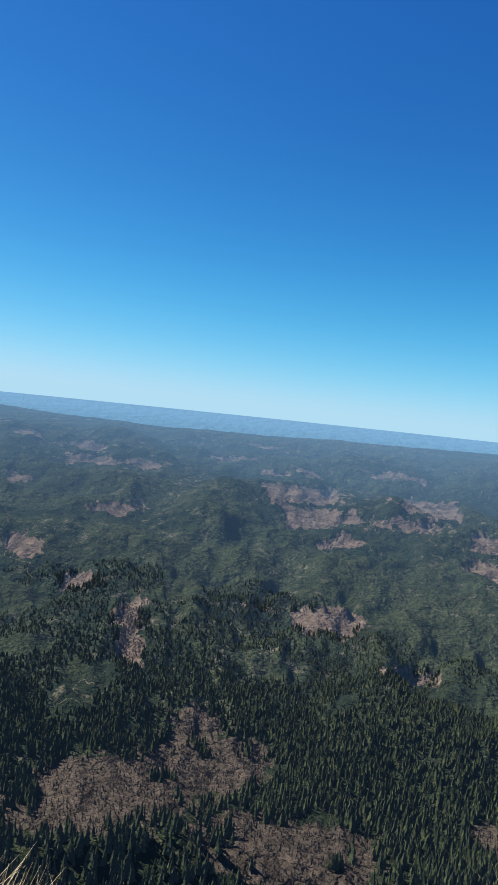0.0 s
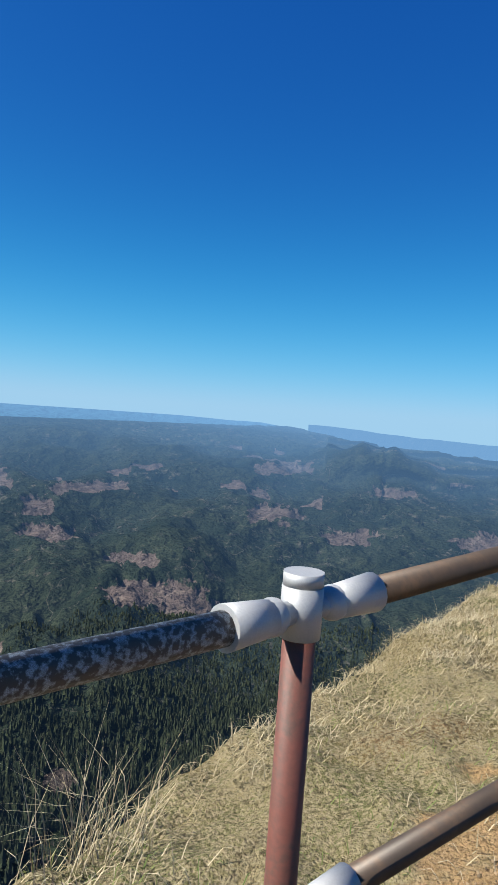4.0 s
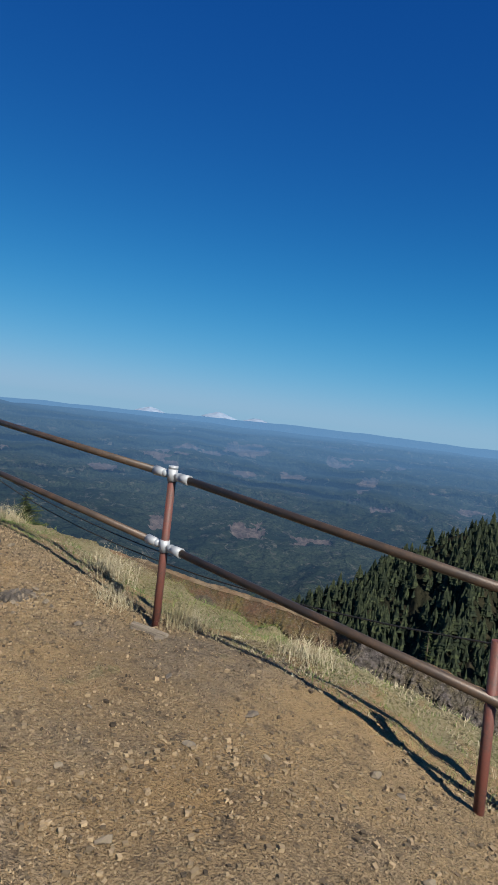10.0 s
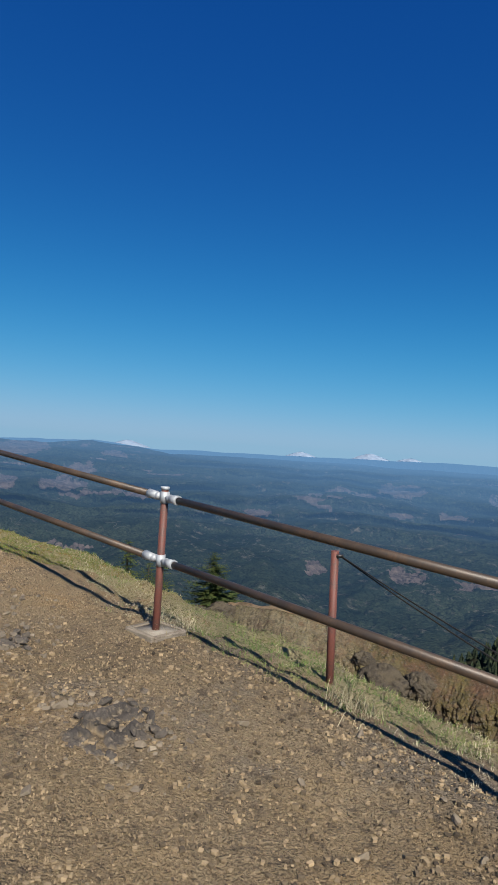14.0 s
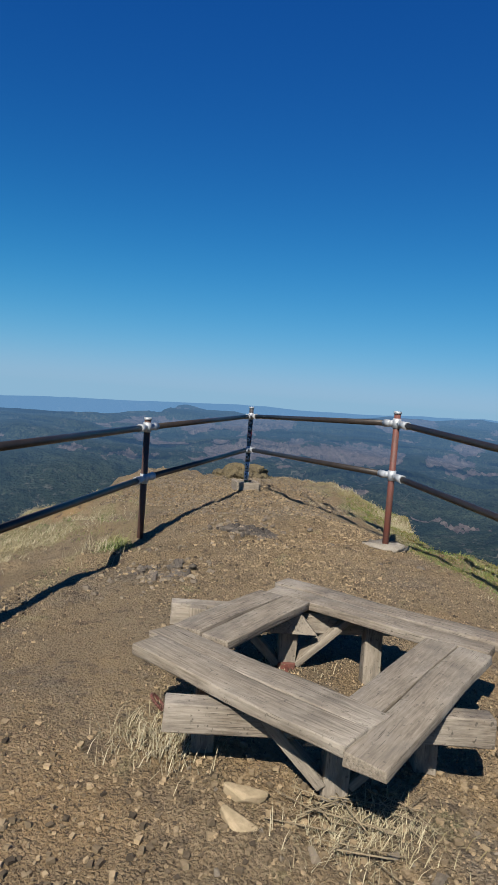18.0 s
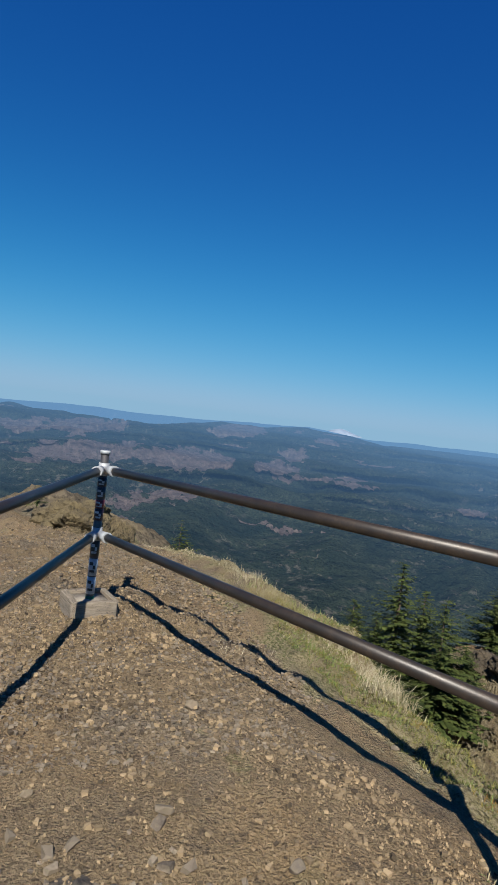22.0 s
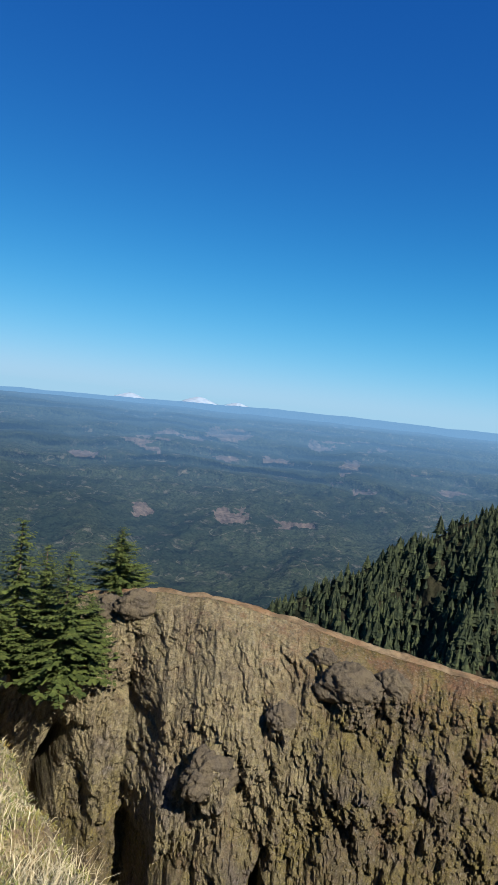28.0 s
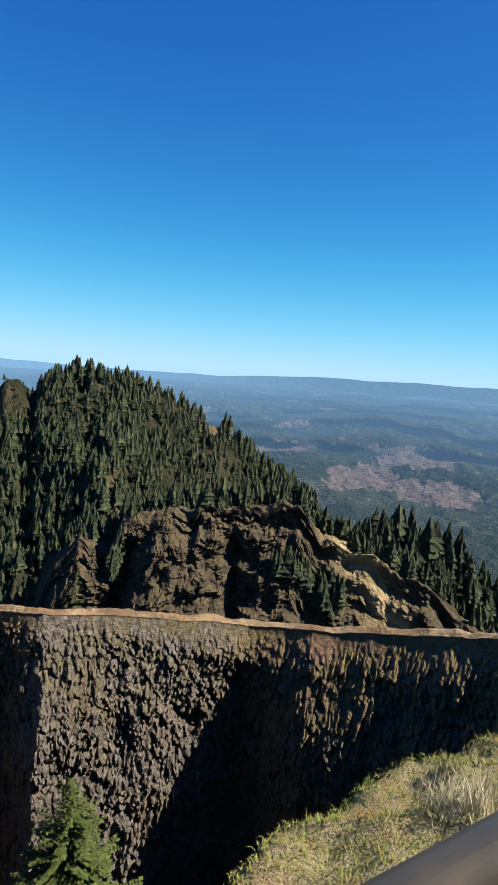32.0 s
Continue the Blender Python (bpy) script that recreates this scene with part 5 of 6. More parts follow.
# heights above the foot at which the rails join a post
HEIGHTS = {"p2": (1.02, 0.41), "p3": (0.93, 0.38), "p4": (1.11, 0.49), "p5": (1.07, 0.55), "p6": (1.04, 0.545), "p7": (0.95, 0.47), "c": (1.055, 0.62), "l1": (1.10, 0.655),
           "r1": (1.072, 0.622), "r0": (1.057, 0.60), "q4": (1.025, 0.56), "q3": (1.01, 0.583), "q1": (1.07, 0.57)}
foot = {n: Vector((x, y, ground_at(x, y))) for n, x, y, z in FENCE}
for n, x, y, z in FENCE:
    foot[n].z = z
order = [n for n, *_ in FENCE]
TALL = {"q3": 1.13, "q4": 1.09, "r1": 1.16, "r0": 1.10, "l1": 1.17, "c": 1.165, "q1": 1.12, "p2": 1.07, "p3": 0.97, "p4": 1.15, "p5": 1.12, "p6": 1.09, "p7": 1.0}


def joint(n, level):
    return foot[n] + Vector((0, 0, HEIGHTS.get(n, (TOP, MID))[level]))


def ring_part(name, z, radius, height, mat, parent, label=""):
    bm = tube(bmesh.new(), (0, 0, z - height / 2), (0, 0, z + height / 2), radius, 18)
    ob = part(name, bm, mat, parent, label)
    return ob


def sleeve(parent, start, way, mat):
    """A tapered rail socket that leaves the post at start."""
    bm = bmesh.new()
    way = way.normalized()
    tube(bm, start + way * 0.03, start + way * 0.075, 0.020, 12)
    a, b = start + way * 0.07, start + way * 0.17
    m = Matrix.Translation((a + b) / 2) @ way.to_track_quat("Z", "Y").to_matrix().to_4x4()
    bmesh.ops.create_cone(bm, cap_ends=True, segments=16, radius1=0.029, radius2=0.036, depth=0.10, matrix=m)
    bmesh.ops.create_uvsphere(bm, u_segments=14, v_segments=8, radius=0.031, matrix=Matrix.Translation(a))
    return part("rail_socket", bm, mat, parent, "chalky white rail socket")


for k, n in enumerate(order):
    post = new("fence_post")
    post.location = foot[n]
    high = TALL.get(n, 1.11)
    tagged(post, "corner pipe fence post plastered with stickers" if n == "c" else "dark brown pipe fence post with pale clamp fittings" if n in ("p3", "p4", "p5", "p6", "p7", "l1") else "rust-red pipe fence post with pale clamp fittings", "fence post", group="fence posts")
    part("pole", tube(bmesh.new(), (0, 0, -0.30), (0, 0, high), 0.028, 18), MAT_STEEL if n == "c" else MAT_DARK_POST if n in ("p3", "p4", "p5", "p6", "p7", "l1") else MAT_POST, post)
    ring_part("cap", high + 0.004, 0.034, 0.022, MAT_FITTING, post, "pale flat cap")
    for level, h in enumerate(HEIGHTS.get(n, (TOP, MID))):
        ring_part("collar", h, 0.035, 0.085, MAT_FITTING, post, "chalky white collar")
        for other in (k - 1, k + 1):
            if 0 <= other < len(order):
                sleeve(post, Vector((0, 0, h)), joint(order[other], level) - joint(n, level), MAT_FITTING)
    if n == "c":
        bands = [(0.20, 0.11, (0.012, 0.012, 0.014)), (0.30, 0.10, (0.01, 0.11, 0.04)), (0.42, 0.12, (0.36, 0.41, 0.47)), (0.545, 0.12, (0.33, 0.39, 0.46)), (0.67, 0.11, (0.015, 0.015, 0.018)),
                 (0.90, 0.08, (0.035, 0.012, 0.016)), (0.97, 0.06, (0.13, 0.008, 0.012)), (1.045, 0.08, (0.03, 0.035, 0.045)), (1.12, 0.06, (0.012, 0.016, 0.03))]
        for k2, (z, tall, rgb) in enumerate(bands):
            z = z - 0.15
            st = ring_part("sticker", z, 0.0292 + 0.0002 * k2, tall - 0.004, simple("sticker_vinyl", rgb, 0.35, spec=0.5, scale=60, var=0.4), post, "small wrapped vinyl sticker")
            ink = simple("sticker_print", (0.02, 0.02, 0.025) if sum(rgb) > 0.9 else (0.30, 0.36, 0.42), 0.4, spec=0.4)
            for up, turn, high, wide in ((0.2, 2.6, 0.18, 0.9), (-0.22, 2.9, 0.14, 1.2), (0.0, 3.3, 0.22, 0.5)):
                bm = bmesh.new()
                rad = 0.0298 + 0.0002 * k2
                cols = [[bm.verts.new((rad * math.cos(turn + wide * (q / 6 - 0.5)), rad * math.sin(turn + wide * (q / 6 - 0.5)), z + tall * (up + high * e))) for e in (-0.5, 0.5)] for q in range(7)]
                for q in range(6):
                    bm.faces.new((cols[q][0], cols[q + 1][0], cols[q + 1][1], cols[q][1]))
                part("print", bm, ink, st)
for a, b in zip(order, order[1:]):
    for level in (0, 1):
        way = (joint(b, level) - joint(a, level)).normalized()
        start, end = joint(a, level) + way * 0.15, joint(b, level) - way * 0.15
        bm = bmesh.new()
        tube(bm, start, end, PIPE, 18)
        flaked = a == "p0"
        rail = part("rail", bm, MAT_FLAKED if flaked else MAT_DARK_RAIL if {a, b} & {"c", "l1", "r1"} else MAT_RAIL)
        tagged(rail, "dark pipe rail with pale flaking paint" if flaked else "worn brown steel pipe rail between two posts", "fence rail", group="fence rails")

# two short outer posts with slack wire
stub = {"s1": (6.12, -5.62, -0.36, 0.84), "s2": (13.36, -5.75, 0.16, 0.86)}
for n, (x, y, z, h) in stub.items():
    post = new("stub_post")
    post.location = (x, y, z)
    tagged(post, "short red pipe post standing outside the rails", "post", group="stub posts")
    part("pole", tube(bmesh.new(), (0, 0, -0.3), (0.02, 0.02, h), 0.027, 14), MAT_POST, post)
    ring_part("wire_tie", h - 0.03, 0.031, 0.02, MAT_WIRE, post)


def wire(a, b, sag):
    cu = bpy.data.curves.new("wire", "CURVE")
    cu.dimensions, cu.bevel_depth, cu.bevel_resolution = "3D", 0.005, 2
    sp = cu.splines.new("POLY")
    sp.points.add(14)
    for k in range(15):
        t = k / 14
        p = Vector(a).lerp(Vector(b), t)
        sp.points[k].co = (p.x, p.y, p.z - sag * 4 * t * (1 - t), 1)
    me = bpy.data.meshes.new_from_object(new("wire_curve", cu))
    bpy.data.objects.remove(bpy.data.objects["wire_curve"])
    me.materials.clear()
    me.materials.append(MAT_WIRE)
    return tagged(new("wire", me), "thin slack dark wire behind the rails", "wire", group="slack wires")


wire((13.36, -5.76, 0.99), (8.6, -5.75, 0.30), 0.16)
wire((6.14, -5.64, 0.45), (13.36, -5.77, 0.98), 0.42)
wire((6.14, -5.64, 0.44), (3.0, -6.0, -0.05), 0.05)

# ---- footings ----
def slab(name, x, y, w, d, h, turn, mat, label, category, seed=0, sink=0.02):
    rng = np.random.RandomState(seed)
    bm = bmesh.new()
    bmesh.ops.create_cube(bm, size=1)
    bmesh.ops.scale(bm, vec=(w, d, h), verts=bm.verts)
    bmesh.ops.subdivide_edges(bm, edges=bm.edges[:], cuts=3, use_grid_fill=True)
    for v in bm.verts:
        v.co += Vector(rng.normal(0, 0.012, 3)) * (1 if name == "concrete_footing" else 0.15)
    ob = part(name, bm, mat)
    ob.matrix_world = pose(x, y, ground_at(x, y) + h / 2 - sink, 0, 0, turn)
    return tagged(ob, label, category)


for k, (n, w, dx, dy) in enumerate((("q3", 0.22, 0.0, 0.02), ("r1", 0.30, -0.02, 0.0))):
    tagged(slab("concrete_footing", foot[n].x + dx, foot[n].y + dy, w, w * 0.8, 0.05, 20 + 31 * k, MAT_CONCRETE, "rough pale concrete footing at a fence post foot", "footing", k), group="footings")


def w_wood(nt, co):
    o = nt.nodes.new("ShaderNodeTexCoord").outputs["Object"]
    g = mix(nt, noise_fac(nt, o, 9, 0.35, 0.65, 8, 0.6, (1.2, 14, 14)), (0.31, 0.255, 0.195), (0.13, 0.10, 0.072))
    g = mix(nt, noise_fac(nt, o, 3, 0.45, 0.7, 5), g, (0.38, 0.325, 0.26))
    g = mix(nt, vmath(nt, "MULTIPLY", noise_fac(nt, o, 5, 0.5, 0.66, 6, 0.7, (1.0, 2.5, 2.5)), 0.7), g, (0.12, 0.10, 0.082))
    g = mix(nt, vmath(nt, "MULTIPLY", noise_fac(nt, o, 60, 0.62, 0.7, 3, 0.5), 0.7), g, (0.045, 0.038, 0.03))
    g = mix(nt, vmath(nt, "MULTIPLY", noise_fac(nt, o, 2, 0.62, 0.72, 3, 0.5), 0.5), g, (0.27, 0.17, 0.11))
    g = mix(nt, noise_fac(nt, o, 26, 0.62, 0.70, 4, 0.5, (0.25, 9, 9)), g, (0.05, 0.04, 0.03))
    return mix(nt, vmath(nt, "MULTIPLY", per_object(nt), 0.28), g, (0.36, 0.30, 0.22))


MAT_WOOD = material("weathered_grey_timber", w_wood, 0.9, bump=[(30, 0.8, 0.006)], spec=0.2)
wb = MAT_WOOD.node_tree
for b in [q for q in wb.nodes if q.bl_idname == "ShaderNodeTexNoise" and abs(q.inputs["Scale"].default_value - 30) < 0.1]:
    mp = wb.nodes.new("ShaderNodeMapping")
    mp.inputs["Scale"].default_value = (0.15, 2.5, 2.5)
    wb.links.new(wb.nodes.new("ShaderNodeTexCoord").outputs["Object"], mp.inputs["Vector"])
    wb.links.new(mp.outputs[0], b.inputs["Vector"])


def board(name, parent, a, b, width, thick, up=(0, 0, 1), label="", cut=0.0, seed=0):
    """A sawn timber from a to b (its axis), width across, thick along up; cut: how far its ends are mitred."""
    rng = np.random.RandomState(seed)
    a, b, up = Vector(a), Vector(b), Vector(up)
    x = (b - a).normalized()
    y = up.cross(x).normalized()
    z = x.cross(y)
    L = (b - a).length
    bm = bmesh.new()
    bmesh.ops.create_cube(bm, size=1)
    bmesh.ops.scale(bm, vec=(L, width, thick), verts=bm.verts)
    for v in bm.verts:
        v.co.x += cut * (1 if v.co.x < 0 else -1) * (v.co.y / width + 0.5)
        v.co += Vector(rng.normal(0, 0.0025, 3))
    bmesh.ops.bevel(bm, geom=bm.edges[:], offset=0.006, segments=2, affect="EDGES", profile=0.6)
    bmesh.ops.subdivide_edges(bm, edges=[e for e in bm.edges if e.calc_length() > L * 0.5], cuts=7)
    for v in bm.verts:
        v.co += Vector((0, 0.003 * math.sin(v.co.x * 9 + seed), 0.004 * math.sin(v.co.x * 6 + seed * 1.7)))
    ob = part(name, bm, MAT_WOOD, parent, label)
    m = Matrix((x, y, z)).transposed().to_4x4()
    ob.matrix_basis = Matrix.Translation((a + b) / 2) @ m
    return ob


# wooden frames round three post feet
def timber_frame(n, size, high, label):
    ob = new("timber_footing_frame")
    ob.location = (foot[n].x, foot[n].y, ground_at(foot[n].x, foot[n].y) - 0.03)
    ob.rotation_euler.z = 0.25
    h = size / 2
    for k, (p, q) in enumerate((((-h, -h), (h, -h)), ((h, -h), (h, h)), ((h, h), (-h, h)), ((-h, h), (-h, -h)))):
        board("board", ob, (*p, high / 2), (*q, high / 2), 0.04, high, seed=k)
    bm = bmesh.new()
    bmesh.ops.create_cube(bm, size=1)
    bmesh.ops.scale(bm, vec=(size - 0.05, size - 0.05, high * 0.8), verts=bm.verts)
    bmesh.ops.translate(bm, vec=(0, 0, high * 0.42), verts=bm.verts)
    part("fill", bm, MAT_CONCRETE, ob, "rough concrete fill")
    return tagged(ob, label, "footing", group="timber footings")


timber_frame("c", 0.28, 0.13, "weathered wooden box frame round the corner post foot")
timber_frame("q4", 0.30, 0.05, "weathered wooden plank frame round a post foot")
lframe = new("timber_edge_board")
lframe.location = (foot["q1"].x, foot["q1"].y, ground_at(foot["q1"].x, foot["q1"].y))
board("board", lframe, (-0.26, 0.12, 0.02), (0.03, 0.19, 0.02), 0.04, 0.08, seed=4)
tagged(lframe, "short grey wooden board lying at a post foot", "board")

# ---- low square bench ----
BX, BY, BZ = 17.62, -2.165, 0.49
bench = new("square_bench")
bench.location = (BX, BY, BZ)
tagged(bench, "weathered grey timber bench in a hollow square", "bench")
T = 0.40                               # height of the top
WIDE = 0.14
west, south, east, north = Vector((-0.15, 0.80, 0)), Vector((-0.955, -0.045, 0)), Vector((0.18, -0.89, 0)), Vector((0.89, 0.05, 0))


def seat_side(a, b, cuts, seed):
    """Two planks side by side inwards of the edge a-b; cuts: how much each plank is short at its start and end, outer plank first."""
    d = (b - a).normalized()
    inward = Vector((-d.y, d.x, 0))
    for j, (start, end) in enumerate(cuts):
        off = inward * (WIDE * (j + 0.5) + 0.006 * j)
        p, q = a + off + d * start, b + off - d * end
        board("plank", bench, (p.x, p.y, T - 0.021 - 0.003 * j), (q.x, q.y, T - 0.021 - 0.003 * j), WIDE, 0.042, seed=seed + j)


seat_side(west, south, ((0.04, WIDE + 0.006), (-0.03, WIDE + 0.010)), 10)
seat_side(south, east, ((0.0, 2 * WIDE + 0.01), (2 * WIDE + 0.012, 2 * WIDE + 0.012)), 12)
seat_side(east, north, ((-0.01, 0.0), (0.02, 0.03)), 14)
seat_side(north, west, ((2 * WIDE + 0.012, 2 * WIDE + 0.012), (2 * WIDE + 0.012, 2 * WIDE + 0.012)), 16)
for leg, out in ((Vector((-0.49, 0.0, 0)), -1), (Vector((0.53, 0.075, 0)), 1)):
    side = Vector((0, 1, 0))
    board("leg", bench, (leg.x, leg.y, -0.06), (leg.x, leg.y, T - 0.045), 0.09, 0.09, up=(1, 0, 0), seed=20)
    for sg in (-1, 1):
        foot_end, head = leg + side * sg * 0.05 + Vector((0, 0, 0.07)), leg + side * sg * 0.30 + Vector((out * -0.02, 0, T - 0.06))
        board("brace", bench, tuple(foot_end), tuple(head), 0.04, 0.085, up=(1, 0, 0.1), seed=40 + sg)
    bm = bmesh.new()
    ring = [bm.verts.new((0, q, h)) for q, h in ((-0.135, -0.05), (0.135, -0.05), (0.05, 0.05), (-0.05, 0.05))]
    face = bm.faces.new(ring)
    up = bmesh.ops.extrude_face_region(bm, geom=[face])
    bmesh.ops.translate(bm, vec=(0.045, 0, 0), verts=[v for v in up["geom"] if isinstance(v, bmesh.types.BMVert)])
    bmesh.ops.recalc_face_normals(bm, faces=bm.faces[:])
    plate = part("gusset", bm, MAT_WOOD, bench, "pale sawn triangular gusset", bevel=0.004)
    plate.location = (leg.x - 0.095, leg.y, T - 0.10)
    bm = bmesh.new()
    bmesh.ops.create_cube(bm, size=1)
    bmesh.ops.scale(bm, vec=(0.014, 0.085, 0.08), verts=bm.verts)
    br = part("foot_bracket", bm, MAT_POST, bench, "rusty iron foot bracket", bevel=0.004)
    br.location = (leg.x - out * 0.052, leg.y, 0.05)
    bolt = part("bolt", tube(bmesh.new(), (0, 0, 0), (-out * 0.05, 0, -0.02), 0.012, 10), MAT_POST, br)
    bolt.location = (-out * 0.004, 0, 0.01)
for bx, px_, y0, y1 in ((-0.475, -0.26, -0.55, 0.61), (0.56, 0.45, -0.50, 0.67)):
    board("beam", bench, (bx, y0, 0.29), (bx, y1, 0.285), 0.085, 0.105, seed=50 + int(10 * bx))
    for sy in (y0 + 0.16, y1 - 0.14):
        board("end_post", bench, (px_, sy, -0.06), (px_, sy, T - 0.045), 0.085, 0.085, up=(1, 0, 0), seed=60)
# an iron ring on the ground beside the bench
bm = bmesh.new()
bmesh.ops.create_cone(bm, segments=20, radius1=0.045, radius2=0.045, depth=0.001)
bm.clear()
for k in range(20):
    a0, a1 = 2 * math.pi * k / 20, 2 * math.pi * (k + 1) / 20
    tube(bm, (0.04 * math.cos(a0), 0.04 * math.sin(a0), 0), (0.04 * math.cos(a1), 0.04 * math.sin(a1), 0), 0.007, 8)
iron = part("iron_ring", bm, MAT_POST)
iron.matrix_world = pose(17.60, -1.50, ground_at(17.60, -1.50) + 0.03, 45, 10, 0)
tagged(iron, "rusty iron ring lying beside the bench", "ring")
# dead stems heaped at the front leg
MAT_STEM = simple("pale_dead_stems", (0.27, 0.21, 0.13), 0.9, scale=20, second=(0.13, 0.10, 0.065))
srng = np.random.RandomState(3)
stems = new("dead_stems")
sz = ground_at(16.98, -2.17)
stems.location = (16.98, -2.17, sz)
for k in range(26):
    a, L = srng.uniform(0, 6.28), srng.uniform(0.10, 0.34)
    m = Vector((srng.normal(0, 0.09), srng.normal(0, 0.13), 0.02 + srng.uniform(0, 0.05)))
    h = Vector((math.cos(a), math.sin(a), srng.uniform(-0.1, 0.15))) * L / 2
    part("stem", tube(bmesh.new(), m - h, m + h, srng.uniform(0.0015, 0.0035), 6), MAT_STEM, stems)
tagged(stems, "heap of dry dead stems at the bench foot", "twigs")

# ---- outcrops ----
def facets(x, y, seed, tilt):
    """Broken blocks: the height of a tilted facet in each cell, and how near its crack is."""
    ix, iy = np.floor(x), np.floor(y)
    d1, d2, high = np.full(x.shape, 9.0), np.full(x.shape, 9.0), np.zeros(x.shape)
    for dx in (-1, 0, 1):
        for dy in (-1, 0, 1):
            cx, cy = ix + dx, iy + dy
            ox, oy = x - cx - hash2(cx, cy, seed), y - cy - hash2(cx, cy, seed + 1)
            d = np.hypot(ox, oy)
            near = d < d1
            d2 = np.where(near, d1, np.minimum(d2, d))
            face = hash2(cx, cy, seed + 2) + tilt * (ox * (hash2(cx, cy, seed + 3) - 0.5) + oy * (hash2(cx, cy, seed + 4) - 0.5))
            high = np.where(near, face, high)
            d1 = np.where(near, d, d1)
    return high, d2 - d1


def outcrop(x, y, wx, wy, high, seed, turn=0.0, label="low cracked grey rock outcrop breaking the gravel", pale=False):
    step = 0.016
    nu, nv = int(2 * wx / step), int(2 * wy / step)
    u, v = np.meshgrid(np.linspace(-wx, wx, nu), np.linspace(-wy, wy, nv), indexing="ij")
    u, v = u.ravel(), v.ravel()
    px, py = x + u * math.cos(turn) - v * math.sin(turn), y + u * math.sin(turn) + v * math.cos(turn)
    env = 0.95 - 1.45 * ((u / wx) ** 2 + (v / wy) ** 2) + 1.4 * fbm(px * 2.2, py * 2.2, 4, seed)
    sx_, sy_ = px + 0.12 * fbm(px * 5, py * 5, 3, seed + 1), py + 0.12 * fbm(px * 5, py * 5, 3, seed + 2)
    a, ca = facets(sx_ * 4.2, sy_ * 5.2, seed + 3, 1.3)
    b, cb = facets(sx_ * 11, sy_ * 13, seed + 9, 1.2)
    block = 0.25 + 0.45 * a + 0.28 * (b - 0.5) - 0.30 * np.exp(-(ca / 0.09) ** 2) - 0.14 * np.exp(-(cb / 0.13) ** 2) + 0.25 * fbm(px * 30, py * 30, 2, seed + 15)
    rise = high * np.clip(env * 1.5, -0.4, 1) * block
    z = near_detail(px, py, ground_height(px, py), ring_distance(px, py)) + rise + np.minimum(env, 0) * 0.1 - 0.010
    dust = smooth(0.17, 0.0, rise / high + 0.25 * fbm(px * 9, py * 9, 3, seed + 20))
    ob = new("rock_outcrop", grid_mesh("rock_outcrop", np.stack([px, py, z], 1), nu, nv, mat=MAT_PALE_OUTCROP if pale else MAT_OUTCROP, attrs=[("dust", dust)]))
    ob.data.polygons.foreach_set("use_smooth", np.zeros(len(ob.data.polygons), bool))
    return tagged(ob, label, "rock", group="rock outcrops")


OUTCROPS = [(4.50, -0.16, 0.88, 0.74, 0.14), (15.60, -2.72, 0.85, 1.05, 0.09), (16.15, -3.25, 0.40, 0.50, 0.075), (10.30, -5.00, 0.32, 0.24, 0.10), (20.6, -1.9, 0.40, 0.35, 0.05), (13.1, -4.10, 0.42, 0.32, 0.08), (14.8, -2.1, 0.34, 0.30, 0.03),
            (9.85, -4.1, 0.42, 0.34, 0.085), (5.45, -3.85, 0.26, 0.20, 0.05), (13.64, -2.58, 0.26, 0.22, 0.09), (14.5, -3.9, 0.32, 0.28, 0.06), (19.6, -1.35, 0.5, 0.35, 0.04), (10.7, -3.5, 0.5, 0.4, 0.045), (2.07, -0.50, 0.22, 0.25, 0.04), (2.65, -0.90, 0.2, 0.16, 0.04), (1.74, 0.12, 0.14, 0.14, 0.08), (9.10, -4.82, 0.20, 0.16, 0.07)]
outcrops = []
for k, (x, y, wx, wy, h) in enumerate(OUTCROPS):
    outcrops.append(outcrop(x, y, wx, wy, h, 200 + 23 * k, -0.55 if k == 0 else 0.0 if k < 3 else 0.4 * k, "broken pale grey rock shelf breaking the gravel" if k in (1, 6) else "low cracked grey rock outcrop breaking the gravel", k in (1, 6)))


# ---- loose stones ----
def chip_template(seed):
    """A six-sided angular chip."""
    rng = np.random.RandomState(seed)
    co = np.array([(x, y, z) for x in (-1, 1) for y in (-1, 1) for z in (-1, 1)], float) * (0.85, 0.62, 0.48) + rng.uniform(-0.28, 0.28, (8, 3))
    quads = [(0, 1, 3, 2), (4, 6, 7, 5), (0, 4, 5, 1), (2, 3, 7, 6), (0, 2, 6, 4), (1, 5, 7, 3)]
    return co, np.array([t for a, b, c, d in quads for t in ((a, b, c), (a, c, d))])


def grit_template(seed):
    """A crumb that shows its upper faces alone, for the finest gravel."""
    rng = np.random.RandomState(seed)
    ring = [(math.cos(a) * rng.uniform(0.7, 1.2), math.sin(a) * rng.uniform(0.7, 1.2), -0.5) for a in (0.3, 1.9, 3.4, 5.0)]
    return np.array([(rng.uniform(-0.3, 0.3), rng.uniform(-0.3, 0.3), rng.uniform(0.6, 1.3))] + ring), np.array([(0, 1, 2), (0, 2, 3), (0, 3, 4), (0, 4, 1)])


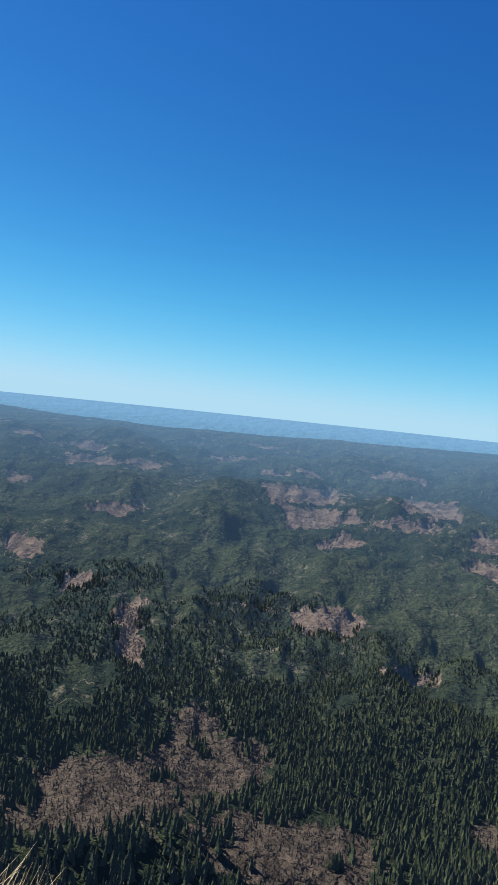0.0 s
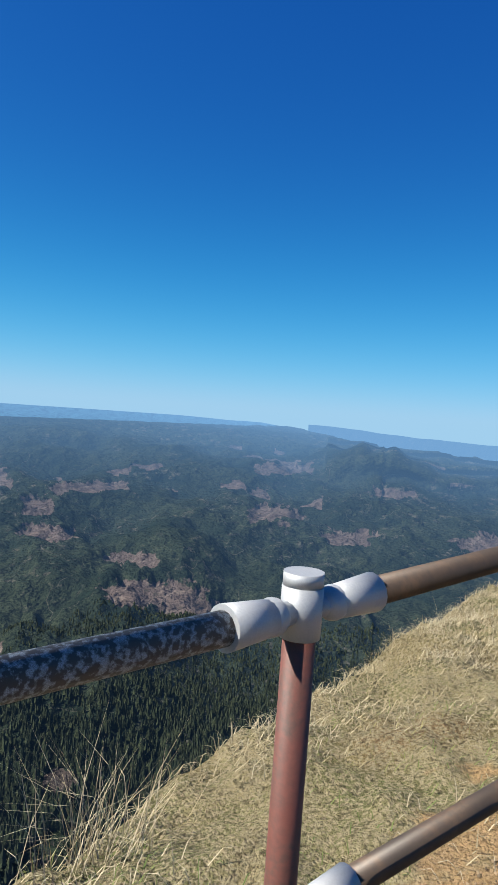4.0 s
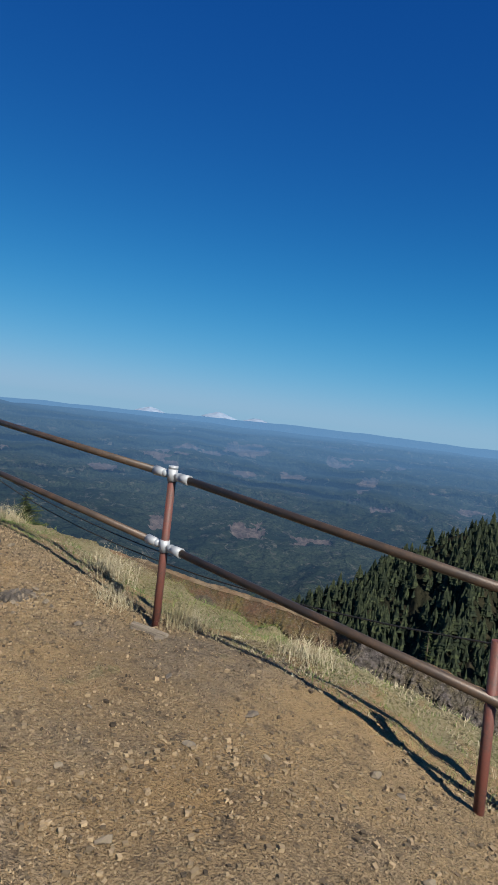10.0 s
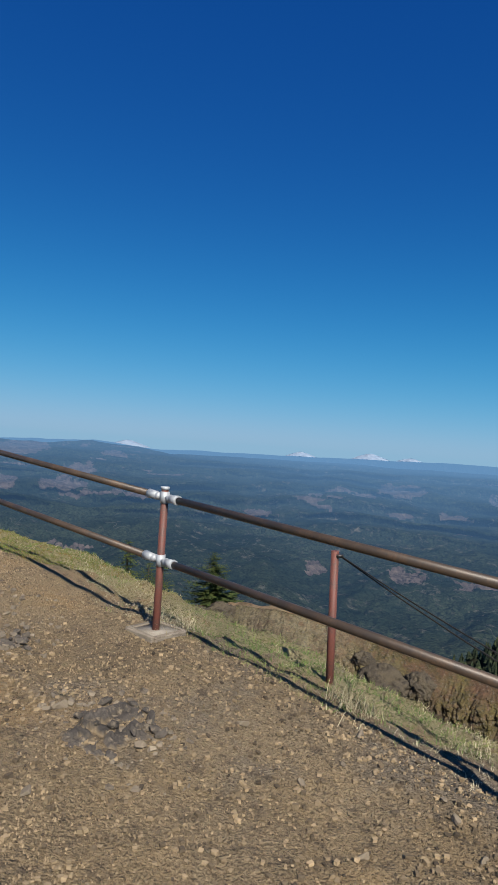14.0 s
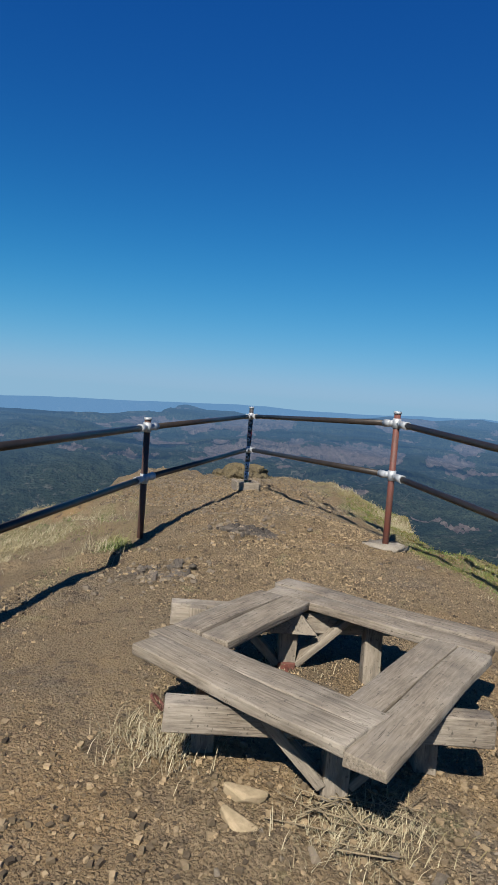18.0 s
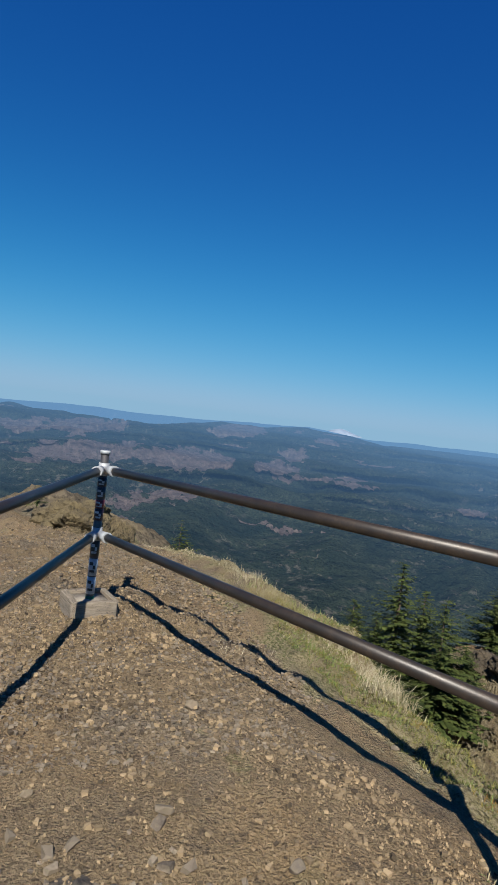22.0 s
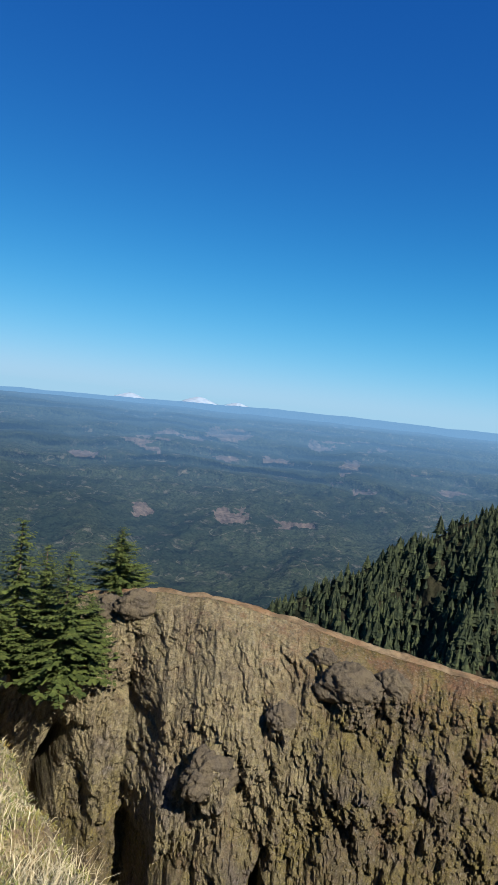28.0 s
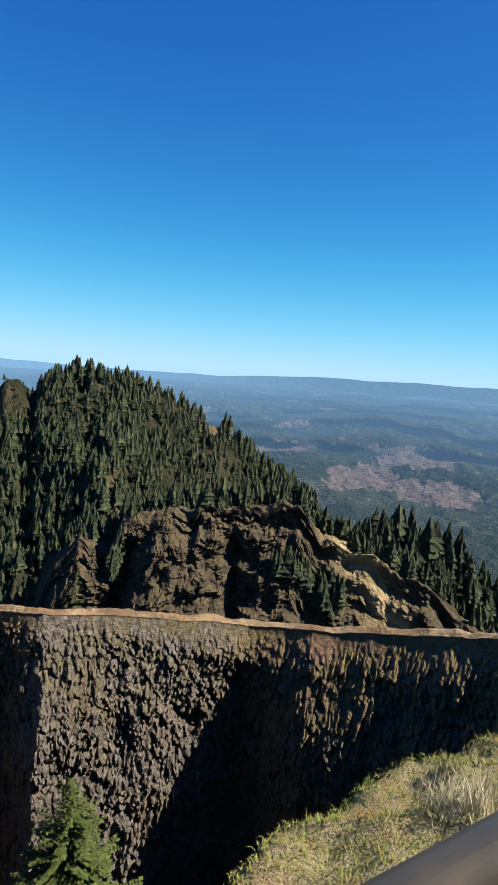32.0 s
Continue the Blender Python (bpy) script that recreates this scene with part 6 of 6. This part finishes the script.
def broken_stone(name, seed, mat, flat=0.65):
    """An angular broken stone 2 across: the hull of a few scattered points."""
    rng = np.random.RandomState(seed)
    bm = bmesh.new()
    for p in rng.normal(0, 1, (15, 3)):
        p = p / np.linalg.norm(p) * rng.uniform(0.75, 1.05)
        bm.verts.new((p[0] * 1.15, p[1] * 0.85, p[2] * flat))
    bmesh.ops.convex_hull(bm, input=bm.verts[:])
    bmesh.ops.delete(bm, geom=[v for v in bm.verts if not v.link_faces], context="VERTS")
    bmesh.ops.bevel(bm, geom=bm.edges[:], offset=0.05, segments=1, affect="EDGES")
    me = bpy.data.meshes.new(name)
    bm.to_mesh(me)
    bm.free()
    me.materials.append(mat)
    return me


def w_stone(nt, co):
    a = mix(nt, per_object(nt), (0.12, 0.10, 0.085), (0.27, 0.21, 0.145))
    return mix(nt, noise_fac(nt, co, 40, 0.4, 0.65, 4), a, (0.20, 0.16, 0.11))


def w_gravel(nt, co):
    a = mix(nt, per_island(nt), (0.05, 0.038, 0.027), (0.46, 0.335, 0.195))
    return mix(nt, vmath(nt, "MULTIPLY", noise_fac(nt, co, 1.2, 0.4, 0.65, 4), 0.4), a, (0.20, 0.15, 0.10))


MAT_TAN = material("pale_tan_stone", lambda nt, co: mix(nt, noise_fac(nt, co, 30, 0.35, 0.65, 5), (0.42, 0.32, 0.20), (0.30, 0.23, 0.14)), 0.95, bump=[(60, 0.6, 0.006)], spec=0.2)
MAT_STONE = material("loose_stone", w_stone, 0.95, bump=[(80, 0.6, 0.006)], spec=0.2)
MAT_GRAVEL = material("loose_gravel", w_gravel, 0.95, spec=0.15)
rng = np.random.RandomState(9)
shapes = [broken_stone("stone", 300 + k, MAT_STONE, 0.55 + 0.06 * k) for k in range(6)]
# blocks standing proud of the outcrops
blocks = [broken_stone("block", 330 + k, MAT_OUTCROP, 0.6) for k in range(6)]
pale_blocks = [broken_stone("block", 340 + k, MAT_PALE_OUTCROP, 0.6) for k in range(6)]
for k, (x, y, wx, wy, h) in enumerate(OUTCROPS):
    for j in range(int(8 + 34 * wx * wy)):
        a, d = rng.uniform(0, 6.28), math.sqrt(rng.rand()) * 0.75
        size = rng.uniform(0.025, 0.055) * (1.5 if wx * wy > 0.4 else 1.0)
        px, py = x + wx * d * math.cos(a), y + wy * d * math.sin(a)
        ob = new("block", (pale_blocks if k in (1, 6) else blocks)[j % 6])
        ob.parent = outcrops[k]
        ob.location = (px, py, ground_at(px, py) + size * 0.25 + 0.35 * h * max(0.0, 1 - d * 1.2))
        ob.rotation_euler = (rng.normal(0, 0.35), rng.normal(0, 0.35), rng.uniform(0, 6.28))
        ob.scale = (size, size * rng.uniform(0.7, 1), size * rng.uniform(0.7, 1.1))


def stone(x, y, size, k, label="small angular brown stone lying on the gravel", flatten=1.0):
    ob = new("stone", shapes[k % 6])
    ob.location = (x, y, ground_at(x, y) + size * 0.22 * flatten)
    ob.rotation_euler = (rng.uniform(-0.2, 0.2), rng.uniform(-0.2, 0.2), rng.uniform(0, 6.28))
    ob.scale = (size, size * rng.uniform(0.7, 1), size * rng.uniform(0.7, 1) * flatten)
    return tagged(ob, label, "stone", group="loose stones")


for x, y, s in ((17.10, -1.86, 0.085), (16.97, -1.84, 0.080), (17.92, -2.45, 0.055)):
    pale = stone(x, y, s, 1, "pale tan rounded stone beside the bench")
    pale.data = broken_stone("stone", 350, MAT_TAN, 0.75)
for x, y, size in ((5.72, -3.87, 0.055), (5.60, -3.75, 0.040), (6.08, -3.65, 0.050), (6.25, -3.58, 0.035), (5.37, -4.30, 0.050), (5.15, -4.10, 0.04), (5.9, -4.35, 0.035), (6.5, -3.9, 0.04), (10.66, -4.80, 0.06), (10.9, -4.6, 0.045), (11.1, -4.3, 0.05), (13.4, -3.9, 0.05)):
    stone(x, y, size, int(size * 1000), "dark angular basalt stone lying on the gravel")
for k in range(230):
    x = rng.uniform(1.5, 22.5) if k < 150 else rng.uniform(4.5, 14.0)
    lo, hi = (-5.4, 0.9) if x < 14 else (-4.4 + (x - 14) * 0.12, 0.2 - (x - 14) * 0.2)
    y = lo + (hi - lo) * (rng.beta(1, 2.2) if k % 3 else rng.rand())
    if math.hypot(x - BX, y - BY) > 0.9:
        stone(x, y, rng.uniform(0.018, 0.045), k)


def w_rubble(nt, co):
    a = mix(nt, per_island(nt), (0.11, 0.088, 0.069), (0.34, 0.27, 0.19))
    return mix(nt, noise_fac(nt, co, 45, 0.4, 0.65, 4), a, (0.21, 0.17, 0.125))


MAT_RUBBLE = material("broken_tan_grey_rubble", w_rubble, 0.95, spec=0.15)


def scatter(name, n, lo, hi, mat, seed, templates, x0=-1.5, x1=31):
    rng = np.random.RandomState(seed)
    x, y = rng.uniform(x0, x1, n), rng.uniform(-6.2, 1.6, n)
    s = ring_distance(x, y)
    dense = 0.58 + 1.3 * fbm(x * 0.9, y * 0.9, 4, seed)
    ok = (s < 0.25 + 8 * ((x > 22) & (y < -0.4) & (y > -3.2))) & (rng.rand(n) < dense) & (np.hypot(x - BX, y - BY) > 0.3)
    x, y, s = x[ok], y[ok], s[ok]
    size = lo * (hi / lo) ** (rng.rand(len(x)) ** 2.1)
    z = near_detail(x, y, ground_height(x, y), s) + size * 0.42
    pick, ang = rng.randint(0, len(templates), len(x)), rng.uniform(0, 6.28, len(x))
    cos, tris, start = [], [], 0
    for k, (tc, tt) in enumerate(templates):
        m = pick == k
        c, sn, sz = np.cos(ang[m])[:, None], np.sin(ang[m])[:, None], size[m][:, None]
        px = (tc[None, :, 0] * c - tc[None, :, 1] * sn) * sz + x[m][:, None]
        py = (tc[None, :, 0] * sn + tc[None, :, 1] * c) * sz + y[m][:, None]
        pz = tc[None, :, 2] * sz + z[m][:, None]
        cos.append(np.stack([px, py, pz], 2).reshape(-1, 3))
        tris.append((tt[None] + (np.arange(m.sum()) * len(tc))[:, None, None]).reshape(-1, 3) + start)
        start += m.sum() * len(tc)
    return new(name, raw_mesh(name, np.concatenate(cos), np.concatenate(tris), mat, flat=True))


tagged(scatter("gravel", 230000, 0.005, 0.015, MAT_GRAVEL, 91, [chip_template(320 + k) for k in range(8)]), "loose angular tan gravel strewn over the summit ground", "gravel", kind="stuff")
tagged(scatter("grit", 640000, 0.0035, 0.0085, MAT_GRAVEL, 95, [grit_template(360 + k) for k in range(8)], 0.5, 24), "fine tan grit and crumbs over the trodden soil", "gravel", kind="stuff")
tagged(scatter("gravel_drift", 150000, 0.004, 0.014, MAT_RUBBLE, 93, [chip_template(340 + k) for k in range(6)], 21.5, 30.5), "coarse grey and brown gravel along the narrow ridge", "gravel", kind="stuff")

def rubble():
    rng = np.random.RandomState(77)
    at = []
    for x, y, wx, wy, h in OUTCROPS:
        n = int((2600 if wx * wy > 0.5 else 700) * wx * wy) + 20
        at.append(np.stack([x + rng.normal(0, wx * 0.62, n), y + rng.normal(0, wy * 0.62, n)], 1))
    at = np.concatenate(at)
    z = near_detail(at[:, 0], at[:, 1], ground_height(at[:, 0], at[:, 1]), ring_distance(at[:, 0], at[:, 1]))
    size = 0.006 * (0.026 / 0.006) ** (rng.rand(len(at)) ** 1.6)
    cos, tris, start = [], [], 0
    for k, (px, py) in enumerate(at):
        tc, tt = RUBBLE_CHIPS[k % 6]
        turn = Matrix.Rotation(rng.uniform(0, 6.28), 3, "Z") @ Matrix.Rotation(rng.normal(0, 0.5), 3, "X")
        cos.append(tc @ np.array(turn).T * size[k] + (px, py, z[k] + size[k] * 0.3))
        tris.append(tt + start)
        start += len(tc)
    return new("rubble", raw_mesh("rubble", np.concatenate(cos), np.concatenate(tris), MAT_RUBBLE, flat=True))


RUBBLE_CHIPS = [chip_template(700 + k) for k in range(6)]
tagged(rubble(), "broken tan and grey rock rubble round the outcrops", "rubble", kind="stuff")

# ---- grass ----
def w_straw(nt, co):
    a = mix(nt, per_island(nt), (0.33, 0.27, 0.16), (0.57, 0.49, 0.33))
    return mix(nt, noise_fac(nt, co, 1.3, 0.5, 0.7, 4), a, (0.24, 0.19, 0.08))


def w_blade(nt, co):
    a = mix(nt, per_island(nt), (0.075, 0.125, 0.028), (0.19, 0.25, 0.065))
    return mix(nt, noise_fac(nt, co, 1.1, 0.45, 0.65, 4), a, (0.28, 0.25, 0.10))


MAT_STRAW = material("dry_straw_grass", w_straw, 0.85, spec=0.2)
MAT_BLADE = material("green_grass_blades", w_blade, 0.8, spec=0.2)


def grass(name, x, y, length, mat, seed, lean=0.9, width=0.0022, clump=None):
    """Bent tapering blades rooted at the places given; clump: direction in which they lie over."""
    rng = np.random.RandomState(seed)
    n = len(x)
    z = near_detail(x, y, ground_height(x, y), ring_distance(x, y)) - 0.005
    a = rng.uniform(0, 6.283, n) if clump is None else clump + rng.normal(0, 0.7, n)
    L = length * rng.uniform(0.5, 1.2, n)
    bend = np.clip(rng.normal(lean, 0.3, n), 0.05, 1.45)
    dx, dy, dz = np.sin(bend * 0.6) * np.cos(a), np.sin(bend * 0.6) * np.sin(a), np.cos(bend * 0.6)
    ex, ey, ez = np.sin(bend * 1.25) * np.cos(a), np.sin(bend * 1.25) * np.sin(a), np.cos(bend * 1.25)
    wx, wy = -np.sin(a + 0.4) * width, np.cos(a + 0.4) * width
    root = np.stack([x, y, z], 1)
    mid = root + np.stack([dx, dy, dz], 1) * (L * 0.5)[:, None]
    tip = mid + np.stack([ex, ey, ez], 1) * (L * 0.5)[:, None]
    w = np.stack([wx, wy, 0 * wx], 1)
    co = np.stack([root - w, root + w, mid + w * 0.7, mid - w * 0.7, tip], 1).reshape(-1, 3)
    b = np.arange(n)[:, None] * 5
    tri = np.concatenate([b + [0, 1, 2], b + [0, 2, 3], b + [3, 2, 4]], 1).reshape(-1, 3)
    return new(name, raw_mesh(name, co, tri, mat, flat=True))


def bank_points(n, seed, x0, x1, y0, y1, west, out0, out1, gain, gate):
    rng = np.random.RandomState(seed)
    x, y = rng.uniform(x0, x1, n), rng.uniform(y0, y1, n)
    s = ring_distance(x, y)
    side = (y > np.interp(x, [-5, 24], [-1.6, -1.9])) == west
    ok = side & ~((x > 20.8) & (y > -3.5 + 0.3 * vnoise(x * 0.9, y * 0.9, 8)) & (y < -1.1 + 0.15 * (x - 20.8))) & (s > out0) & (s < out1) & (rng.rand(n) < gate + gain * fbm(x * 0.9, y * 0.9, 4, seed))
    return x[ok], y[ok]


x, y = bank_points(420000, 401, -3, 27, -2, 6.5, True, 0.03, 4.2, 1.6, 0.75)
ok = np.random.RandomState(413).rand(len(x)) < grass_cover(x, y, ring_distance(x, y))
x, y = x[ok], y[ok]
tagged(grass("dry_grass", x, y, 0.115, MAT_STRAW, 402, 1.35), "thick matted straw-coloured grass on the western bank", "grass", kind="stuff")
x, y = bank_points(9000, 403, -2, 22, -1, 6.5, True, 1.6, 3.6, 1.5, 0.35)
tagged(grass("tall_dry_grass", x, y, 0.26, MAT_STRAW, 404, 0.6, 0.0016), "tall pale dry stalks along the western edge", "grass", kind="stuff")
x, y = bank_points(190000, 405, 3, 27, -9, -1.5, False, 0.1, 3.2, 2.4, 0.15)
tagged(grass("dry_bank_grass", x, y, 0.065, MAT_STRAW, 406, 1.4), "dry straw grass on the eastern bank", "grass", kind="stuff")
x, y = bank_points(240000, 407, 3, 25, -9, -1.5, False, 0.15, 2.8, 2.2, 0.62)
tagged(grass("green_bank_grass", x, y, 0.06, MAT_BLADE, 408, 1.25), "short green grass on the eastern bank", "grass", kind="stuff")
x, y = bank_points(110000, 411, -3, 27, -2, 6.5, True, 0.03, 4.0, 2.4, 0.05)
tagged(grass("green_west_grass", x, y, 0.075, MAT_BLADE, 412, 1.2), "short green grass among the straw on the western bank", "grass", kind="stuff")
rng = np.random.RandomState(17)
x, y = rng.uniform(22.8, 30.5, 60000), rng.uniform(-5.5, -2.5, 60000)
ok = (y < -2.85 + 0.5 * vnoise(x * 0.9, y * 0.9, 8)) & (y > -5.5) & (rng.rand(60000) < 0.40 + 1.8 * fbm(x * 0.8, y * 0.8, 4, 409))
tagged(grass("ridge_grass", x[ok], y[ok], 0.06, MAT_STRAW, 410, 1.4), "dry yellow grass along the narrow ridge", "grass", kind="stuff")


TUFTS = [(-1.3, 1.2, 900, 0.25), (-1.5, 1.15, 900, 0.25), (-1.05, 1.3, 300, 0.14), (0.5, 1.5, 120, 0.5), (24.3, -3.6, 400, 0.11), (25.0, -3.7, 300, 0.10), (23.7, -4.0, 300, 0.13), (5.45, 1.0, 260, 0.20), (8.35, -5.75, 420, 0.24), (9.6, -6.0, 420, 0.26), (8.9, -5.5, 300, 0.16), (11.6, -6.1, 300, 0.24), (17.36, -1.53, 420, 0.11), (16.95, -2.17, 380, 0.09), (16.95, -2.33, 260, 0.08), (18.18, -2.05, 120, 0.07), (20.15, -0.75, 200, 0.15), (7.6, -6.2, 300, 0.2), (22.6, -3.9, 380, 0.18), (23.2, -4.1, 300, 0.17),
         (15.0, 0.9, 700, 0.34), (15.8, 0.75, 700, 0.32), (16.5, 0.6, 600, 0.30), (14.5, -5.2, 200, 0.2), (13.0, -5.6, 200, 0.2), (24.6, -3.7, 200, 0.10), (21.4, -4.3, 260, 0.22)]
px, py, pl = [], [], []
for k, (x, y, b, l) in enumerate(TUFTS):
    px.append(x + rng.normal(0, 0.10, b))
    py.append(y + rng.normal(0, 0.10, b))
    pl.append(np.full(b, l))
tagged(grass("tufted_grass", np.concatenate(px), np.concatenate(py), np.concatenate(pl), MAT_STRAW, 500, 0.85, 0.0018), "pale dry grass tufts beside the gravel and bench", "grass", kind="stuff")

gr = np.random.RandomState(61)
tagged(grass("low_green_plant", 20.28 + gr.normal(0, 0.10, 900), -0.87 + gr.normal(0, 0.06, 900), 0.055, MAT_BLADE, 502, 0.8, 0.004), "low leafy green plant beside a dark fence post", "plant")
tagged(grass("green_tuft", 24.2 + gr.normal(0, 0.2, 600), -4.0 + gr.normal(0, 0.14, 600), 0.10, MAT_BLADE, 503, 0.9, 0.002), "fresh green grass tuft among straw on the bank", "grass", kind="stuff")


def w_moss(nt, co):
    a = mix(nt, per_island(nt), (0.10, 0.11, 0.03), (0.27, 0.235, 0.075))
    return mix(nt, noise_fac(nt, co, 3.5, 0.55, 0.68, 4), a, (0.25, 0.135, 0.04))


MAT_MOSS = material("mossy_turf", w_moss, 0.9, spec=0.1)
x, y = bank_points(210000, 421, 16.5, 24.6, -6.8, -3.0, False, 0.25, 2.6, 1.2, 0.85)
tagged(grass("moss_turf", x, y, 0.028, MAT_MOSS, 422, 1.0, 0.0026), "short yellow-green mossy turf on the cliff-edge bank", "moss", kind="stuff")
tagged(grass("dry_tuft", 19.55 + gr.normal(0, 0.07, 420), -4.88 + gr.normal(0, 0.07, 420), 0.17, MAT_STRAW, 504, 0.7, 0.0016), "pale dry grass tuft on the mossy bank", "grass", kind="stuff")
